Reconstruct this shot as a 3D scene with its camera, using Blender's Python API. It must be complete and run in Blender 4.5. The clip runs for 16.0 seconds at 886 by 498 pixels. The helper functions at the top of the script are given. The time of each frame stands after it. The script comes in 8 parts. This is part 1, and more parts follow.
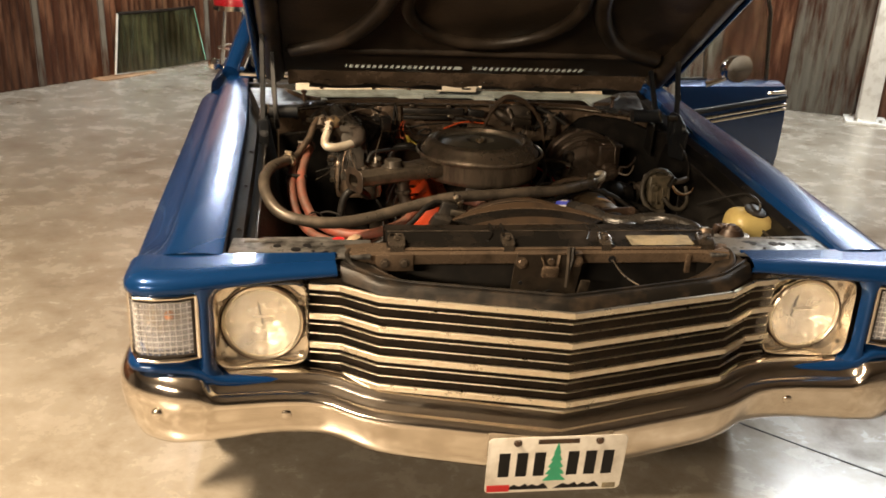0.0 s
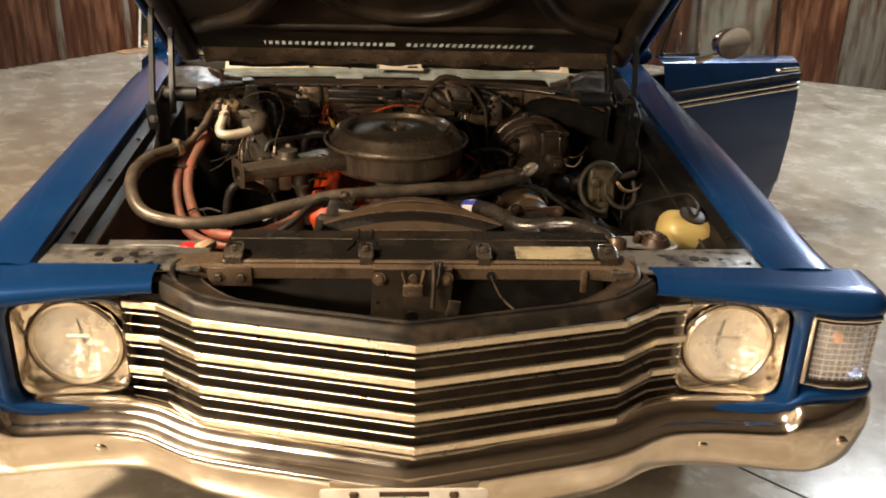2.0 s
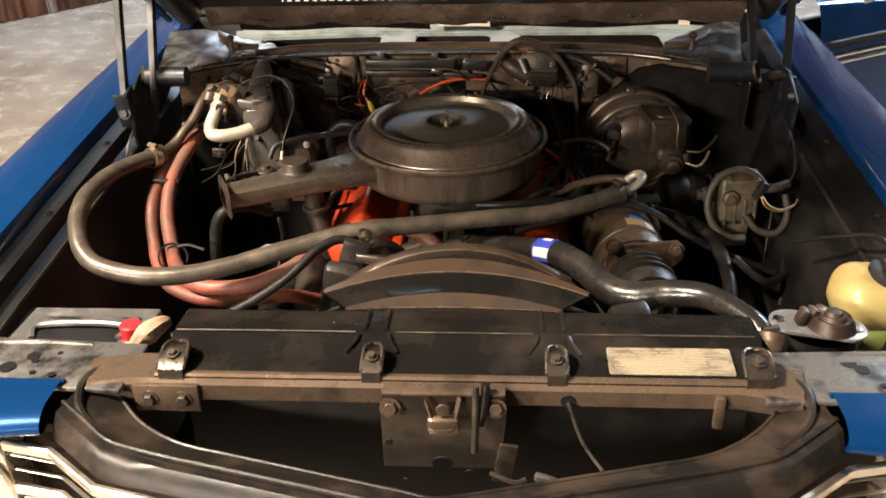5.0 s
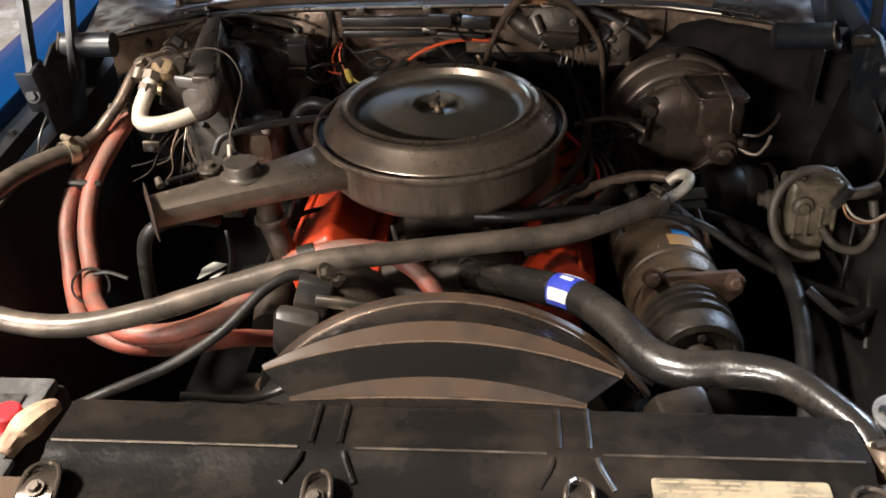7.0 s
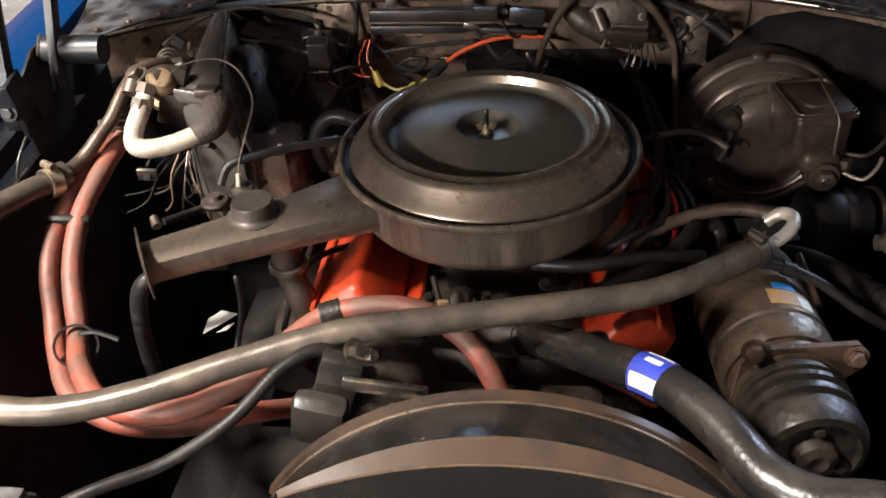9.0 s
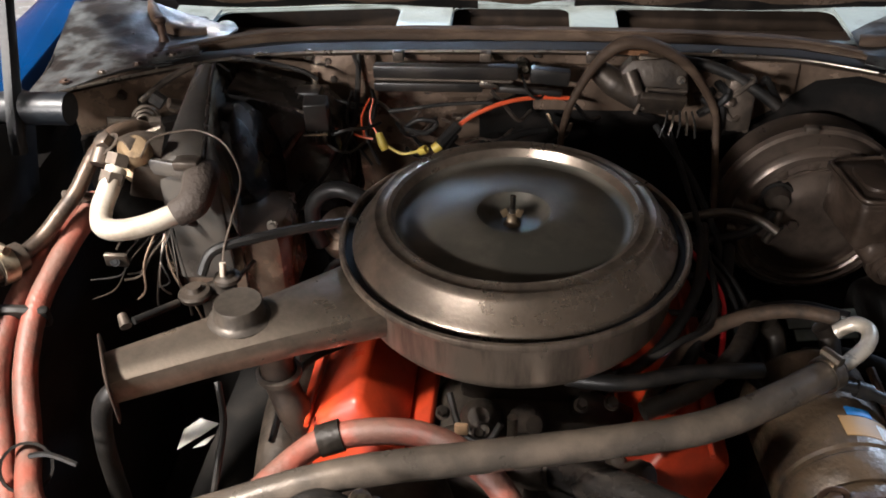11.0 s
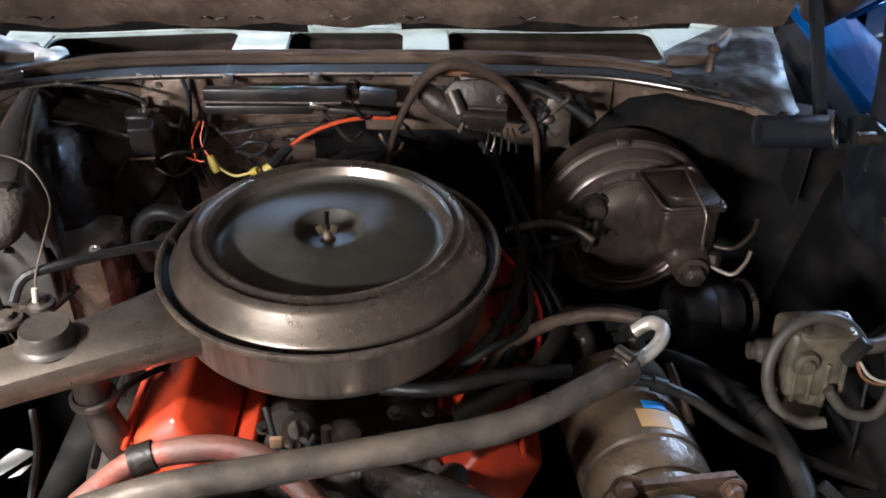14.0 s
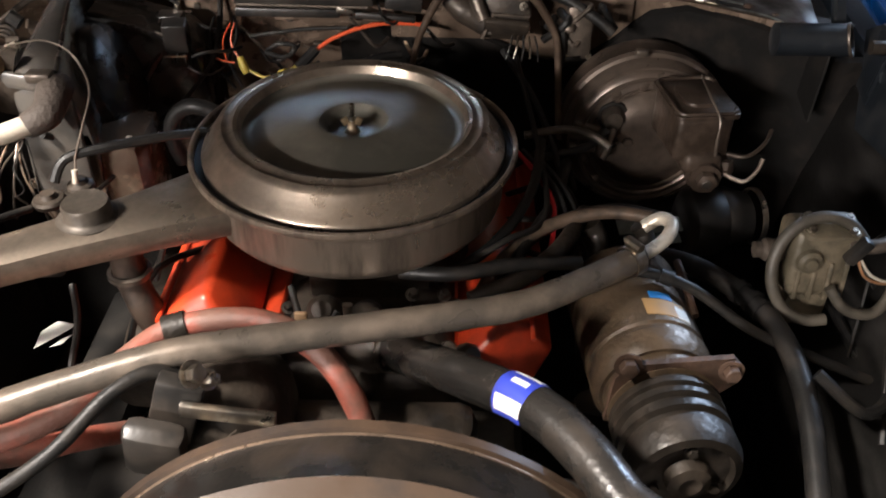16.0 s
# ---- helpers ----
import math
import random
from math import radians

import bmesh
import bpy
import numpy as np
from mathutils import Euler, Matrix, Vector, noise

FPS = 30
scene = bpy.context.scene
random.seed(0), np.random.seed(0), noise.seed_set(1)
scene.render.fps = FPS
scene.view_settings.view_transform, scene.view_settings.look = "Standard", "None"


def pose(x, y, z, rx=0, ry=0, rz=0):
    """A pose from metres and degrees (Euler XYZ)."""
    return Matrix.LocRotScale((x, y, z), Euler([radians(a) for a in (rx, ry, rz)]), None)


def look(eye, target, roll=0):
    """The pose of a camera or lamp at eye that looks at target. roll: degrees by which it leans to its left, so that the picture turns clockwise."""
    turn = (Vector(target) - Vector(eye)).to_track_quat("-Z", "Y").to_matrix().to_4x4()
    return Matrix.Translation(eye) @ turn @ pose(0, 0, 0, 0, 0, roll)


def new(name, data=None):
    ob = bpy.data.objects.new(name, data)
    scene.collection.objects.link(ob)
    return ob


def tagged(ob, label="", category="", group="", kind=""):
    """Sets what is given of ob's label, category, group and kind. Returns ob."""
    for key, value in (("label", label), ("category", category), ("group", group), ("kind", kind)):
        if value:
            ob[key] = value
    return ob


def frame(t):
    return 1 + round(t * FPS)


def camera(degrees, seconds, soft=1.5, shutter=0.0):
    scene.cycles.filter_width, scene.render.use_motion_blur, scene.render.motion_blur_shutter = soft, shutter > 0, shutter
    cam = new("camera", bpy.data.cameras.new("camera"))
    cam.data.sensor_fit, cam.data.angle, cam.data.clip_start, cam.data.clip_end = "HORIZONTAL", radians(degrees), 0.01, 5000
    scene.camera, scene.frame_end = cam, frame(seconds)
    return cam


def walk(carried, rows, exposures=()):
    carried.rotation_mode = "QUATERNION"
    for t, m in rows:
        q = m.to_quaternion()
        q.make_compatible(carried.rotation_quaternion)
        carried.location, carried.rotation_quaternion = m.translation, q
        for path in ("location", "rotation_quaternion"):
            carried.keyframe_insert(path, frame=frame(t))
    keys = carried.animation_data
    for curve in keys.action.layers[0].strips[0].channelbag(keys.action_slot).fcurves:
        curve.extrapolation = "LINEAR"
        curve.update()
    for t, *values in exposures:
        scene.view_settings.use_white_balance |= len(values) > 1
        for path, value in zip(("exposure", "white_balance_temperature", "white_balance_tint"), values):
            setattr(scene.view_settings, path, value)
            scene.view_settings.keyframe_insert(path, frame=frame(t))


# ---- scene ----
cam = camera(53.1, 16.0, soft=1.7, shutter=0.35)
PATH = [
    (0, (-0.512, -1.609, 1.565), (-0.247, 0.241, 0.853), 2.6),
    (0.5, (-0.382, -1.524, 1.551), (-0.152, 0.318, 0.808), 2.1),
    (1, (-0.25, -1.46, 1.546), (-0.011, 0.364, 0.762), 3.2),
    (1.5, (-0.093, -1.405, 1.548), (0.122, 0.416, 0.75), 3.9),
    (2, (-0.028, -1.336, 1.548), (0.069, 0.504, 0.77), 1.6),
    (2.5, (-0.03, -1.205, 1.551), (0.042, 0.649, 0.805), -0.2),
    (3, (-0.064, -1.084, 1.543), (0.087, 0.733, 0.72), 0.4),
    (3.5, (-0.027, -0.95, 1.524), (0.005, 0.823, 0.6), -0.3),
    (4, (0.07, -0.821, 1.519), (-0.033, 0.959, 0.613), -0.4),
    (4.2, (0.094, -0.782, 1.517), (-0.048, 0.996, 0.611), -1.4),
    (6.3, (0.018, -0.395, 1.482), (-0.102, 1.298, 0.423), -2.2),
    (6.5, (0.035, -0.348, 1.474), (-0.089, 1.334, 0.399), -2.1),
    (7, (0.081, -0.253, 1.474), (-0.086, 1.412, 0.378), -2.6),
    (7.5, (0.087, -0.207, 1.473), (-0.151, 1.441, 0.366), -3.7),
    (8, (0.051, -0.157, 1.465), (-0.195, 1.473, 0.333), -4.5),
    (8.2, (0.028, -0.125, 1.462), (-0.206, 1.499, 0.319), -4.8),
    (10.3, (0.025, 0.133, 1.441), (-0.168, 1.731, 0.254), -1.5),
    (10.5, (0.007, 0.151, 1.438), (-0.186, 1.754, 0.257), -1.9),
    (11, (-0.029, 0.172, 1.448), (-0.208, 1.797, 0.296), -1.9),
    (11.5, (-0.061, 0.177, 1.458), (-0.254, 1.824, 0.34), -1.5),
    (12, (-0.085, 0.175, 1.464), (-0.317, 1.837, 0.376), -1.6),
    (12.5, (-0.053, 0.181, 1.46), (-0.231, 1.863, 0.393), -1.8),
    (13, (-0.006, 0.177, 1.457), (-0.069, 1.865, 0.386), -1.0),
    (13.5, (0.034, 0.161, 1.458), (0.042, 1.838, 0.369), -0.1),
    (14, (0.067, 0.146, 1.454), (0.11, 1.81, 0.345), 0.5),
    (14.5, (0.082, 0.129, 1.45), (0.136, 1.783, 0.328), 0.7),
    (15, (0.089, 0.121, 1.447), (0.142, 1.768, 0.313), 0.8),
    (15.5, (0.091, 0.106, 1.439), (0.12, 1.734, 0.277), 1.2),
    (16, (0.071, 0.075, 1.43), (0.065, 1.666, 0.219), 1.0),
]
EXPOSURES = [(0.0, 0.28, 6850, 10), (1.0, 0.35, 6900, 10), (2.0, 0.46, 6750, 10), (3.0, 0.76, 6450, 10), (4.0, 1.03, 6100, 10), (7.0, 1.34, 5200, 10), (8.0, 1.38, 5150, 10), (10.5, 1.46, 5050, 10), (12.0, 1.32, 4950, 10), (12.5, 1.24, 5200, 10), (13.0, 1.6, 5150, 10), (14.0, 1.78, 4700, 10), (15.0, 1.76, 4800, 10), (16.0, 1.64, 5100, 10)]
walk(cam, [(t, look(eye, target, roll)) for t, eye, target, roll in PATH], EXPOSURES)

# ---- light ----
world = bpy.data.worlds.new("hall_air")
scene.world = world
world.use_nodes = True
world.node_tree.nodes["Background"].inputs[0].default_value = (1.0, 0.85, 0.68, 1)
world.node_tree.nodes["Background"].inputs[1].default_value = 0.02


def lamp(name, eye, target, size, watts, colour):
    data = bpy.data.lights.new(name, "AREA")
    data.shape, data.size, data.size_y, data.energy, data.color = "RECTANGLE", size[0], size[1], watts, colour
    ob = new(name, data)
    ob.matrix_world = look(eye, target)
    return tagged(ob, "warm white ceiling lamp of the hall", "lamp", "hall lamps")


WARM, COOL = (1.0, 0.79, 0.57), (0.88, 0.95, 1.0)
lamp("hall_lamp", (-3.7, -4.4, 2.9), (-0.9, -0.4, 0.5), (2.2, 0.3), 235, WARM)
lamp("hall_lamp", (-2.3, -0.45, 3.9), (-2.1, -0.5, 0.0), (0.7, 0.4), 300, (1.0, 0.78, 0.54))
lamp("hall_lamp", (-4.8, 4.4, 3.5), (-4.0, 4.0, 0.0), (1.2, 0.3), 165, COOL)
lamp("hall_lamp", (4.0, 4.2, 3.5), (3.8, 4.0, 0), (1.2, 0.3), 180, COOL)
lamp("hall_lamp", (-1.2, 6.8, 3.5), (-1.6, 6.8, 0), (1.4, 0.3), 120, COOL)


# ---- materials ----
def mat(name, base, rough=0.5, metal=0.0, second=None, amount=0.5, scale=6.0, detail=5.0, bump=0.0, bump_scale=60.0,
        dust=None, dust_amount=0.0, coat=0.0, rough_spread=0.12, stretch=(1, 1, 1), spec=0.5):
    """A worn surface: a base colour with patches of a second one, fine grain, and dust on faces that look up."""
    m = bpy.data.materials.new(name)
    m.use_nodes = True
    nt = m.node_tree
    n, link = nt.nodes, nt.links
    bsdf = n["Principled BSDF"]
    tex = n.new("ShaderNodeTexCoord")
    mapping = n.new("ShaderNodeMapping")
    mapping.inputs["Scale"].default_value = stretch
    link.new(tex.outputs["Object"], mapping.inputs["Vector"])
    big = n.new("ShaderNodeTexNoise")
    big.inputs["Scale"].default_value, big.inputs["Detail"].default_value, big.inputs["Roughness"].default_value = scale, detail, 0.62
    link.new(mapping.outputs["Vector"], big.inputs["Vector"])
    ramp = n.new("ShaderNodeMapRange")
    ramp.inputs["From Min"].default_value, ramp.inputs["From Max"].default_value = 0.62 - 0.35 * amount, 0.80 - 0.35 * amount
    link.new(big.outputs["Fac"], ramp.inputs["Value"])
    mix = n.new("ShaderNodeMix")
    mix.data_type = "RGBA"
    mix.inputs["A"].default_value = (*base, 1)
    mix.inputs["B"].default_value = (*(second or tuple(min(1, c * 1.25 + 0.004) for c in base)), 1)
    link.new(ramp.outputs["Result"], mix.inputs["Factor"])
    colour = mix.outputs["Result"]
    fine = n.new("ShaderNodeTexNoise")
    fine.inputs["Scale"].default_value, fine.inputs["Detail"].default_value = bump_scale, 4
    link.new(mapping.outputs["Vector"], fine.inputs["Vector"])
    if dust:
        geo = n.new("ShaderNodeNewGeometry")
        split = n.new("ShaderNodeSeparateXYZ")
        link.new(geo.outputs["Normal"], split.inputs["Vector"])
        up = n.new("ShaderNodeMapRange")
        up.inputs["From Min"].default_value, up.inputs["From Max"].default_value, up.inputs["To Max"].default_value = 0.1, 1.0, dust_amount
        link.new(split.outputs["Z"], up.inputs["Value"])
        patch = n.new("ShaderNodeMath")
        patch.operation = "MULTIPLY"
        spread = n.new("ShaderNodeMapRange")
        spread.inputs["From Min"].default_value, spread.inputs["From Max"].default_value, spread.inputs["To Min"].default_value = 0.3, 0.7, 0.35
        link.new(big.outputs["Fac"], spread.inputs["Value"])
        link.new(up.outputs["Result"], patch.inputs[0])
        link.new(spread.outputs["Result"], patch.inputs[1])
        mix2 = n.new("ShaderNodeMix")
        mix2.data_type = "RGBA"
        mix2.inputs["B"].default_value = (*dust, 1)
        link.new(patch.outputs["Value"], mix2.inputs["Factor"])
        link.new(colour, mix2.inputs["A"])
        colour = mix2.outputs["Result"]
    link.new(colour, bsdf.inputs["Base Color"])
    rr = n.new("ShaderNodeMapRange")
    rr.inputs["From Min"].default_value, rr.inputs["From Max"].default_value = 0.3, 0.7
    rr.inputs["To Min"].default_value, rr.inputs["To Max"].default_value = max(0.02, rough - rough_spread), min(1, rough + rough_spread)
    link.new(big.outputs["Fac"], rr.inputs["Value"])
    link.new(rr.outputs["Result"], bsdf.inputs["Roughness"])
    bsdf.inputs["Metallic"].default_value = metal
    bsdf.inputs["Coat Weight"].default_value = coat
    bsdf.inputs["Coat Roughness"].default_value = 0.035
    bsdf.inputs["Specular IOR Level"].default_value = spec
    if bump:
        b = n.new("ShaderNodeBump")
        b.inputs["Strength"].default_value, b.inputs["Distance"].default_value = bump, 0.004
        link.new(fine.outputs["Fac"], b.inputs["Height"])
        link.new(b.outputs["Normal"], bsdf.inputs["Normal"])
    return m


BROWN_DUST = (0.150, 0.128, 0.106)
BLUE = mat("blue_metallic_paint", (0.005, 0.041, 0.152), 0.24, 0.34, (0.006, 0.046, 0.164), coat=0.40, rough_spread=0.03, spec=0.15)
CHROME = mat("chrome", (0.84, 0.78, 0.71), 0.13, 1.0, (0.72, 0.66, 0.59), scale=14, rough_spread=0.06)
REFLECTOR = mat("lamp_reflector", (0.98, 0.92, 0.78), 0.22, 0.80, (0.97, 0.90, 0.78), scale=20, rough_spread=0.10, bump=0.9, bump_scale=70)
BEZEL = mat("bezel_chrome", (0.97, 0.90, 0.79), 0.20, 0.88, (0.90, 0.80, 0.67), scale=26, rough_spread=0.10)
BRIGHT = mat("bright_trim", (0.95, 0.88, 0.75), 0.34, 1.0, (0.86, 0.77, 0.63), scale=30, rough_spread=0.10)
GRILLE_BLACK = mat("grille_black", (0.012, 0.0085, 0.006), 0.6, 0.0, (0.022, 0.015, 0.010), scale=20, spec=0.15)
BLACK = mat("black_enamel", (0.013, 0.012, 0.011), 0.42, 0.0, (0.035, 0.028, 0.022), 0.45, 9, dust=BROWN_DUST, dust_amount=0.08, bump=0.12, bump_scale=140)
BAY = mat("bay_black", (0.010, 0.0095, 0.009), 0.55, 0.0, (0.022, 0.019, 0.016), 0.4, 11, detail=9, dust=BROWN_DUST, dust_amount=0.02, bump=0.12, bump_scale=160, spec=0.22)
SHROUD = mat("shroud_plastic", (0.008, 0.0075, 0.007), 0.28, 0.0, (0.022, 0.017, 0.013), 0.42, 9, detail=10, rough_spread=0.16, dust=BROWN_DUST, dust_amount=0.015, bump=0.10, bump_scale=170, spec=0.22)
FILLER = mat("filler_plastic", (0.011, 0.010, 0.009), 0.40, 0.0, (0.042, 0.030, 0.021), 0.44, 13, detail=11, dust=(0.11, 0.085, 0.062), dust_amount=0.03, bump=0.06, bump_scale=220, rough_spread=0.16, spec=0.24)
# Dusty brown; front light on the shroud's risers is put into this colour.
STEP_LIT = mat("lit_riser_plastic", (0.046, 0.030, 0.019), 0.40, 0.0, (0.018, 0.013, 0.010), 0.45, 9, bump=0.03, bump_scale=260, spec=0.3)
GRIME = mat("dusty_metal", (0.085, 0.070, 0.056), 0.40, 0.6, (0.15, 0.12, 0.094), 0.5, 26, detail=9, bump=0.10, bump_scale=320, dust=BROWN_DUST, dust_amount=0.15)
FIREWALL = mat("firewall_paint", (0.155, 0.113, 0.081), 0.26, 0.45, (0.30, 0.222, 0.162), 0.5, 9, detail=12, bump=0.5, bump_scale=34, dust=BROWN_DUST, dust_amount=0.2, rough_spread=0.16)
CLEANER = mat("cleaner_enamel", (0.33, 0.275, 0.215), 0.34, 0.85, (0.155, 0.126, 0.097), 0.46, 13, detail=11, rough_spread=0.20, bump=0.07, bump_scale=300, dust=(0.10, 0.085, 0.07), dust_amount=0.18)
PAN = mat("stained_pan", (0.30, 0.245, 0.190), 0.38, 0.75, (0.12, 0.096, 0.075), 0.42, 30, detail=9, rough_spread=0.16, bump=0.06, bump_scale=300, stretch=(1.0, 1.0, 0.16))
DUCT = mat("duct_plastic", (0.066, 0.063, 0.058), 0.20, 0.0, (0.085, 0.075, 0.064), 0.5, 12, detail=10, bump=0.06, bump_scale=120, rough_spread=0.10)
RUBBER = mat("black_rubber", (0.011, 0.0105, 0.010), 0.46, 0.0, (0.026, 0.022, 0.018), 0.4, 25, detail=9, bump=0.15, bump_scale=240, spec=0.28)
GREY_HOSE = mat("grey_hose", (0.085, 0.073, 0.060), 0.32, 0.35, (0.15, 0.122, 0.095), 0.45, 22, detail=10, bump=0.12, bump_scale=520, dust=(0.20, 0.155, 0.11), dust_amount=0.22, rough_spread=0.08)
RED_HOSE = mat("red_hose", (0.27, 0.068, 0.043), 0.52, 0.0, (0.115, 0.052, 0.038), 0.60, 18, detail=8, bump=0.3, bump_scale=160, dust=(0.26, 0.15, 0.10), dust_amount=0.35)
ORANGE = mat("engine_orange", (0.46, 0.046, 0.008), 0.36, 0.0, (0.26, 0.028, 0.008), 0.48, 13, bump=0.12, bump_scale=90)
IRON = mat("oily_iron", (0.018, 0.0145, 0.011), 0.48, 0.3, (0.052, 0.040, 0.029), 0.5, 14, bump=0.5, bump_scale=70)
STEEL = mat("zinc_steel", (0.46, 0.42, 0.36), 0.32, 1.0, (0.30, 0.25, 0.19), 0.5, 30, bump=0.1, bump_scale=150)
TUBE = mat("pale_tube", (0.62, 0.56, 0.46), 0.38, 0.35, (0.42, 0.36, 0.28), 0.45, 25, bump=0.1, bump_scale=150)
RUST = mat("rusted_bracket", (0.060, 0.038, 0.026), 0.55, 0.3, (0.105, 0.062, 0.040), 0.5, 30, bump=0.4, bump_scale=140)
COWL = mat("cowl_paint", (0.215, 0.25, 0.245), 0.42, 0.05, (0.125, 0.14, 0.132), 0.42, 12, bump=0.15, bump_scale=100)
CORE = mat("core_support_paint", (0.205, 0.148, 0.104), 0.30, 0.6, (0.085, 0.062, 0.044), 0.4, 17, detail=9, bump=0.12, bump_scale=200, dust=BROWN_DUST, dust_amount=0.1)
CORE_GREY = mat("bare_support_metal", (0.24, 0.235, 0.225), 0.36, 0.6, (0.035, 0.033, 0.031), 0.5, 22, detail=10, bump=0.15, bump_scale=160)
YELLOWED = mat("yellowed_plastic", (0.40, 0.32, 0.125), 0.42, 0.0, (0.27, 0.195, 0.075), 0.5, 9, bump=0.05)
GREEN_FLUID = mat("green_fluid_plastic", (0.16, 0.19, 0.055), 0.35, 0.0, (0.11, 0.13, 0.045), 0.5, 9)
WHITE = mat("white_paint", (0.78, 0.76, 0.71), 0.5, 0.0, (0.60, 0.57, 0.51), 0.4, 12, bump=0.08)
CREAM = mat("cream_label", (0.34, 0.295, 0.20), 0.30, 0.0, (0.10, 0.086, 0.060), 0.48, 22, detail=10)
PRINT = mat("faded_print", (0.34, 0.27, 0.17), 0.5)
INK = mat("dark_ink", (0.009, 0.009, 0.010), 0.6, spec=0.2)
RED = mat("red_plastic", (0.55, 0.02, 0.025), 0.4)
GREEN = mat("plate_green", (0.03, 0.36, 0.20), 0.5)
BLUE_LABEL = mat("blue_label", (0.03, 0.045, 0.36), 0.42)
YELLOW_WIRE = mat("yellow_plastic", (0.46, 0.36, 0.05), 0.4)
ORANGE_WIRE = mat("orange_wire", (0.55, 0.085, 0.022), 0.4)
COPPER = mat("copper_wire", (0.42, 0.23, 0.12), 0.42, 0.8)
BRASS = mat("dusty_brass", (0.20, 0.15, 0.09), 0.42, 0.5, (0.12, 0.095, 0.065), 0.5, 30)
TAN = mat("taped_cable_end", (0.45, 0.30, 0.17), 0.65, 0.0, (0.30, 0.19, 0.10), 0.5, 30, bump=0.3, bump_scale=120)
UPHOLSTERY = mat("dark_vinyl", (0.02, 0.02, 0.022), 0.55)
TYRE = mat("tyre_rubber", (0.018, 0.017, 0.016), 0.75, bump=0.2)
AMBER = mat("stool_red", (0.42, 0.015, 0.02), 0.35)


def glass_material(name, colour, rough=0.03, weight=1.0):
    m = mat(name, colour, rough, rough_spread=0.01)
    b = m.node_tree.nodes["Principled BSDF"]
    b.inputs["Transmission Weight"].default_value, b.inputs["IOR"].default_value = weight, 1.45
    return m


GLASS = glass_material("window_glass", (0.82, 0.92, 0.90))
LENS = glass_material("lamp_lens", (0.99, 0.97, 0.92), 0.05, 0.86)
PARK_LENS = glass_material("parking_lens", (0.80, 0.80, 0.82), 0.08, 0.85)
PARK_RIB = mat("lens_rib", (0.62, 0.62, 0.64), 0.3, 0.0, (0.50, 0.48, 0.46), scale=40)
PARK_BACK = mat("lamp_backing", (0.27, 0.27, 0.30), 0.35, 0.4, (0.34, 0.25, 0.14), 0.35, 12)
AMBER_BULB = mat("amber_bulb", (0.70, 0.24, 0.06), 0.25)
GREEN_GLASS = glass_material("tinted_glass", (0.36, 0.60, 0.50), 0.02, 1.0)
GLASS_EDGE = mat("glass_edge", (0.30, 0.55, 0.45), 0.2, 0.0, (0.45, 0.65, 0.56))


def concrete():
    m = bpy.data.materials.new("polished_concrete")
    m.use_nodes = True
    nt = m.node_tree
    n, link = nt.nodes, nt.links
    bsdf = n["Principled BSDF"]
    tex = n.new("ShaderNodeTexCoord")

    def noise_tex(scale, detail, rough, warp=0.0):
        t = n.new("ShaderNodeTexNoise")
        t.inputs["Scale"].default_value, t.inputs["Detail"].default_value, t.inputs["Roughness"].default_value = scale, detail, rough
        t.inputs["Distortion"].default_value = warp
        link.new(tex.outputs["Object"], t.inputs["Vector"])
        return t

    cloud, blotch, grain = noise_tex(1.3, 10, 0.66, 0.15), noise_tex(4.6, 12, 0.70, 0.2), noise_tex(60, 5, 0.65)
    ramp = n.new("ShaderNodeValToRGB")
    e = ramp.color_ramp.elements
    e[0].position, e[0].color = 0.35, (0.205, 0.163, 0.120, 1)
    e[1].position, e[1].color = 0.68, (0.53, 0.49, 0.43, 1)
    mid = ramp.color_ramp.elements.new(0.5)
    mid.color = (0.375, 0.335, 0.275, 1)
    add = n.new("ShaderNodeMix")
    add.inputs["Factor"].default_value = 0.50
    link.new(cloud.outputs["Fac"], add.inputs["A"])
    bsdf.inputs["Coat Weight"].default_value, bsdf.inputs["Coat Roughness"].default_value = 0.35, 0.11
    link.new(blotch.outputs["Fac"], add.inputs["B"])
    link.new(add.outputs["Result"], ramp.inputs["Fac"])
    dark = n.new("ShaderNodeMapRange")
    dark.inputs["From Min"].default_value, dark.inputs["From Max"].default_value = 0.60, 0.74
    link.new(blotch.outputs["Fac"], dark.inputs["Value"])
    mix = n.new("ShaderNodeMix")
    mix.data_type = "RGBA"
    mix.inputs["B"].default_value = (0.58, 0.54, 0.48, 1)
    link.new(ramp.outputs["Color"], mix.inputs["A"])
    link.new(dark.outputs["Result"], mix.inputs["Factor"])
    link.new(mix.outputs["Result"], bsdf.inputs["Base Color"])
    rr = n.new("ShaderNodeMapRange")
    rr.inputs["From Min"].default_value, rr.inputs["From Max"].default_value = 0.35, 0.65
    rr.inputs["To Min"].default_value, rr.inputs["To Max"].default_value = 0.14, 0.34
    link.new(blotch.outputs["Fac"], rr.inputs["Value"])
    link.new(rr.outputs["Result"], bsdf.inputs["Roughness"])
    b = n.new("ShaderNodeBump")
    b.inputs["Strength"].default_value, b.inputs["Distance"].default_value = 0.10, 0.004
    link.new(grain.outputs["Fac"], b.inputs["Height"])
    link.new(b.outputs["Normal"], bsdf.inputs["Normal"])
    return m


CONCRETE = concrete()


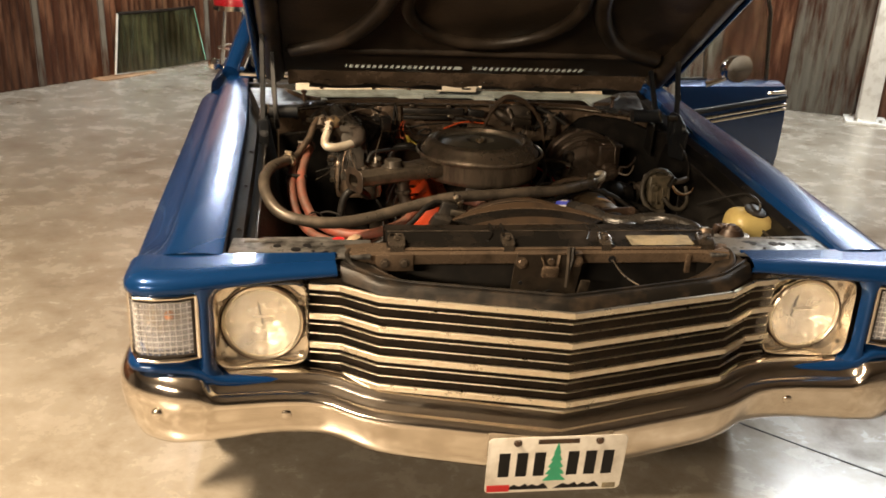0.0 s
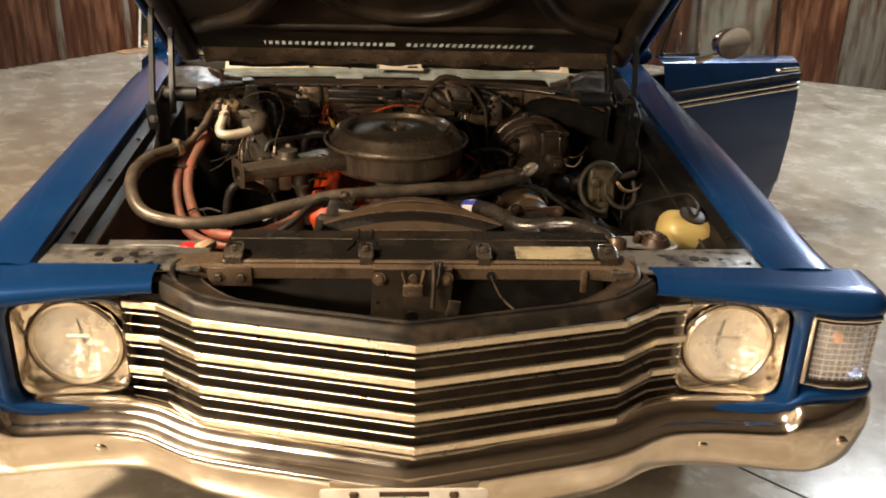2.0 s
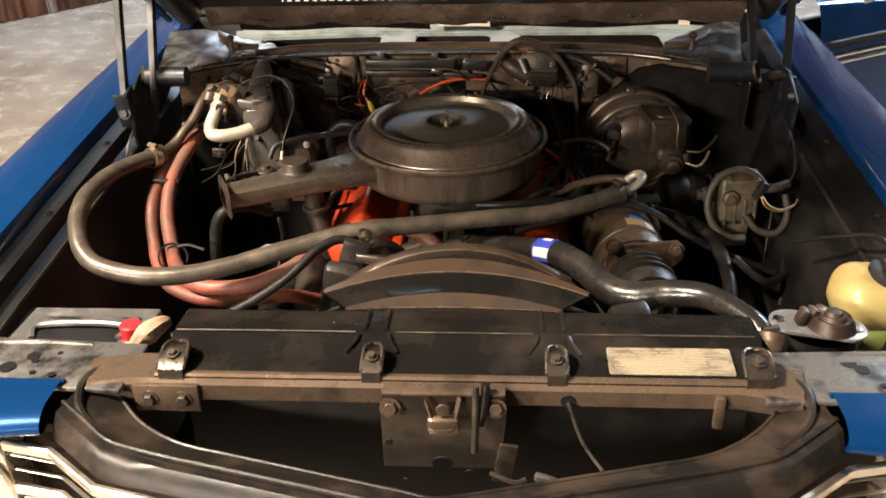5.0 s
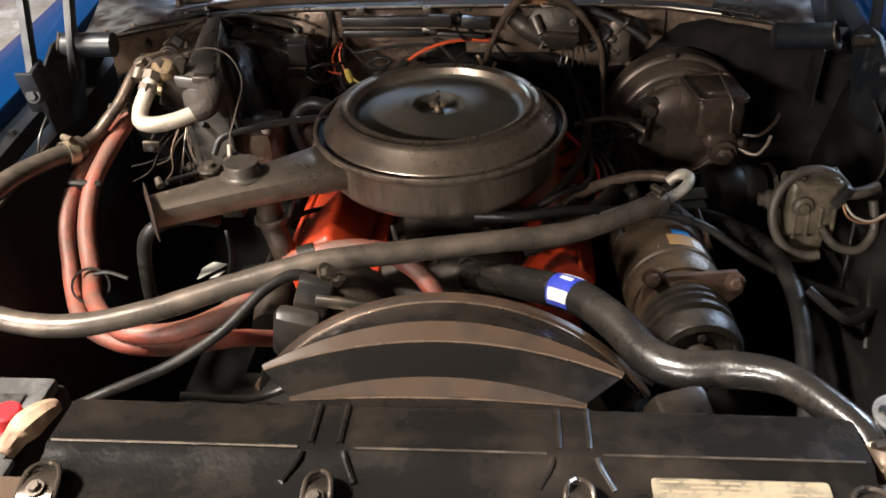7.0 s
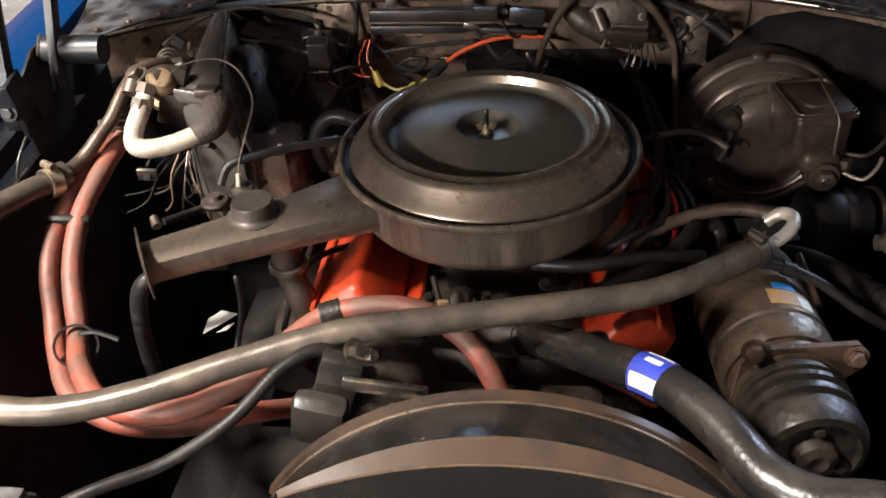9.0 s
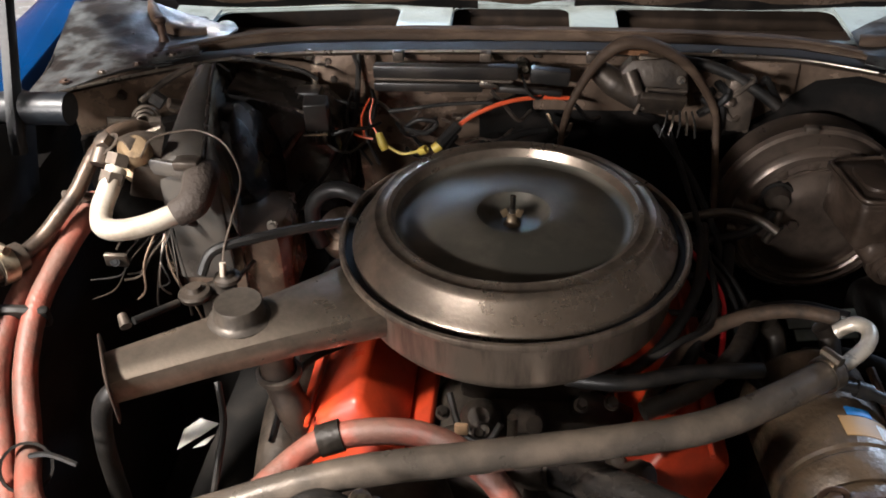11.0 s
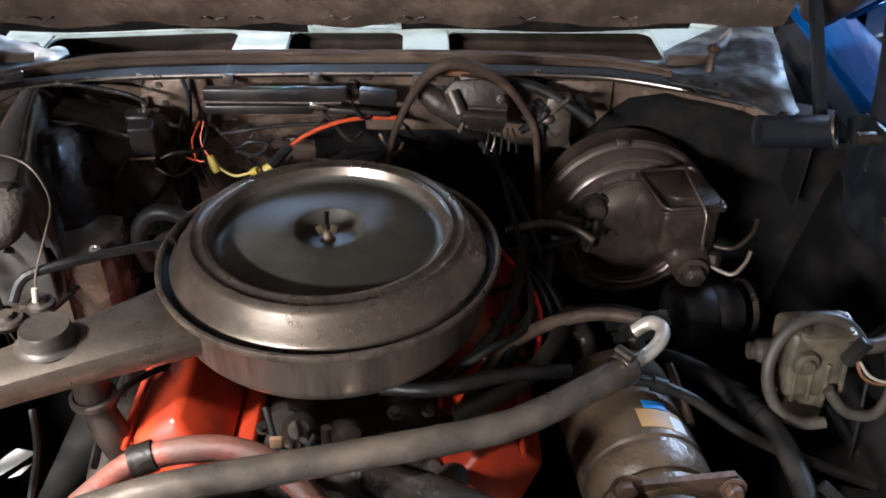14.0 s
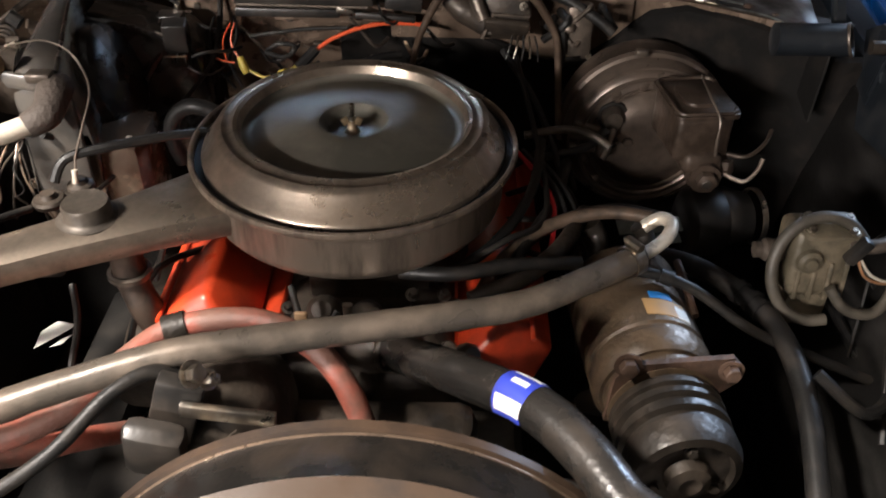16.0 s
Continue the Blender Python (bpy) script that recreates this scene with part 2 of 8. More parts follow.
def sheet_iron(name, rust_share, pale):
    """Corrugated roofing sheets: zinc gone grey, streaked downwards with rust, each sheet in its own state."""
    m = mat(name, (0.115, 0.040, 0.020), 0.72, 0.1, pale, rust_share, 3.4, 10, bump=0.45, bump_scale=22, stretch=(3.6, 3.6, 0.5))
    nt = m.node_tree
    n, link = nt.nodes, nt.links
    info = n.new("ShaderNodeObjectInfo")
    hue = n.new("ShaderNodeHueSaturation")
    val = n.new("ShaderNodeMapRange")
    val.inputs["To Min"].default_value, val.inputs["To Max"].default_value = 0.65, 1.5
    link.new(info.outputs["Random"], val.inputs["Value"])
    link.new(val.outputs["Result"], hue.inputs["Value"])
    bsdf = n["Principled BSDF"]
    old = bsdf.inputs["Base Color"].links[0].from_socket
    link.new(old, hue.inputs["Color"])
    link.new(hue.outputs["Color"], bsdf.inputs["Base Color"])
    return m


RUSTY_SHEET = sheet_iron("rusty_sheet", 0.50, (0.34, 0.17, 0.105))
GREY_SHEET = sheet_iron("weathered_sheet", 0.75, (0.34, 0.33, 0.30))


# ---- shape helpers ----
def mesh_of(bm, name):
    me = bpy.data.meshes.new(name)
    bm.normal_update()
    bm.to_mesh(me)
    bm.free()
    return me


def part(name, bm, material, parent=None, label="", smooth=True):
    ob = new(name, mesh_of(bm, name))
    ob.data.materials.append(material)
    if smooth:
        for p in ob.data.polygons:
            p.use_smooth = True
        ob.data.set_sharp_from_angle(angle=radians(38))
    if parent:
        ob.parent = parent
        ob.matrix_parent_inverse = parent.matrix_world.inverted()
    if label:
        ob["label"] = label
    return ob


def thing(name, at, label, category, group="", kind=""):
    ob = new(name)
    ob.empty_display_size = 0.05
    ob.matrix_world = Matrix.Translation(at)
    bpy.context.view_layer.update()
    return tagged(ob, label, category, group, kind)


def box(centre, size, bevel=0.004, turn=(0, 0, 0), bm=None, segments=2, taper=1.0):
    """A bevelled box; taper narrows its top."""
    out = bm or bmesh.new()
    m = pose(*centre, *turn)
    b = bmesh.new()
    bmesh.ops.create_cube(b, size=1)
    for v in b.verts:
        k = taper if v.co.z > 0 else 1
        v.co = Vector((v.co.x * size[0] * k, v.co.y * size[1] * k, v.co.z * size[2]))
    if bevel:
        bmesh.ops.bevel(b, geom=b.edges[:], offset=min(bevel, 0.45 * min(size)), segments=segments, profile=0.5, affect="EDGES")
    b.transform(m)
    join(out, b)
    return out


def join(out, b):
    keep = {v: out.verts.new(v.co) for v in b.verts}
    for f in b.faces:
        try:
            out.faces.new([keep[v] for v in f.verts])
        except ValueError:
            pass
    b.free()


def smooth_line(points, steps=8, closed=False):
    """A Catmull-Rom line through the points."""
    p = [Vector(q) for q in points]
    if len(p) < 3:
        return p
    out = []
    count = len(p) if closed else len(p) - 1
    for i in range(count):
        if closed:
            a, b, c, d = p[i - 1], p[i], p[(i + 1) % len(p)], p[(i + 2) % len(p)]
        else:
            a, b, c, d = p[max(i - 1, 0)], p[i], p[i + 1], p[min(i + 2, len(p) - 1)]
        for k in range(steps):
            t = k / steps
            out.append(0.5 * ((2 * b) + (c - a) * t + (2 * a - 5 * b + 4 * c - d) * t * t + (3 * b - a - 3 * c + d) * t ** 3))
    if not closed:
        out.append(p[-1])
    return out


def tube(points, radius, sides=12, steps=8, bm=None, caps=True, wobble=0.0, straight=False):
    """A round pipe along a smooth line; radius may be a number or a list along the points."""
    out = bm or bmesh.new()
    line = [Vector(q) for q in points] if straight else smooth_line(points, steps)
    n = len(line)
    radii = [radius] * n if isinstance(radius, (int, float)) else list(np.interp(np.linspace(0, 1, n), np.linspace(0, 1, len(radius)), radius))
    up = Vector((0, 0, 1))
    rings = []
    side = None
    for i, c in enumerate(line):
        d = (line[min(i + 1, n - 1)] - line[max(i - 1, 0)]).normalized()
        if side is None:
            side = d.cross(up if abs(d.z) < 0.9 else Vector((1, 0, 0))).normalized()
        else:
            side = (side - d * side.dot(d)).normalized()
        other = d.cross(side)
        r = float(radii[i]) * (1 + wobble * noise.noise(c * 40))
        rings.append([out.verts.new(c + r * (math.cos(a) * side + math.sin(a) * other)) for a in np.linspace(0, 2 * math.pi, sides, endpoint=False)])
    for a, b in zip(rings, rings[1:]):
        for k in range(sides):
            out.faces.new((a[k], a[(k + 1) % sides], b[(k + 1) % sides], b[k]))
    if caps:
        out.faces.new(rings[0][::-1])
        out.faces.new(rings[-1])
    return out


def lathe(profile, centre=(0, 0, 0), axis="Z", sides=40, bm=None, turn=None, arc=(0, 360)):
    """A turned form: profile rows of (radius, height)."""
    out = bm or bmesh.new()
    full = arc[1] - arc[0] >= 360
    spin = np.radians(np.linspace(arc[0], arc[1], sides + (0 if full else 1), endpoint=not full))
    m = turn if turn is not None else {"Z": Matrix(), "Y": pose(0, 0, 0, -90, 0, 0), "X": pose(0, 0, 0, 0, 90, 0)}[axis]
    m = Matrix.Translation(centre) @ m
    rings = []
    for r, h in profile:
        if r < 1e-5:
            rings.append([out.verts.new(m @ Vector((0, 0, h)))])
        else:
            rings.append([out.verts.new(m @ Vector((r * math.cos(a), r * math.sin(a), h))) for a in spin])
    for a, b in zip(rings, rings[1:]):
        count = max(len(a), len(b))
        for k in range(count if full else count - 1):
            q = (k + 1) % count
            quad = [a[k % len(a)], a[q % len(a)], b[q % len(b)], b[k % len(b)]]
            quad = [v for i, v in enumerate(quad) if v not in quad[:i]]
            if len(quad) > 2:
                out.faces.new(quad)
    return out


def sweep(path, profile, bm=None, caps=True, closed=True):
    """A profile of (out, up) carried along a plan path of (x, y, z[, scale]); 'out' is to the right of the way."""
    out = bm or bmesh.new()
    n = len(path)
    rings = []
    for i in range(n):
        p = Vector(path[i][:2])
        a = (p - Vector(path[i - 1][:2])).normalized() if i else None
        b = (Vector(path[i + 1][:2]) - p).normalized() if i < n - 1 else None
        a, b = a or b, b or a
        na, nb = Vector((a.y, -a.x)), Vector((b.y, -b.x))
        mid = (na + nb).normalized()
        k = min(1.0 / max(0.4, mid.dot(na)), 1.8)
        s = path[i][3] if len(path[i]) > 3 else 1
        rings.append([out.verts.new((p.x + mid.x * k * u, p.y + mid.y * k * u, path[i][2] + w * s)) for u, w in profile])
    m = len(profile)
    for a, b in zip(rings, rings[1:]):
        for k in range(m if closed else m - 1):
            out.faces.new((a[k], b[k], b[(k + 1) % m], a[(k + 1) % m]))
    if caps and closed:
        out.faces.new(rings[0])
        out.faces.new(rings[-1][::-1])
    bmesh.ops.recalc_face_normals(out, faces=out.faces[:])
    return out


def skin(rows, thick=0.0, bm=None):
    """A surface through rows of points; thick gives it a back."""
    out = bm or bmesh.new()
    grid = [[out.verts.new(p) for p in row] for row in rows]
    faces = []
    for a, b in zip(grid, grid[1:]):
        for k in range(len(a) - 1):
            faces.append(out.faces.new((a[k], a[k + 1], b[k + 1], b[k])))
    bmesh.ops.recalc_face_normals(out, faces=faces)
    if thick:
        bmesh.ops.solidify(out, geom=faces, thickness=thick)
    return out


def plate(outline, thick, m=None, bevel=0.0, bm=None):
    """A flat plate from an outline in x, y, raised by its thickness and then laid by m."""
    out = bm or bmesh.new()
    b = bmesh.new()
    low = [b.verts.new((x, y, 0)) for x, y in outline]
    high = [b.verts.new((x, y, thick)) for x, y in outline]
    b.faces.new(low[::-1])
    top = b.faces.new(high)
    n = len(low)
    for k in range(n):
        b.faces.new((low[k], low[(k + 1) % n], high[(k + 1) % n], high[k]))
    if bevel:
        bmesh.ops.bevel(b, geom=list(top.edges), offset=bevel, segments=2, profile=0.5, affect="EDGES")
    if m is not None:
        b.transform(m)
    join(out, b)
    return out


def round_rect(w, h, r, n=5):
    pts = []
    for cx, cy, a0 in ((w / 2 - r, h / 2 - r, 0), (-w / 2 + r, h / 2 - r, 90), (-w / 2 + r, -h / 2 + r, 180), (w / 2 - r, -h / 2 + r, 270)):
        for k in range(n + 1):
            a = radians(a0 + 90 * k / n)
            pts.append((cx + r * math.cos(a), cy + r * math.sin(a)))
    return pts


def bolt(at, way=(0, 0, 1), r=0.006, h=0.005, bm=None):
    """A hexagon head with its washer, standing along way."""
    q = Vector(way).to_track_quat("Z", "Y").to_matrix().to_4x4()
    out = lathe([(0, 0), (r * 1.5, 0), (r * 1.5, 0.0015), (r * 1.02, 0.0016)], at, sides=14, bm=bm, turn=q)
    return lathe([(r, 0.0015), (r, h), (r * 0.85, h + 0.001), (0, h + 0.001)], at, sides=6, bm=out, turn=q)


def mirrored(bm):
    """A copy on the car's other side."""
    b = bm.copy()
    for v in b.verts:
        v.co.x = 2 * CX - v.co.x
    bmesh.ops.reverse_faces(b, faces=b.faces[:])
    return b


CX = -0.012          # the car's middle line

# ---- the hall ----
def structure(name, bm, material, label, category, smooth=False):
    return tagged(part(name, bm, material, smooth=smooth), label, category, kind="structure")


ground = structure("floor", box((0, 2, -0.1), (30, 30, 0.2), 0), CONCRETE, "polished concrete floor with pale blotches and brown stains", "floor")
joint = box((1.70, -0.02, 0.0006), (3.4, 0.007, 0.0012), 0, (0, 0, -45))
part("floor_joint", joint, INK, ground, "dark saw-cut joint", smooth=False)

CORNER = Vector((-1.32, 8.47, 0))
WAY_L, WAY_R = Vector((-0.622, -0.783, 0)), Vector((0.894, -0.449, 0))
HALL_H = 4.6


def hall_wall(name, a, b, label):
    """A wall from a to b with its core; the hall lies to the left of the way."""
    d = (b - a)
    n = Vector((-d.y, d.x, 0)).normalized()
    mid = (a + b) / 2 - n * 0.12
    return structure(name, box((mid.x, mid.y, HALL_H / 2), (d.length + 0.2, 0.14, HALL_H), 0, (0, 0, math.degrees(math.atan2(d.y, d.x)))), GREY_SHEET, label, "wall")


END_L, END_R = CORNER + WAY_L * 17, CORNER + WAY_R * 17
FAR = END_L + WAY_R * 17
wall_west = hall_wall("wall_west", CORNER, END_L, "wall clad in rusty corrugated iron sheets with grey seams")
wall_north = hall_wall("wall_north", END_R, CORNER, "wall clad in rusty and grey corrugated iron sheets")
hall_wall("wall_south", END_L, FAR, "plain wall closing the hall")
hall_wall("wall_east", FAR, END_R, "plain wall closing the hall")
structure("ceiling", box((2.5, -1.5, HALL_H + 0.1), (34, 34, 0.2), 0), mat("ceiling_boards", (0.15, 0.13, 0.11), 0.8), "plain boarded ceiling of the hall", "ceiling")


def corrugated(width, height, pitch=0.068, depth=0.009):
    """One sheet, its ribs upright, with a slightly uneven foot."""
    n = int(width / pitch * 6)
    xs = [width * k / n for k in range(n + 1)]
    rows = [[(x, depth * math.sin(2 * math.pi * x / pitch), z) for x in xs] for z in (0.004, height)]
    return mesh_of(skin(rows, 0.0015), "panel")


SHEETS = {w: corrugated(w, HALL_H - 0.02) for w in (0.075, 0.62)}
for m in SHEETS.values():
    m.materials.append(RUSTY_SHEET)
    for p in m.polygons:
        p.use_smooth = True


def clad(wall, start, way, normal, far, pattern):
    turn = math.degrees(math.atan2(way.y, way.x))
    s, k = 0.0, 0
    while s < far:
        w, kind = pattern[k % len(pattern)]
        ob = new("panel", SHEETS[w])
        at = start + way * s + normal * (0.012 if kind else 0.0)
        ob.matrix_world = pose(at.x, at.y, 0, 0, 0, turn)
        ob.parent = wall
        if kind:
            ob.material_slots[0].link = "OBJECT"
            ob.material_slots[0].material = GREY_SHEET
        s += w - (0.03 if kind else 0.0)
        k += 1


clad(wall_west, CORNER + WAY_R * 0.02, WAY_L, WAY_R, 9.0, [(0.62, 0), (0.075, 1), (0.62, 0), (0.62, 0), (0.075, 1), (0.62, 0), (0.075, 1)])
clad(wall_north, CORNER + WAY_L * 0.02, WAY_R, WAY_L, 9.0, [(0.62, 0), (0.62, 1), (0.62, 0), (0.075, 1), (0.62, 1)])

post = thing("white_post", (4.17, 5.49, 0), "white painted square steel post on a foot plate", "post")
part("shaft", box((4.17, 5.49, HALL_H / 2), (0.16, 0.16, HALL_H), 0.012, (0, 0, -27)), WHITE, post)
part("foot_plate", box((4.17, 5.49, 0.012), (0.34, 0.34, 0.024), 0.004, (0, 0, -27)), WHITE, post)
for dx, dy in ((0.13, 0.06), (-0.06, 0.13), (0.06, -0.13), (-0.13, -0.06)):
    part("anchor_bolt", bolt((4.17 + dx, 5.49 + dy, 0.024), r=0.014, h=0.02), STEEL, post)

# windscreen leaning against the wall on cardboard
lean = thing("loose_windscreen", (-2.1, 7.3, 0), "green-tinted curved windscreen glass leaning against the rusty wall", "glass pane")


def bent_glass(z_in=0.02):
    rows = []
    a, b = Vector((-2.47, 7.00, 0)), Vector((-1.76, 7.89, 0))
    d = (b - a).normalized()
    n = Vector((d.y, -d.x, 0))
    for k in range(13):
        u = k / 12
        row = []
        for j in range(7):
            v = j / 6
            inset = 0.10 * v * (1 - 2 * u)
            p = a + d * ((b - a).length * u + inset) + n * (0.05 * (1 - (2 * u - 1) ** 2) - 0.03 * v + 0.06)
            row.append((p.x, p.y, z_in + 0.54 * v))
        rows.append(row)
    return rows


rows = bent_glass()
part("pane", skin(rows, 0.006), GREEN_GLASS, lean).visible_shadow = False
part("edge_trim", tube([r[0] for r in rows] + [], 0.008, 8, 2, straight=True), STEEL, lean, "dull bright foot trim")
part("edge_trim", tube(rows[0], 0.011, 8, straight=True), WHITE, lean, "bright end edge")
part("edge_trim", tube(rows[-1], 0.006, 8, straight=True), GLASS_EDGE, lean)
part("edge_trim", tube([r[-1] for r in rows], 0.014, 8, straight=True), GRILLE_BLACK, lean, "dark tinted top edge")
board = thing("cardboard_strip", (-2.45, 6.95, 0), "strip of brown cardboard lying on the floor under the glass", "cardboard")
part("strip", box((-2.36, 7.02, 0.004), (0.62, 0.20, 0.008), 0.002, (0, 0, 52)), mat("cardboard", (0.33, 0.19, 0.10), 0.8), board)

# bar stool far behind the car
stool = thing("bar_stool", (-1.36, 7.30, 0), "chrome bar stool with a round red seat", "stool")
part("seat", lathe([(0, 0.73), (0.17, 0.73), (0.185, 0.705), (0.18, 0.61), (0.165, 0.65), (0, 0.65)], (-1.36, 7.30, 0), sides=32), AMBER, stool, "round red vinyl seat")
part("rim", lathe([(0.165, 0.65), (0.19, 0.645), (0.19, 0.60), (0.165, 0.595)], (-1.36, 7.30, 0), sides=32), CHROME, stool)
for k in range(4):
    a = radians(45 + 90 * k)
    part("leg", tube([(-1.36 + 0.12 * math.cos(a), 7.30 + 0.12 * math.sin(a), 0.61), (-1.36 + 0.19 * math.cos(a), 7.30 + 0.19 * math.sin(a), 0.0)], 0.011, 8, straight=True), CHROME, stool)
part("foot_ring", lathe([(0.165, 0.24), (0.176, 0.25), (0.165, 0.26), (0.154, 0.25), (0.165, 0.24)], (-1.36, 7.30, 0), sides=32), CHROME, stool)

# ---- the car ----
car = thing("car", (CX, 1.8, 0), "blue 1970s sedan with its hood open and one front door ajar", "car")


def both(name, bm, material, label=""):
    """A part on each side of the car."""
    other = mirrored(bm)
    return part(name, bm, material, car, label), part(name, other, material, car, label)


def fender_z(y):
    return float(np.interp(y, [0.05, 0.2, 0.43, 0.65, 0.95, 1.15, 1.4, 1.75, 2.2], [0.836, 0.845, 0.869, 0.886, 0.908, 0.919, 0.932, 0.955, 0.97]))


def fender_in(y):
    return float(np.interp(y, [0.05, 0.2, 0.65, 1.1, 1.3, 1.75], [0.714, 0.714, 0.717, 0.724, 0.730, 0.76]))


def mid(y):
    """The car's middle line, which runs a little askew."""
    return CX - 0.009 * y


def fender(s):
    """Flat along the bay, then folding down to a crisp ridge, with the side bulging out below it."""
    rows = []
    for y in (0.228, 0.236, 0.26, 0.29, 0.33, 0.38, 0.44, 0.52, 0.6, 0.7, 0.8, 0.9, 1.0, 1.1, 1.2, 1.3, 1.4, 1.5, 1.6, 1.7, 1.78):
        c, xi, z = mid(y), fender_in(y), fender_z(y)
        k = min(1.0, max(0.0, (y - 0.22) / 0.26))
        k = k * k * (3 - 2 * k)
        fade = 1 - 0.45 * min(1.0, max(0.0, (y - 0.9) / 0.8))
        k *= fade
        bulge = 0.034 * min(1.0, 0.2 + max(0.0, (y - 0.22) / 0.22))
        arch = 0.34 + 0.32 * math.sqrt(max(0.0, 1 - ((y - 0.97) / 0.42) ** 2)) if abs(y - 0.97) < 0.42 else (0.64 if y < 0.25 else 0.55 if y < 0.5 else 0.24)
        top = [(xi, -0.030), (xi + 0.001, -0.005), (xi + 0.004, -0.001), (xi + 0.010, 0.0), (xi + 0.035, 0.003), (0.800, 0.004), (0.825, 0.003 - 0.001 * k), (0.838, 0.001 - 0.004 * k), (0.846, -0.003 - 0.016 * k), (0.855, -0.007 - 0.036 * k),
               (0.864, -0.011 - 0.053 * k), (0.872, -0.015 - 0.062 * k), (0.880, -0.019 - 0.064 * k), (0.890 + 0.1 * bulge, -0.025 - 0.062 * k), (0.902 + 0.3 * bulge, -0.034 - 0.060 * k), (0.910 + 0.5 * bulge, -0.048 - 0.056 * k), (0.914 + 0.7 * bulge, -0.070 - 0.038 * k)]
        side = [(0.918 + 0.9 * bulge, z - 0.125), (0.920 + bulge, z - 0.20), (0.920 + bulge, 0.5 * (z - 0.2 + arch)), (0.912 + bulge, arch + 0.004), (0.898 + bulge, arch)]
        rows.append([(c + s * x, y, z + dz) for x, dz in top] + [(c + s * x, y, sz) for x, sz in side])
    part("fender", skin(rows, 0.0), BLUE, car)


for s in (-1, 1):
    fender(s)

# nose: the painted panel over the lamps, the strip under them and the pillar between
NOSE = [(0.474, 0.168), (0.50, 0.165), (0.54, 0.160), (0.59, 0.153), (0.64, 0.145), (0.70, 0.133), (0.76, 0.120), (0.80, 0.113), (0.84, 0.109), (0.868, 0.111), (0.888, 0.119), (0.899, 0.134), (0.905, 0.158), (0.907, 0.19), (0.908, 0.236)]
nose_prof = [(-0.020, 0.000), (-0.004, -0.004), (0.004, -0.003), (0.009, 0.002), (0.011, 0.009), (0.010, 0.017), (0.006, 0.025), (-0.001, 0.032), (-0.011, 0.037), (-0.024, 0.040)]


def nose_panel(s):
    rows = []
    n = len(NOSE)
    for i, (x, y) in enumerate(NOSE):
        a, b = Vector(NOSE[max(i - 1, 0)]), Vector(NOSE[min(i + 1, n - 1)])
        d = (b - a).normalized()
        out = Vector((d.y, -d.x))
        row = []
        thin = float(np.interp(x, [0.474, 0.62, 0.74, 0.80], [0.60, 0.68, 0.86, 1.0]))
        for u, w in nose_prof:
            w = 0.040 - (0.040 - w) * thin
            row.append((CX + s * (x + out.x * u), y + out.y * u, 0.806 + w))
        px, py = x - 0.024 * out.x, y - 0.024 * out.y
        inner = (min(px, 0.80 + 0.45 * (px - 0.80)) if px > 0.80 else px, 0.238)
        for t in (0.25, 0.6, 1.0):
            row.append((CX + s * (px + (inner[0] - px) * t), py + (inner[1] - py) * t, 0.846 + 0.0015 * t))
        rows.append(row)
    part("nose_panel", skin(rows, 0.0), BLUE, car, "blue nose panel over the lamps")
    part("back_edge", tube([(CX + s * x, 0.238, 0.8435) for x in (0.474, 0.6, 0.72)], 0.004, 8, straight=True), BLUE, car)


for s in (-1, 1):
    nose_panel(s)
strip_low = [(0.0, -0.012), (0.007, -0.009), (0.009, -0.002), (0.008, 0.004), (0.003, 0.009), (-0.006, 0.011), (-0.07, 0.010), (-0.07, -0.012)]
both("nose_strip", sweep([(CX + p.x, p.y, p.z) for p in smooth_line([(0.500, 0.158, 0.578), (0.56, 0.151, 0.582), (0.62, 0.142, 0.586), (0.68, 0.132, 0.590), (0.725, 0.122, 0.598), (0.755, 0.116, 0.614), (0.785, 0.113, 0.630), (0.84, 0.109, 0.638), (0.88, 0.113, 0.640), (0.905, 0.130, 0.642), (0.912, 0.17, 0.643), (0.914, 0.225, 0.644)], 3)], strip_low), BLUE)
rows = []
for z in np.linspace(0.598, 0.816, 17):
    flare = math.exp(-((z - 0.818) / 0.020) ** 2) + math.exp(-((z - 0.596) / 0.026) ** 2)
    rows.append([(CX + 0.7515 + u * (0.0145 + 0.022 * flare), 0.1135 - 0.11 * 0.0145 * u + 0.022 * abs(u) ** 2.6 - 0.004 * flare, z) for u in np.linspace(-1, 1, 13)])
both("nose_pillar", skin(rows, 0.0), BLUE)
both("lamp_pocket", box((CX + 0.725, 0.262, 0.70), (0.36, 0.03, 0.26), 0.01), GRILLE_BLACK)


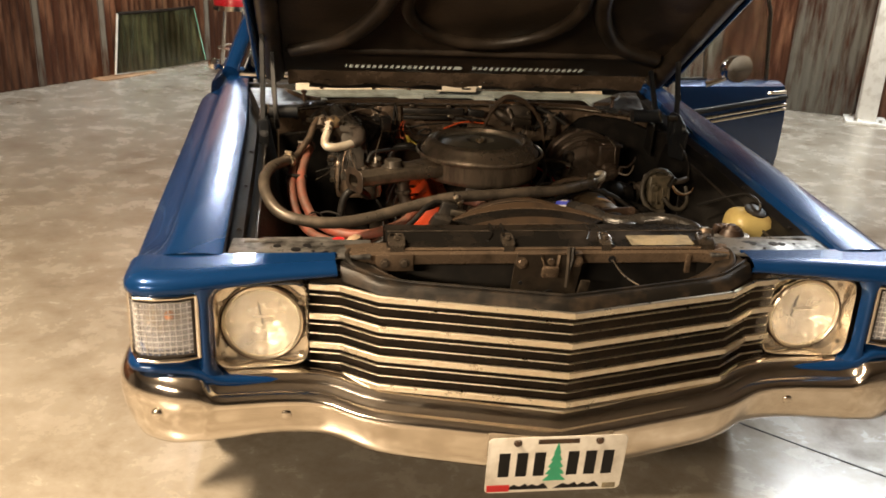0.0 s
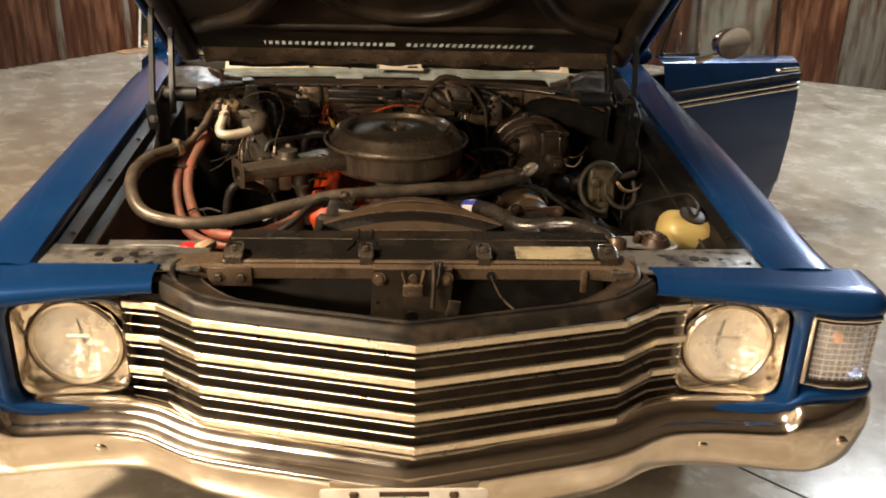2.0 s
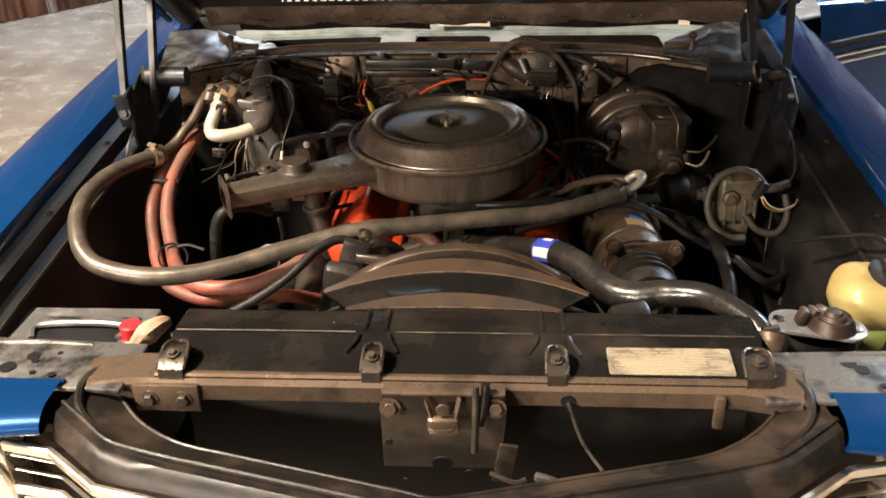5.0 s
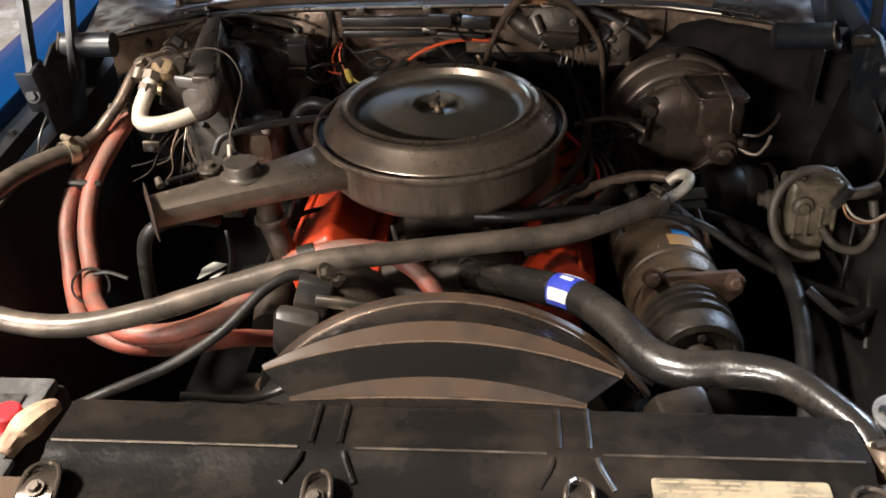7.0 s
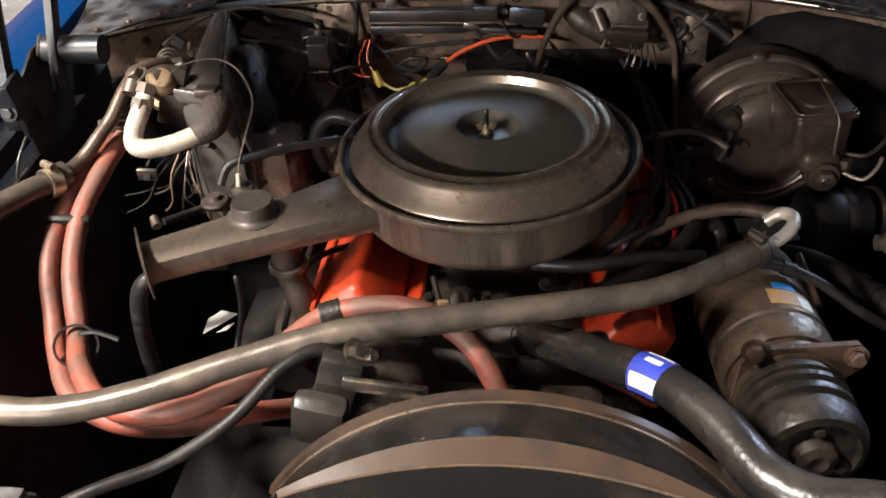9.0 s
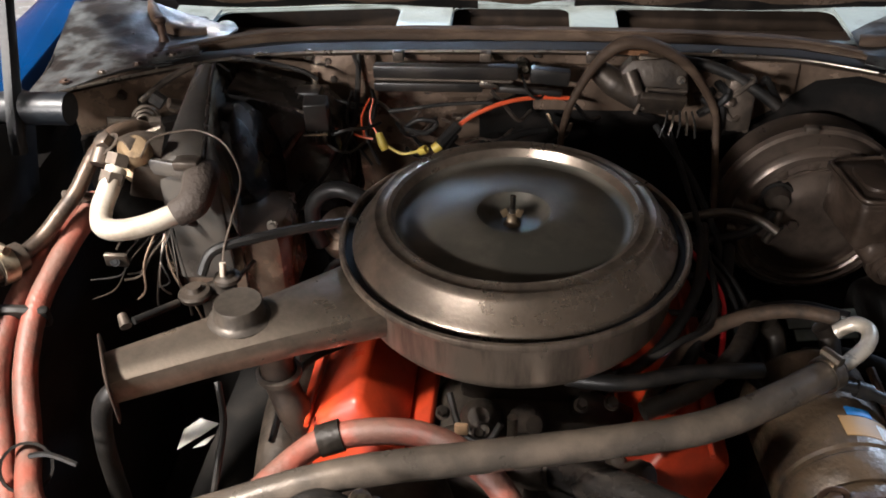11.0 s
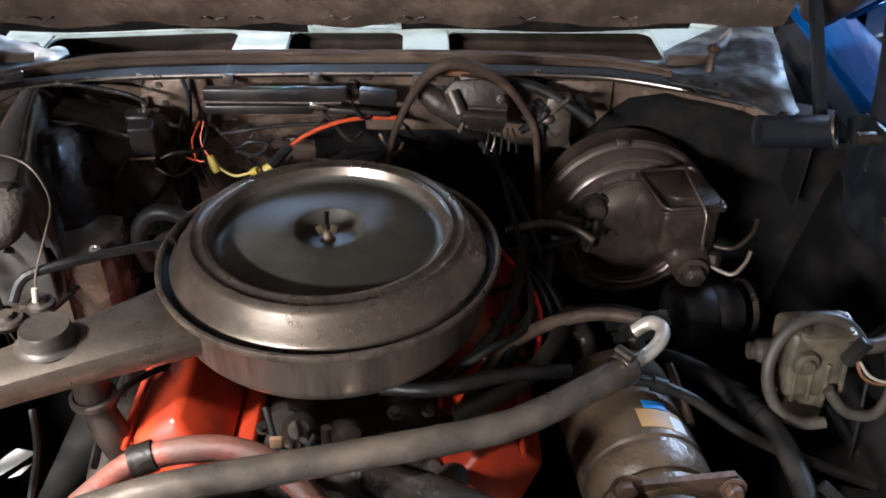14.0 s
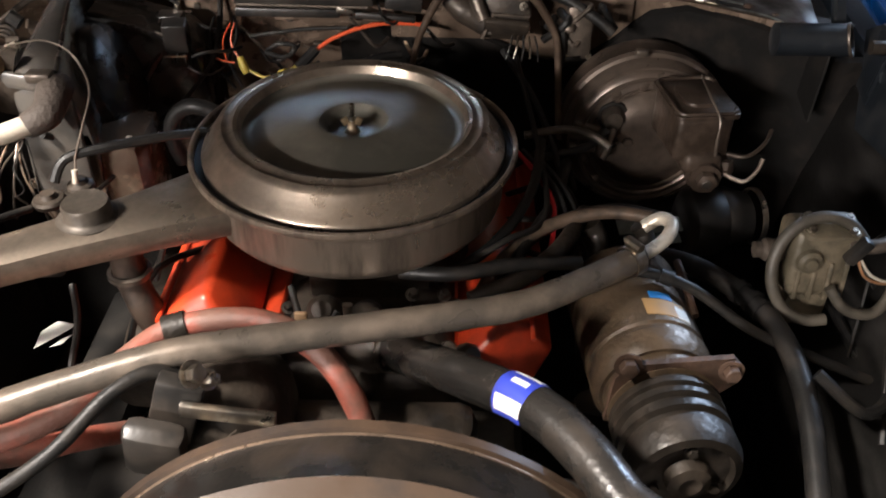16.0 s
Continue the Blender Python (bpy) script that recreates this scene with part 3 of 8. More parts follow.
def headlight(side):
    c = CX + side * 0.636
    rows, k = [], 24
    for i in range(k + 1):
        row = []
        for j in range(k + 1):
            u, v = 2 * i / k - 1, 2 * j / k - 1
            x, z = u * math.sqrt(1 - v * v / 2) * 0.088, v * math.sqrt(1 - u * u / 2) * 0.088
            r2 = (x * x + z * z) / 0.088 ** 2
            row.append((c + x, 0.245 - 0.044 * r2 + 0.0056 * noise.noise(Vector((x * 52, side * 4.0, z * 80))) + 0.0010 * math.sin(x * 300), 0.700 + z))
        rows.append(row)
    h = part("headlight", skin(rows, 0.0), REFLECTOR, car, "round sealed-beam headlight in a bright square bezel")
    # bezel: square frame with a round hole
    bm = bmesh.new()
    def square(a, w, hgt):
        ca, sa = math.cos(a), math.sin(a)
        k = (abs(ca / (w / 2)) ** 7 + abs(sa / (hgt / 2)) ** 7) ** (-1 / 7)
        return k * ca, k * sa
    angles = np.radians(np.linspace(0, 360, 64, endpoint=False))
    loops = []
    for kind, depth in (("r", 0.195), ("r2", 0.190), ("s3", 0.186), ("s2", 0.160), ("s1", 0.150), ("s0", 0.153), ("s", 0.20)):
        loop = []
        for a in angles:
            if kind == "r":
                x, z = 0.087 * math.cos(a), 0.087 * math.sin(a)
            elif kind == "r2":
                x, z = 0.091 * math.cos(a), 0.091 * math.sin(a)
            elif kind == "s3":
                x, z = square(a, 0.186, 0.184)
            elif kind == "s2":
                x, z = square(a, 0.192, 0.180)
            elif kind == "s1":
                x, z = square(a, 0.197, 0.185)
            elif kind == "s0":
                x, z = square(a, 0.202, 0.190)
            else:
                x, z = square(a, 0.204, 0.192)
            if kind in ("s3",):
                r = math.hypot(x, z)
                if r < 0.093:
                    x, z = x * 0.093 / r, z * 0.093 / r
            slope = -0.10 * side * x
            loop.append(bm.verts.new((c + x, depth + slope + 0.012, 0.700 + (z if kind[0] == 'r' else 0.004 + 1.05 * z))))
        loops.append(loop)
    for a, b in zip(loops, loops[1:]):
        for k in range(64):
            bm.faces.new((a[k], a[(k + 1) % 64], b[(k + 1) % 64], b[k]))
    bmesh.ops.recalc_face_normals(bm, faces=bm.faces[:])
    part("bezel", bm, BEZEL, h, "bright square bezel")
    part("retaining_ring", lathe([(0.0800, -0.004), (0.0815, 0.004), (0.0850, 0.007), (0.0885, 0.004), (0.0890, -0.004)], (c, 0.190, 0.700), sides=48, turn=pose(0, 0, 0, 90, 0, 0)), BRIGHT, h, "bright retaining ring")
    part("ring_gap", lathe([(0.0885, 0.0), (0.0905, 0.0025), (0.0925, 0.0)], (c, 0.1885, 0.700), sides=48, turn=pose(0, 0, 0, 90, 0, 0)), RUST, h, "dark gap round the ring")
    part("light_source", tube([(c - 0.020, 0.206, 0.709), (c + 0.022, 0.206, 0.709)], 0.0035, 8, straight=True), BRIGHT, h, "small bright bar behind the lens")
    # lens: a shallow dome with upright flutes
    bm = bmesh.new()
    rows, k = [], 26
    for i in range(k + 1):
        row = []
        for j in range(k + 1):
            u, v = 2 * i / k - 1, 2 * j / k - 1
            x, z = u * math.sqrt(1 - v * v / 2) * 0.085, v * math.sqrt(1 - u * u / 2) * 0.085
            r2 = (x * x + z * z) / 0.085 ** 2
            row.append((c + x, 0.193 - 0.016 * (1 - r2) + 0.0006 * math.sin(x * 420) + 0.0003 * math.sin(z * 300), 0.700 + z))
        rows.append(row)
    part("lens", skin(rows, 0.004), LENS, h, "fluted clear glass lens").visible_shadow = False
    for a in (38, 142, 218, 322):
        part("screw", bolt((c + 0.107 * math.cos(radians(a)), 0.165, 0.700 + 0.098 * math.sin(radians(a))), (0, -1, 0), 0.004, 0.003), STEEL, h)


headlight(-1)
headlight(1)


def parking_lamp(side):
    def P(x, y, z):
        return (CX + side * x, y, z)

    def face(x):
        return float(np.interp(x, [0.768, 0.80, 0.85, 0.888, 0.906], [0.124, 0.110, 0.106, 0.114, 0.150]))
    cols = [(0.768, 0.126), (0.80, 0.112), (0.85, 0.108), (0.888, 0.116), (0.906, 0.150), (0.909, 0.21)]
    bm = skin([[P(x, y, z) for x, y in cols] for z in np.linspace(0.664, 0.796, 8)], 0.004)
    lampo = part("parking_lamp", bm, PARK_LENS, car, "wrap-round parking lamp with a ribbed lens in a bright frame")
    lampo.visible_shadow = False
    part("back_plate", skin([[P(0.768, 0.150, z), P(0.85, 0.140, z), P(0.880, 0.150, z), P(0.895, 0.19, z)] for z in (0.664, 0.73, 0.796)], 0.003), PARK_BACK, lampo)
    part("bulb", lathe([(0.0, -0.013), (0.007, -0.010), (0.011, -0.002), (0.010, 0.006), (0.006, 0.012), (0.0, 0.012)], P(0.822, 0.126, 0.752), axis="Y", sides=16), AMBER_BULB, lampo, "amber bulb behind the lens")
    for r, grow, material in ((0.0045, 0.0, GRILLE_BLACK), (0.0050, 0.0065, CHROME)):
        g = grow
        corners = [P(0.771 - g, 0.120 - 0.4 * g, 0.795 + g), P(0.80, 0.1065 - 0.4 * g, 0.795 + g), P(0.85, 0.1025 - 0.4 * g, 0.795 + g), P(0.886, 0.110 - 0.4 * g, 0.795 + g), P(0.903 + 0.4 * g, 0.148, 0.795 + g),
                   P(0.903 + 0.4 * g, 0.148, 0.665 - g), P(0.886, 0.110 - 0.4 * g, 0.665 - g), P(0.85, 0.1025 - 0.4 * g, 0.665 - g), P(0.80, 0.1065 - 0.4 * g, 0.665 - g), P(0.771 - g, 0.120 - 0.4 * g, 0.665 - g)]
        part("frame", tube(corners + [corners[0]], r, 8, straight=True), material, lampo, "thin bright frame" if grow else "dark inner edge of the frame")
    for z in np.linspace(0.674, 0.786, 10):
        part("rib", tube([P(x, face(x) + 0.0015, z) for x in (0.776, 0.80, 0.825, 0.85, 0.87, 0.888, 0.898)], 0.0008, 5, straight=True), PARK_RIB, lampo)
    for x in np.linspace(0.784, 0.894, 10):
        part("rib", tube([P(x, face(x) + 0.0015, 0.668), P(x, face(x) + 0.0015, 0.794)], 0.0008, 5, straight=True), PARK_RIB, lampo)


parking_lamp(-1)
parking_lamp(1)

# grille
V_LINE = [(-0.545, 0.172), (-0.478, 0.158), (-0.398, 0.098), (0.0, 0.0), (0.390, 0.098), (0.468, 0.158), (0.530, 0.172)]
grille = part("grille", sweep([(x, y + 0.045, 0.685) for x, y in V_LINE], [(0, -0.125), (0, 0.115), (-0.012, 0.115), (-0.012, -0.125)]), GRILLE_BLACK, car, "V-shaped grille of bright horizontal bars over black")
for z in (0.796, 0.726, 0.656, 0.586):
    part("bar", sweep([(x, y, z) for x, y in V_LINE], [(0.001, -0.0075), (0.004, -0.0065), (0.0045, 0.0055), (0.002, 0.0070), (-0.003, 0.0070), (-0.003, -0.0075)]), BRIGHT, grille, "wide bright bar", smooth=False)
    if z > 0.6:
        for k in (1, 2):
            part("thin_bar", sweep([(x, y + 0.007, z - 0.0233 * k) for x, y in V_LINE], [(0.0, -0.0013), (0.0008, 0), (0.0, 0.0013), (-0.004, 0.0013), (-0.004, -0.0013)]), BRIGHT, grille, smooth=False)
part("thin_bar", sweep([(x, y + 0.008, 0.562) for x, y in V_LINE[1:-1]], [(0.0, -0.003), (0.001, 0), (0.0, 0.003), (-0.010, 0.003), (-0.010, -0.003)]), BRIGHT, grille, smooth=False)

# bumper
BUMP = [(-0.905, 0.52, 0.620, 0.95), (-0.924, 0.36, 0.619, 1.0), (-0.927, 0.20, 0.618, 1.08), (-0.900, 0.128, 0.616, 1.16), (-0.83, 0.092, 0.612, 1.14), (-0.768, 0.088, 0.605, 1.06), (-0.728, 0.096, 0.594, 0.98), (-0.60, 0.110, 0.589, 0.94),
        (-0.50, 0.104, 0.584, 0.94), (-0.39, 0.062, 0.566, 0.97), (-0.20, 0.022, 0.558, 1.0), (0.0, -0.020, 0.552, 1.0)]
bump_line = smooth_line([(x, y + 0.012, z) for x, y, z, k in BUMP], 5)
bump_line = [(p.x, p.y, p.z, float(np.interp(p.x, [q[0] for q in BUMP[2:]], [q[3] for q in BUMP[2:]])) if p.y < 0.25 else 1.0) for p in bump_line]
bump_path = [(CX + x, y, z, k) for x, y, z, k in bump_line] + [(CX - x, y, z, k) for x, y, z, k in bump_line[-2::-1]]
bump_mid = [(-0.085, 0.010), (-0.050, 0.013), (-0.026, 0.012), (-0.018, 0.006), (-0.012, -0.006), (-0.006, -0.016), (0.004, -0.022), (0.014, -0.025), (0.021, -0.031), (0.024, -0.040), (0.022, -0.052), (0.016, -0.080), (0.009, -0.108),
            (0.000, -0.132), (-0.010, -0.143), (-0.024, -0.148), (-0.045, -0.146), (-0.026, -0.128), (-0.012, -0.090), (-0.002, -0.05), (-0.02, -0.01), (-0.05, 0.0), (-0.085, 0.0)]
bump_end = [(-0.085, 0.010), (-0.050, 0.013), (-0.024, 0.013), (-0.012, 0.010), (-0.002, 0.006), (0.006, 0.001), (0.013, -0.006), (0.018, -0.014), (0.022, -0.024), (0.024, -0.038), (0.023, -0.054), (0.018, -0.082), (0.010, -0.108),
            (0.000, -0.130), (-0.010, -0.142), (-0.024, -0.148), (-0.045, -0.146), (-0.026, -0.128), (-0.012, -0.090), (-0.002, -0.05), (-0.02, -0.01), (-0.05, 0.0), (-0.085, 0.0)]


def bumper_skin():
    """The bumper, its ledge dying away into the tall ends."""
    bm = bmesh.new()
    rings = []
    n = len(bump_path)
    for i, (x, y, z, k) in enumerate(bump_path):
        p = Vector((x, y))
        a = (p - Vector(bump_path[i - 1][:2])).normalized() if i else None
        b = (Vector(bump_path[i + 1][:2]) - p).normalized() if i < n - 1 else None
        a, b = a or b, b or a
        na, nb = Vector((a.y, -a.x)), Vector((b.y, -b.x))
        m = (na + nb).normalized()
        reach = min(1.0 / max(0.4, m.dot(na)), 1.8)
        w = min(1.0, max(0.0, (abs(x - CX) - 0.735) / 0.03))
        ring = []
        for (u0, v0), (u1, v1) in zip(bump_mid, bump_end):
            u, v = u0 + (u1 - u0) * w, v0 + (v1 - v0) * w
            ring.append(bm.verts.new((x + m.x * reach * u, y + m.y * reach * u, z + v * k)))
        rings.append(ring)
    m = len(bump_mid)
    for a, b in zip(rings, rings[1:]):
        for j in range(m):
            bm.faces.new((a[j], b[j], b[(j + 1) % m], a[(j + 1) % m]))
    bm.faces.new(rings[0])
    bm.faces.new(rings[-1][::-1])
    bmesh.ops.recalc_face_normals(bm, faces=bm.faces[:])
    return bm


bumper = part("bumper", bumper_skin(), CHROME, car, "chrome front bumper with a pointed middle, dulled by dust")
for x, y, z in ((-0.855, 0.080, 0.540), (-0.585, 0.100, 0.520), (0.585, 0.100, 0.520), (0.855, 0.080, 0.540)):
    part("bolt_head", lathe([(0, 0.004), (0.006, 0.0036), (0.010, 0.002), (0.012, -0.001), (0.012, -0.008)], (CX + x, y + 0.004, z), sides=20, turn=pose(0, 0, 0, 90, 0, 0)), CHROME, bumper)

# number plate, its characters as bars
pl = pose(-0.017, -0.026, 0.455, 97, 0, 0)
plate_ob = part("number_plate", plate(round_rect(0.305, 0.152, 0.012), 0.002, pl, 0.0005), WHITE, car, "white number plate with dark bars and a green tree")
for x in (-0.115, -0.076, -0.037, 0.037, 0.076, 0.115):
    part("character_bar", plate([(x - 0.012, -0.030), (x + 0.012, -0.030), (x + 0.012, 0.035), (x - 0.012, 0.035)], 0.0012, pl @ Matrix.Translation((0, 0, 0.002))), INK, plate_ob, smooth=False)
tree = []
for k in range(5):
    z = -0.045 + k * 0.019
    w = 0.026 - k * 0.0045
    tree += [(w, z), (w * 0.45, z + 0.017)]
tree = tree + [(0, 0.062)] + [(-x, z) for x, z in tree[::-1]]
part("tree_mark", plate(tree, 0.0012, pl @ Matrix.Translation((0, 0, 0.002))), GREEN, plate_ob, "green tree shape", smooth=False)
part("sticker", plate([(-0.148, -0.072), (-0.098, -0.072), (-0.098, -0.054), (-0.148, -0.054)], 0.001, pl @ Matrix.Translation((0, 0, 0.002))), RED, plate_ob, "small red sticker", smooth=False)
part("sticker", plate([(0.112, -0.072), (0.142, -0.072), (0.142, -0.058), (0.112, -0.058)], 0.001, pl @ Matrix.Translation((0, 0, 0.002))), CREAM, plate_ob, "small pale sticker", smooth=False)
for x in (-0.08, -0.04, 0.03, 0.075):
    part("hill_mark", plate([(x - 0.03, -0.068), (x - 0.008, -0.054), (x + 0.004, -0.060), (x + 0.018, -0.052), (x + 0.03, -0.068)], 0.0008, pl @ Matrix.Translation((0, 0, 0.002))), INK, plate_ob, smooth=False)
part("legend_bar", plate([(-0.045, 0.058), (0.045, 0.058), (0.045, 0.070), (-0.045, 0.070)], 0.0012, pl @ Matrix.Translation((0, 0, 0.002))), RUST, plate_ob, smooth=False)
for x in (-0.09, 0.09):
    part("screw", bolt((-0.017 + x, -0.036, 0.5175), (0, -1, 0.15), 0.006, 0.004), RUST, plate_ob)
part("plate_bracket", box((-0.017, 0.010, 0.47), (0.22, 0.02, 0.10), 0.006), GRILLE_BLACK, car)

# hood, opened
HINGE = Vector((CX, 1.416, 1.010))
HOOD = Matrix.Translation(HINGE) @ pose(0, 0, 0, -33, 0, 0)


def hood_pt(x, back, up):
    """x across, 'back' metres from the rear edge towards the nose, 'up' above its underside."""
    return HOOD @ Vector((x, -back, up))


rows = []
for b in [0, 0.049, 0.0495, 0.076, 0.0765] + list(np.linspace(0.11, 1.27, 12)):
    row = []
    for u in np.linspace(-1, 1, 41):
        w = 0.715 - 0.0 * b
        nose = 0.05 * (1 - abs(u)) if b > 1.2 else 0
        rise = min(1.0, max(0.0, (b - 0.077) / 0.10))
        lift = 0.0312 + rise * (0.012 + 0.025 * (1 - u * u) + 0.012 * max(0, 1 - abs(abs(u) - 0.45) / 0.12))
        row.append(hood_pt(w * u, b + nose, lift - (0.03 if abs(u) > 0.99 else 0)))
    rows.append(row)
VENTS = ((-0.45, -0.065), (0.005, 0.39))


def slotted(rows):
    """A skin whose faces under the vents are left out."""
    bm = skin(rows, 0.0)
    gone = []
    for f in bm.faces:
        c = HOOD.inverted() @ f.calc_center_median()
        if 0.0495 < -c.y < 0.076 and any(a < c.x + CX < b for a, b in VENTS):
            gone.append(f)
    bmesh.ops.delete(bm, geom=gone, context="FACES")
    return bm


hood = part("hood", slotted(rows), BLUE, car, "blue hood propped open, its underside brown-black")
rows = [[hood_pt(0.712 * u, b, 0.030 + 0.016 * max(0.0, math.sin((b - 0.077) * 2.7)) * (1 - u * u)) for u in np.linspace(-1, 1, 41)] for b in [0.004, 0.049, 0.0495, 0.076, 0.0765] + list(np.linspace(0.11, 1.27, 12))]
LINER = mat("hood_underside", (0.024, 0.018, 0.013), 0.42, 0.0, (0.062, 0.045, 0.032), 0.5, 5, bump=0.25, bump_scale=70)
part("inner_skin", slotted(rows), LINER, hood, "dusty brown-black underside")


def rib(pts, r):
    return tube(pts, r, 10, 6)


part("rear_brace", rib([hood_pt(x, 0.18, 0.034) for x in np.linspace(-0.62, 0.62, 7)], 0.013), LINER, hood)
for s in (-1, 1):
    part("side_brace", rib([hood_pt(s * 0.66, b, 0.020) for b in np.linspace(0.02, 1.22, 6)], 0.034), LINER, hood)
    part("cross_brace", rib([hood_pt(s * 0.60, 0.19, 0.024), hood_pt(s * 0.42, 0.30, 0.026), hood_pt(s * 0.30, 0.6, 0.030), hood_pt(s * 0.30, 1.1, 0.028)], 0.026), LINER, hood)
    part("lip", rib([hood_pt(s * 0.712, b, 0.012) for b in np.linspace(0.0, 1.27, 5)], 0.010), BLUE, hood)
part("oval_brace", rib([hood_pt(0.26 * math.cos(a), 0.52 + 0.26 * math.sin(a), 0.030) for a in np.linspace(0, 2 * math.pi, 17)], 0.020), LINER, hood)
# air slots in the rear edge: a dark frame with pale fins
for x0, x1 in VENTS:
    vent = part("vent_grille", tube([hood_pt(x - CX, 0.046, 0.0296) for x in (x0 - 0.008, x1 + 0.008)], 0.0011, 6, straight=True), LINER, hood, "slotted air vent at the rear edge")
    part("frame", tube([hood_pt(x - CX, 0.079, 0.0296) for x in (x0 - 0.008, x1 + 0.008)], 0.0011, 6, straight=True), LINER, vent)
    for x in np.arange(x0, x1, 0.0195):
        part("fin", box(hood_pt(x - CX, 0.0625, 0.0306), (0.0085, 0.030, 0.0016), 0.0004, (-33, 0, 12)), LINER, vent, smooth=False)
rng = random.Random(17)
lip_x = np.linspace(-0.63, 0.61, 63)
part("rear_lip", skin([[hood_pt(x - CX, 0.034, 0.026) for x in lip_x], [hood_pt(x - CX, 0.014, 0.014) for x in lip_x], [(x, 1.424, 1.012 + 0.002 * math.sin(23 * x)) for x in lip_x], [(x, 1.434, 1.000 + 0.003 * math.sin(31 * x) + rng.uniform(-0.0015, 0.0015)) for x in lip_x],
                      [(x, 1.442, 1.003) for x in lip_x]], 0.002), FIREWALL, hood, "rolled rear lip of the hood")
for a, b in ((-0.56, -0.105), (0.035, 0.47)):
    part("weatherstrip", skin([[(x, 1.436, 1.006 + 0.002 * math.sin(40 * x)), (x, 1.440, 0.993 + 0.003 * math.sin(17 * x)), (x, 1.446, 0.988 + 0.003 * math.sin(17 * x))] for x in np.linspace(a, b, 24)], 0.003), RUBBER, hood, "torn black rubber strip")
for k in range(7):
    x = rng.uniform(-0.5, 0.45)
    part("spring_clip", tube([(x - 0.018, 1.422, 1.013), (x - 0.008, 1.416, 1.017), (x + 0.004, 1.421, 1.011), (x + 0.020, 1.418, 1.016)], 0.0014, 6), IRON, hood)

HINGE_BLUE = mat("hinge_enamel", (0.009, 0.011, 0.014), 0.46, 0.0, (0.030, 0.030, 0.031), 0.35, 18, detail=10, bump=0.1, bump_scale=160)


def spring_tube(s, x_in, x_out, y, z, r=0.0205):
    """A hollow tube across the hinge, its outer end cut slantwise towards the front."""
    bm = bmesh.new()
    spin = np.radians(np.linspace(0, 360, 24, endpoint=False))
    rings = []
    for kind, rr in (("out", r - 0.003), ("out", r), ("in", r), ("in", r * 0.55)):
        ring = []
        for a in spin:
            face = max(-1.0, -math.cos(a) * 0.75 + math.sin(a) * 0.66)
            x = x_in if kind == "in" else x_out - s * 0.024 * (0.5 + 0.5 * face)
            ring.append(bm.verts.new((x, y + rr * math.cos(a), z + rr * math.sin(a))))
        rings.append(ring)
    rings.insert(0, [bm.verts.new((x_in + s * 0.012, v.co.y, v.co.z)) for v in rings[0]])
    for a, b in zip(rings, rings[1:]):
        for k in range(24):
            bm.faces.new((a[k], a[(k + 1) % 24], b[(k + 1) % 24], b[k]))
    bm.faces.new(rings[-1])
    bm.faces.new(rings[0][::-1])
    bmesh.ops.recalc_face_normals(bm, faces=bm.faces[:])
    rim = [tuple(v.co) for v in rings[2]]
    return bm, rim + rim[:1]


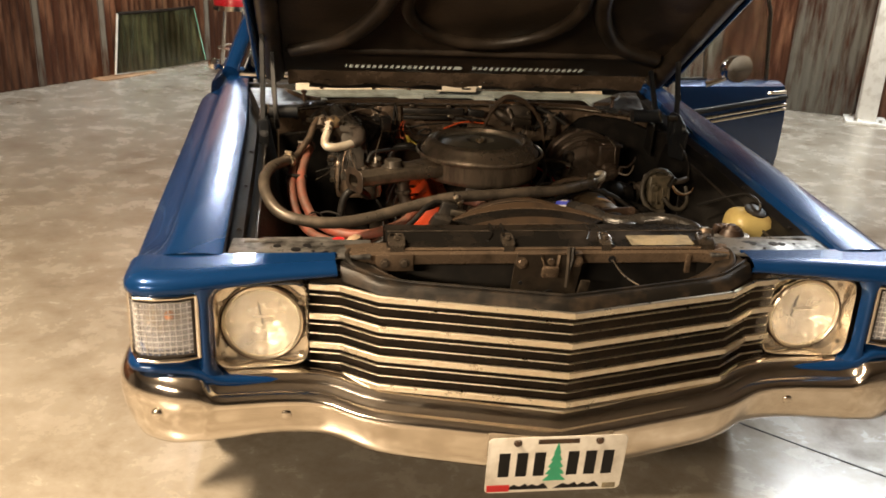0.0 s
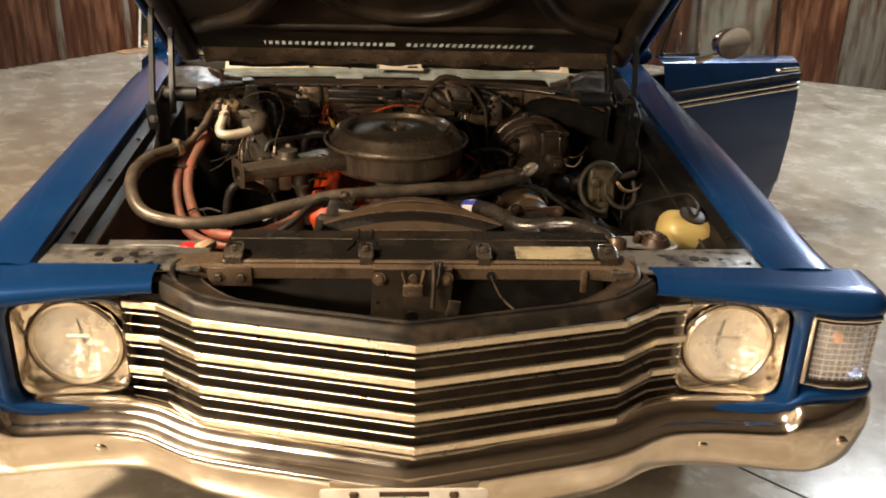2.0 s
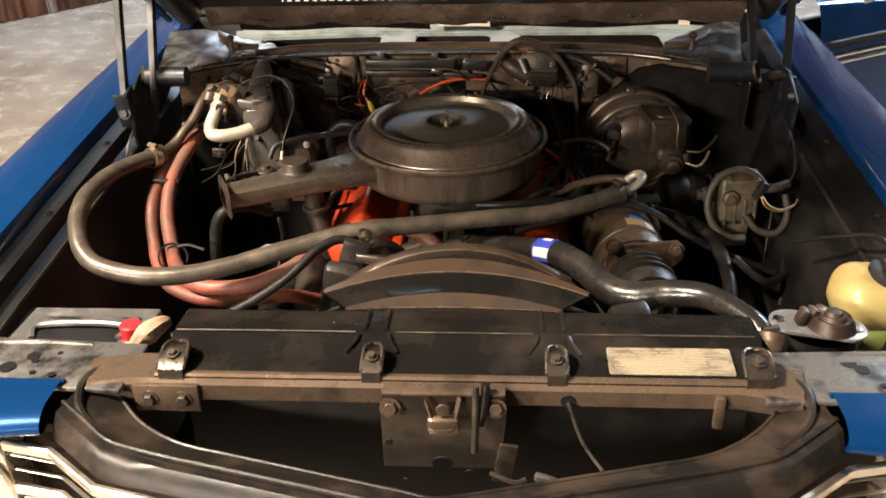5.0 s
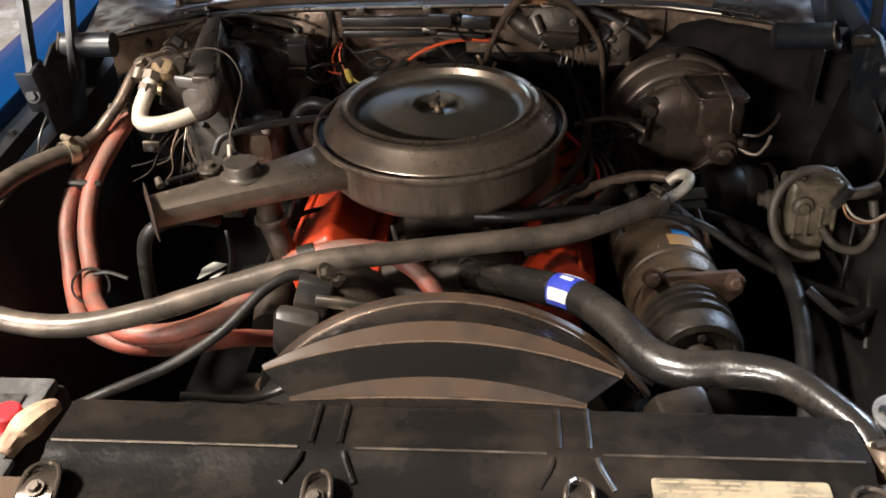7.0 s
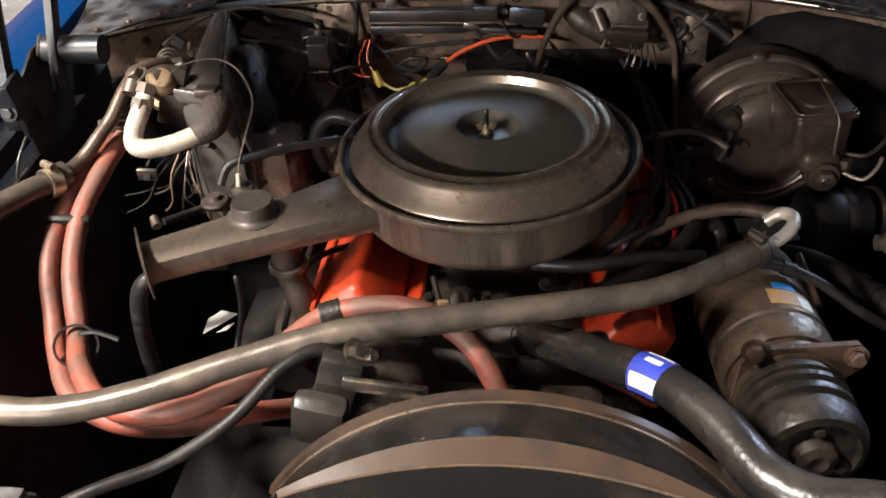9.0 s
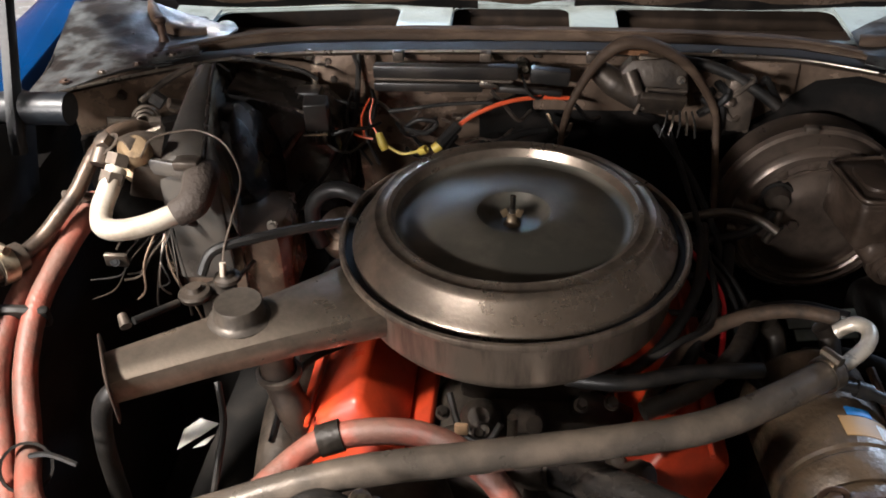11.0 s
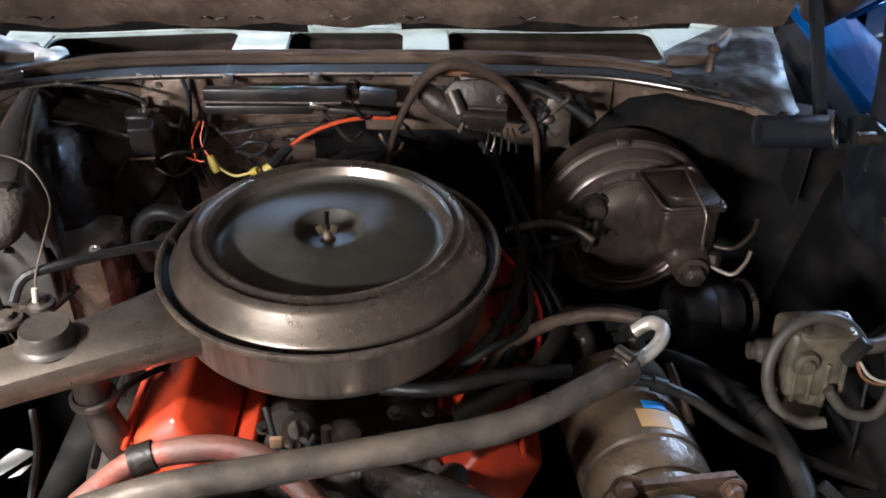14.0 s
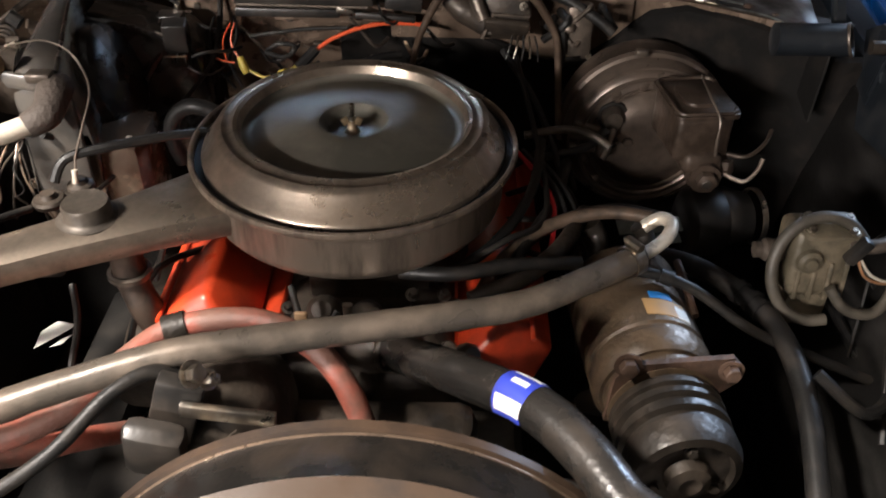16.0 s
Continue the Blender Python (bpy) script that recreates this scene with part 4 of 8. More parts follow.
for s in (-1, 1):
    x_plate = -0.690 if s < 0 else 0.628
    hinge = part("hood_hinge", plate([(-0.085, -0.105), (0.03, -0.12), (0.06, -0.05), (0.085, 0.000), (0.045, 0.026), (-0.02, 0.028), (-0.055, 0.010), (-0.10, -0.010)], 0.005, pose(x_plate, 1.12, 0.952, 90, 0, 90), 0.001), HINGE_BLUE, car, "black hood hinge with its coil spring")
    bm, rim = spring_tube(s, -0.592 if s < 0 else 0.480, -0.702 if s < 0 else 0.588, 1.122 if s < 0 else 1.130, 0.970)
    can = part("spring_tube", bm, HINGE_BLUE, hinge, "dark tube with a slanted open end")
    part("rim", tube(rim, 0.0022, 6, straight=True), GRIME, can, "thin bright rim")
    part("spring_end", tube([(x_plate + s * 0.004, 1.118, 0.966), (x_plate - s * 0.03, 1.118, 0.966)], 0.009, 10, straight=True), IRON, can)
    part("pivot", lathe([(0, 0.012), (0.012, 0.010), (0.016, 0), (0, 0)], (x_plate - s * 0.004, 1.045, 0.948), sides=16, turn=pose(0, 0, 0, 0, -90 * s, 0)), HINGE_BLUE, hinge)
    if s < 0:
        long_arm = [(-0.690, 1.015, 0.930), (-0.690, 1.028, 0.965), (-0.691, 1.058, 1.06), (-0.692, 1.09, 1.157), (-0.692, 1.108, 1.20)]
        short_arm = [(-0.652, 1.085, 0.925), (-0.655, 1.10, 0.96), (-0.663, 1.15, 1.04), (-0.668, 1.19, 1.11), (-0.668, 1.205, 1.14)]
    else:
        long_arm = [(0.640, 1.145, 0.930), (0.640, 1.153, 0.956), (0.641, 1.168, 1.02), (0.642, 1.190, 1.09), (0.643, 1.205, 1.135)]
        short_arm = [(0.584, 1.175, 0.940), (0.585, 1.199, 0.967), (0.586, 1.235, 1.01), (0.587, 1.270, 1.05), (0.588, 1.30, 1.085)]
    for pts in (long_arm, short_arm):
        line = smooth_line(pts, 5)
        bm = bmesh.new()
        rings = []
        for i, p in enumerate(line):
            d = (line[min(i + 1, len(line) - 1)] - line[max(i - 1, 0)]).normalized()
            side = d.cross(Vector((0, 1, 0))).normalized()
            ahead = side.cross(d)
            rings.append([bm.verts.new(p + side * (0.0075 * u) + ahead * (0.0095 * v)) for u, v in ((-1, -0.5), (-0.75, -1), (0.75, -1), (1, -0.5), (1, 0.5), (0.75, 1), (-0.75, 1), (-1, 0.5))])
        for a, b in zip(rings, rings[1:]):
            for k in range(8):
                bm.faces.new((a[k], a[(k + 1) % 8], b[(k + 1) % 8], b[k]))
        bm.faces.new(rings[0][::-1])
        bm.faces.new(rings[-1])
        part("arm", bm, HINGE_BLUE, hinge, "flat dark hinge arm")
    foot = Vector(long_arm[1])
    part("bracket", box(foot + Vector((-s * 0.010, 0.0, -0.035)), (0.008, 0.045, 0.09), 0.003, (12, 0, 0)), HINGE_BLUE, hinge)
    part("bracket_fold", box(foot + Vector((-s * 0.002, -0.022, -0.030)), (0.030, 0.006, 0.075), 0.002, (14, 0, 0)), HINGE_BLUE, hinge)
    part("bracket_bolt", bolt(foot + Vector((-s * 0.004, -0.026, -0.034)), (0, -1, 0.25), 0.008, 0.006), HINGE_BLUE, hinge)
    part("cable", tube([(x_plate - s * 0.01, 1.04, 0.90), (x_plate - s * 0.004, 0.985, 0.868), (x_plate - s * 0.002, 0.965, 0.82), (x_plate - s * 0.02, 0.975, 0.77)], 0.0022, 6), BLACK, hinge)

# cabin
rows = []
for y, zb, zr, w in ((1.86, 0.97, 1.03, 0.80), (2.10, 0.97, 1.15, 0.74), (2.40, 0.96, 1.30, 0.66), (2.62, 0.96, 1.345, 0.62)):
    rows.append([(CX + u * w, y - 0.10 * (1 - u * u), zr if y > 1.8 else zb) for u in np.linspace(-1, 1, 13)])
screen = part("windscreen", skin(rows, 0.005), GLASS, car, "curved clear windscreen")
screen.visible_shadow = False
for s in (-1, 1):
    part("screen_trim", tube([(CX + s * 0.80, 1.78, 0.985), (CX + s * 0.74, 2.05, 1.135), (CX + s * 0.66, 2.40, 1.305), (CX + s * 0.62, 2.62, 1.35)], 0.010, 8), CHROME, screen)
    part("pillar", tube([(CX + s * 0.845, 1.80, 0.965), (CX + s * 0.785, 2.07, 1.13), (CX + s * 0.70, 2.42, 1.31), (CX + s * 0.66, 2.66, 1.355)], 0.032, 10), BLUE, car)
part("wiper_cowl_edge", tube([(CX + x, 1.70 - 0.06 * (1 - (x / 0.8) ** 2), 0.975) for x in np.linspace(-0.8, 0.8, 9)], 0.010, 8), CHROME, car)
rows = [[(CX + u * w, y, z + 0.045 * (1 - u * u)) for u in np.linspace(-1, 1, 13)] for y, z, w in ((2.60, 1.345, 0.64), (2.9, 1.365, 0.65), (3.4, 1.36, 0.65), (3.75, 1.32, 0.63), (4.05, 1.18, 0.66), (4.30, 1.0, 0.72))]
part("roof", skin(rows, 0.004), BLUE, car)
rows = [[(CX + u * 0.82, y, z + 0.02 * (1 - u * u)) for u in np.linspace(-1, 1, 13)] for y, z in ((4.28, 0.99), (4.6, 0.99), (4.95, 0.95), (5.02, 0.85), (5.03, 0.5))]
part("trunk", skin(rows, 0.004), BLUE, car)
rows = []
for y in np.linspace(2.86, 5.0, 12):
    t = max(0, (y - 4.4) / 0.6)
    a = 0.30 + 0.34 * math.sqrt(max(0.0, 1 - ((y - 3.75) / 0.42) ** 2)) if abs(y - 3.75) < 0.42 else 0.26
    rows.append([(CX + 0.70, y, 0.985 - 0.03 * t), (CX + 0.86, y, 0.970 - 0.03 * t), (CX + 0.915 - 0.05 * t, y, 0.92 - 0.03 * t), (CX + 0.93 - 0.05 * t, y, 0.80), (CX + 0.925 - 0.05 * t, y, 0.60 if a < 0.6 else a + 0.02), (CX + 0.90 - 0.05 * t, y, a)])
both("rear_panel", skin(rows, 0.0), BLUE)
rows = [[(CX - 0.86, y, 0.975), (CX - 0.915, y, 0.93), (CX - 0.93, y, 0.80), (CX - 0.925, y, 0.58), (CX - 0.90, y, 0.28)] for y in np.linspace(1.79, 2.86, 6)]
closed_door = part("front_door", skin(rows, 0.0), BLUE, car, "closed blue front door")
part("side_moulding", tube([(CX - 0.935, y, 0.79) for y in (1.8, 2.3, 2.85)], 0.007, 8, straight=True), BRIGHT, closed_door)
part("cabin_floor", box((CX, 3.2, 0.30), (1.7, 3.2, 0.06), 0.01), UPHOLSTERY, car)
part("dashboard", box((CX, 2.05, 0.86), (1.5, 0.34, 0.22), 0.05), UPHOLSTERY, car)
part("bulkhead", box((CX, 1.80, 0.62), (1.66, 0.03, 0.62), 0.01), BAY, car)
for x in (-0.38, 0.38):
    seat = part("seat", box((CX + x, 2.95, 0.50), (0.62, 0.55, 0.20), 0.07), UPHOLSTERY, car)
    part("backrest", box((CX + x, 3.22, 0.76), (0.62, 0.16, 0.56), 0.07, (-14, 0, 0)), UPHOLSTERY, seat)
part("door_mirror", lathe([(0, -0.020), (0.014, -0.018), (0.022, -0.006), (0.024, 0.006), (0.022, 0.008), (0, 0.008)], (CX - 0.920, 1.93, 0.975), sides=20, turn=pose(0, 0, 0, -90, 0, 0)), CHROME, car, "round chrome door mirror")
part("mirror_stem", tube([(CX - 0.87, 1.96, 0.955), (CX - 0.90, 1.95, 0.962), (CX - 0.918, 1.94, 0.970)], 0.010, 8), CHROME, car)

# the open door, turned out on its hinge
DOOR = pose(0.905, 1.79, 0, 0, 0, 33.5)


def dp(along, out, z):
    """A point of the open door: along it from the hinge, out from its skin towards the car's nose."""
    return DOOR @ Vector((along, -out, z))


rows = []
for a in np.linspace(0, 0.84, 8):
    belt = 0.965 - 0.075 * a / 0.84
    rows.append([dp(a, -0.10, belt), dp(a, -0.035, belt + 0.004), dp(a, -0.004, belt - 0.016), dp(a, 0.014, belt - 0.07), dp(a, 0.020, belt - 0.16), dp(a, 0.016, 0.56), dp(a, 0.0, 0.40), dp(a, -0.03, 0.27)])
rows.append([dp(0.846, -0.10, 0.885), dp(0.846, -0.04, 0.885), dp(0.846, -0.03, 0.87), dp(0.848, -0.02, 0.81), dp(0.85, -0.02, 0.72), dp(0.85, -0.02, 0.56), dp(0.848, -0.03, 0.40), dp(0.842, -0.05, 0.27)])
rows.append([dp(0.84, -0.13, z) for z in (0.885, 0.883, 0.87, 0.81, 0.72, 0.56, 0.40, 0.27)])
open_door = part("front_door", skin(rows, 0.0), BLUE, car, "open blue front door with a double bright side moulding")
part("inner_panel", box(dp(0.42, -0.11, 0.58), (0.82, 0.02, 0.60), 0.006, (0, 0, 33.5)), UPHOLSTERY, open_door)
for z in (0.806, 0.786):
    part("side_moulding", tube([dp(a, 0.022, z - 0.012 * a) for a in (0.0, 0.4, 0.83)], 0.0055, 8, straight=True), BRIGHT, open_door)
part("dark_insert", tube([dp(a, 0.016, 0.838 - 0.012 * a) for a in (0.02, 0.4, 0.83)], 0.012, 8, straight=True), INK, open_door)
part("door_handle", tube([dp(0.66, 0.018, 0.862), dp(0.68, 0.040, 0.866), (dp(0.77, 0.040, 0.862)), dp(0.79, 0.016, 0.858)], 0.008, 8), CHROME, open_door)
part("edge_guard", tube([dp(0.846, 0.0, 0.87), dp(0.852, 0.0, 0.80), dp(0.852, -0.01, 0.6), dp(0.848, -0.01, 0.35)], 0.004, 6, straight=True), CHROME, open_door)
frame_pts = [dp(0.02, -0.05, 0.96), dp(0.10, -0.07, 1.10), dp(0.24, -0.10, 1.28), dp(0.34, -0.12, 1.345), dp(0.62, -0.13, 1.36), dp(0.72, -0.12, 1.34), dp(0.74, -0.08, 1.20), dp(0.745, -0.05, 0.90)]
part("window_frame", tube(frame_pts, 0.010, 8, straight=True), GRILLE_BLACK, open_door, "dark window frame")
part("frame_trim", tube([p + Vector((0, -0.012, 0)) for p in frame_pts[4:]], 0.005, 6, straight=True), CHROME, open_door)
part("vent_sill", tube([dp(0.04, -0.046, 0.966), dp(0.24, -0.046, 0.952)], 0.008, 8, straight=True), RUBBER, open_door)
part("vent_post", tube([dp(0.24, -0.05, 0.95), dp(0.25, -0.09, 1.27)], 0.011, 8, straight=True), CHROME, open_door)
win = part("window_pane", skin([[dp(0.26, -0.055, 0.94), dp(0.27, -0.095, 1.15), dp(0.36, -0.12, 1.335)], [dp(0.50, -0.055, 0.92), dp(0.50, -0.095, 1.15), dp(0.52, -0.125, 1.35)], [dp(0.735, -0.055, 0.90), dp(0.735, -0.085, 1.15), dp(0.70, -0.12, 1.33)]], 0.004), GLASS, open_door)
vent = part("vent_pane", skin([[dp(0.05, -0.05, 0.96), dp(0.11, -0.072, 1.10), dp(0.22, -0.095, 1.25)], [dp(0.235, -0.05, 0.95), dp(0.238, -0.072, 1.10), dp(0.242, -0.095, 1.26)]], 0.004), GLASS, open_door)
win.visible_shadow = vent.visible_shadow = False
mir = part("door_mirror", lathe([(0, -0.060), (0.030, -0.052), (0.056, -0.026), (0.066, 0.010), (0.064, 0.020), (0.058, 0.018), (0, 0.016)], dp(0.25, 0.085, 1.015), sides=28, turn=pose(0, 0, 0, 90, 0, 28) @ Matrix.Diagonal((1.25, 0.85, 1, 1))), CHROME, open_door, "oval chrome door mirror on a stem")
part("stem", tube([dp(0.16, 0.010, 0.945), dp(0.20, 0.05, 0.965), dp(0.25, 0.075, 0.995)], [0.014, 0.009, 0.010], 10), CHROME, mir)

for x in (-0.78, 0.78):
    for y in (0.97, 3.75):
        w = part("wheel", lathe([(0.20, -0.09), (0.30, -0.10), (0.335, -0.075), (0.340, 0.0), (0.335, 0.075), (0.30, 0.10), (0.20, 0.09), (0.20, -0.09)], (CX + x, y, 0.338), "X", 40), TYRE, car)
        part("rim", lathe([(0.0, 0.05), (0.06, 0.055), (0.09, 0.03), (0.16, 0.02), (0.19, 0.06), (0.205, 0.085), (0.205, -0.085), (0.0, -0.05)], (CX + x, y, 0.338), "X", 32), STEEL, w)

# engine bay sheet metal
def inner_rows(s):
    rows = []
    for y in np.linspace(0.24, 1.66, 14):
        c, xi, z = mid(y), fender_in(y), fender_z(y)
        hump = 0.05 * math.exp(-((y - 0.80) / 0.28) ** 2)
        rows.append([(c + s * (xi + 0.002), y, z - 0.026), (c + s * (xi - 0.010), y, z - 0.030), (c + s * (xi - 0.028), y, z - 0.034), (c + s * (xi - 0.034), y, z - 0.060), (c + s * (xi - 0.055), y, z - 0.068), (c + s * (xi - 0.066), y, z - 0.10),
                     (c + s * (xi - 0.085 - hump), y, z - 0.22), (c + s * (xi - 0.13 - hump), y, 0.56), (c + s * (xi - 0.20), y, 0.40)])
    return rows


SCUFFED = mat("scuffed_bay", (0.0065, 0.006, 0.0055), 0.5, 0.0, (0.024, 0.022, 0.020), 0.36, 14, detail=11, bump=0.15, bump_scale=160, spec=0.22, stretch=(1, 0.4, 1))
for s in (-1, 1):
    inner = part("inner_fender", skin(inner_rows(s), 0.003), SCUFFED, car, "black inner fender, scuffed along its flange")
    part("flange_edge", tube([(mid(y) + s * (fender_in(y) - 0.056), y, fender_z(y) - 0.066) for y in np.linspace(0.36, 1.0, 6)], 0.0035, 6), BLACK, inner, "scuffed edge")
    for y in (0.42, 0.70, 0.98):
        part("bolt_head", bolt((mid(y) + s * (fender_in(y) - 0.018), y, fender_z(y) - 0.031), r=0.0045, h=0.003), BAY, inner)
# Added dark sheet that keeps the lit floor from showing through the bay.
part("floor_blocker", box((CX, 1.0, 0.40), (1.25, 1.0, 0.02), 0.004), BAY, car)
for s in (-1, 1):
    part("frame_rail", box((CX + s * 0.42, 1.15, 0.42), (0.10, 1.4, 0.10), 0.012), BAY, car)
part("crossmember", box((CX, 0.80, 0.42), (0.8, 0.18, 0.10), 0.02), BAY, car)

# firewall: a brown-dusted panel with a curved top flange
fw_line = [(-0.66, 1.20, 0.958), (-0.58, 1.245, 0.962), (-0.48, 1.300, 0.962), (-0.36, 1.335, 0.961), (-0.2, 1.348, 0.960), (0.0, 1.352, 0.960), (0.2, 1.352, 0.958), (0.34, 1.345, 0.955), (0.44, 1.310, 0.952), (0.54, 1.255, 0.950), (0.62, 1.21, 0.950)]
fw_line = [(x, y + 0.026, z - 0.015) for x, y, z in fw_line]
rows = [[(x, y, z) for x, y, z in fw_line]]
for dz, dy in ((0.0, 0.012), (0.03, 0.018), (0.12, 0.022), (0.26, 0.020), (0.40, -0.02), (0.55, -0.10)):
    rows.append([(x, y + dy, z - 0.004 - dz) for x, y, z in fw_line])
firewall = part("firewall", skin(rows, 0.002), FIREWALL, car, "dusty brown firewall panel")
FLANGE = mat("flange_paint", (0.018, 0.013, 0.009), 0.6, 0.0, (0.034, 0.025, 0.018), 0.45, 12, detail=10, bump=0.2, bump_scale=90, spec=0.05)
part("flange", sweep([(x, y - 0.004, z) for x, y, z in fw_line], [(0.0, -0.004), (0.0, 0.0), (-0.055, -0.006), (-0.055, -0.012)]), FLANGE, firewall, "painted flange under the seal")
part("bright_lip", tube([(x, y - 0.006, z + 0.002) for x, y, z in fw_line[:9]], 0.0024, 8), STEEL, firewall, "thin bright lip")
# Black sheets over the lower firewall, drawn in place of its shade.
FIREWALL_SHADE = mat("lower_shade", (0.006, 0.0055, 0.005), 0.8, 0.0, (0.016, 0.013, 0.011), 0.4, 16, detail=10, bump=0.5, bump_scale=60, spec=0.1)
shade_x = np.linspace(-0.10, 0.70, 33)
shade_top = [float(np.interp(x, [-0.10, -0.02, 0.05, 0.133, 0.219, 0.28, 0.332, 0.366, 0.42, 0.52, 0.60], [0.850, 0.882, 0.890, 0.853, 0.816, 0.824, 0.863, 0.905, 0.924, 0.920, 0.895])) for x in shade_x]
shade_y = [float(np.interp(x, [p[0] for p in fw_line], [p[1] for p in fw_line])) for x in shade_x]
part("shade_sheet", skin([[(x, y + 0.010, z + 0.004 * noise.noise(Vector((x * 30, 0, 1)))) for x, y, z in zip(shade_x, shade_y, shade_top)], [(x, y + 0.002, z - 0.006) for x, y, z in zip(shade_x, shade_y, shade_top)]] + [[(x, y + dy + 0.004 * noise.noise(Vector((x * 12, h * 9, 2))), z + (0.42 - z) * h) for x, y, z in zip(shade_x, shade_y, shade_top)] for h, dy in ((0.12, 0.0), (0.4, 0.0), (0.7, -0.06), (1.0, -0.16))], 0.0),
     FIREWALL_SHADE, firewall, "black sheet painted as the shade on the lower firewall")
# Second black sheet, for the shade low on the left.
shade_x = np.linspace(-0.655, -0.30, 15)
shade_y = [float(np.interp(x, [p[0] for p in fw_line], [p[1] for p in fw_line])) for x in shade_x]
part("shade_sheet", skin([[(x, y + 0.010, 0.872 + 0.006 * noise.noise(Vector((x * 25, 3, 1)))) for x, y in zip(shade_x, shade_y)]] + [[(x, y + dy, z) for x, y in zip(shade_x, shade_y)] for z, dy in ((0.866, 0.002), (0.80, 0.0), (0.70, 0.0), (0.56, -0.06), (0.42, -0.16))], 0.0), FIREWALL_SHADE, firewall, "black sheet painted as the shade on the lower firewall")
for x in (-0.215, -0.09, 0.06):
    part("clip", box((x, 1.362, 0.943), (0.016, 0.014, 0.014), 0.002), GRIME, firewall)
rng = random.Random(5)
# Every third head is bright steel, to give glints.
for k in range(26):
    x = rng.uniform(-0.6, 0.30)
    part("bolt_head", bolt((x, float(np.interp(x, [p[0] for p in fw_line], [p[1] for p in fw_line])) + 0.010, rng.uniform(0.86, 0.945)), (0, -1, 0), rng.uniform(0.004, 0.007), 0.005), STEEL if k % 3 == 0 else GRIME, firewall)
for x, z, w, h in ((-0.30, 0.90, 0.10, 0.10), (0.06, 0.90, 0.16, 0.07), (-0.10, 0.905, 0.20, 0.03), (0.30, 0.92, 0.10, 0.05)):
    part("pressed_panel", box((x, 1.376, z - 0.01), (w, 0.010, h), 0.004), FIREWALL, firewall)

# cowl behind it: rubber seal, pale panel with three air slots
seal_line = [(-0.58, 1.30, 0.972), (-0.50, 1.355, 0.972), (-0.40, 1.395, 0.972), (-0.2, 1.412, 0.970), (0.0, 1.418, 0.968), (0.2, 1.415, 0.966), (0.36, 1.40, 0.963), (0.46, 1.35, 0.962), (0.53, 1.30, 0.962)]
seal_line = [(x, y + 0.045, z - 0.036) for x, y, z in seal_line]
SEAL = mat("perished_rubber", (0.050, 0.034, 0.023), 0.62, 0.0, (0.100, 0.070, 0.047), 0.5, 22, detail=11, bump=0.5, bump_scale=80, spec=0.15, stretch=(0.3, 1, 1))
part("cowl_seal", tube(seal_line, 0.0125, 12, 6, wobble=0.18), SEAL, car, "brown perished rubber seal along the cowl")
part("seal_ridge", tube([(x, y - 0.004, z + 0.0115) for x, y, z in seal_line], 0.0030, 8, 6, wobble=0.3), SEAL, car)
part("seal_back", tube([(x, y + 0.016, z + 0.003) for x, y, z in seal_line], 0.008, 8, 6, wobble=0.2), SEAL, car)
part("seal_flap", tube([(x, y - 0.016, z - 0.006) for x, y, z in seal_line], 0.007, 8, 6, wobble=0.3), RUBBER, car)


def slotted_cowl():
    """A panel sloping up to the screen, with three long round-ended holes."""
    bm = bmesh.new()
    xs = [-0.62, -0.545, -0.240, -0.155, 0.036, 0.108, 0.455, 0.57]
    ys = [(1.470, 0.923), (1.478, 0.9235), (1.612, 0.926), (1.640, 0.930), (1.648, 0.942)]

    def spot(x, y):
        z = float(np.interp(y, [p[0] for p in ys], [p[1] for p in ys]))
        return (x, y - 0.25 * max(0, abs(x) - 0.42), z)

    n = 40
    for j in range(len(ys) - 1):
        for i in range(len(xs) - 1):
            x0, x1, y0, y1 = xs[i], xs[i + 1], ys[j][0], ys[j + 1][0]
            if j == 1 and i in (1, 3, 5):
                inner = round_rect(x1 - x0 - 0.004, y1 - y0 - 0.010, 0.020, 9)
                cx, cy = (x0 + x1) / 2, (y0 + y1) / 2
                hw, hh = (x1 - x0) / 2, (y1 - y0) / 2
                loop_in, loop_out = [], []
                for px, py in inner:
                    k = 1 / max(abs(px) / hw, abs(py) / hh)
                    loop_in.append(bm.verts.new(spot(cx + px, cy + py)))
                    loop_out.append(bm.verts.new(spot(cx + px * k, cy + py * k)))
                for ex, ey in ((x0, y0), (x1, y0), (x1, y1), (x0, y1)):
                    corner = Vector(spot(ex, ey))
                    min(loop_out, key=lambda v: (v.co - corner).length).co = corner
                m = len(inner)
                for q in range(m):
                    bm.faces.new((loop_in[q], loop_in[(q + 1) % m], loop_out[(q + 1) % m], loop_out[q]))
            else:
                bm.faces.new([bm.verts.new(spot(*p)) for p in ((x0, y0), (x1, y0), (x1, y1), (x0, y1))])
    bmesh.ops.remove_doubles(bm, verts=bm.verts[:], dist=0.0003)
    bmesh.ops.recalc_face_normals(bm, faces=bm.faces[:])
    bmesh.ops.solidify(bm, geom=bm.faces[:], thickness=0.003)
    return bm


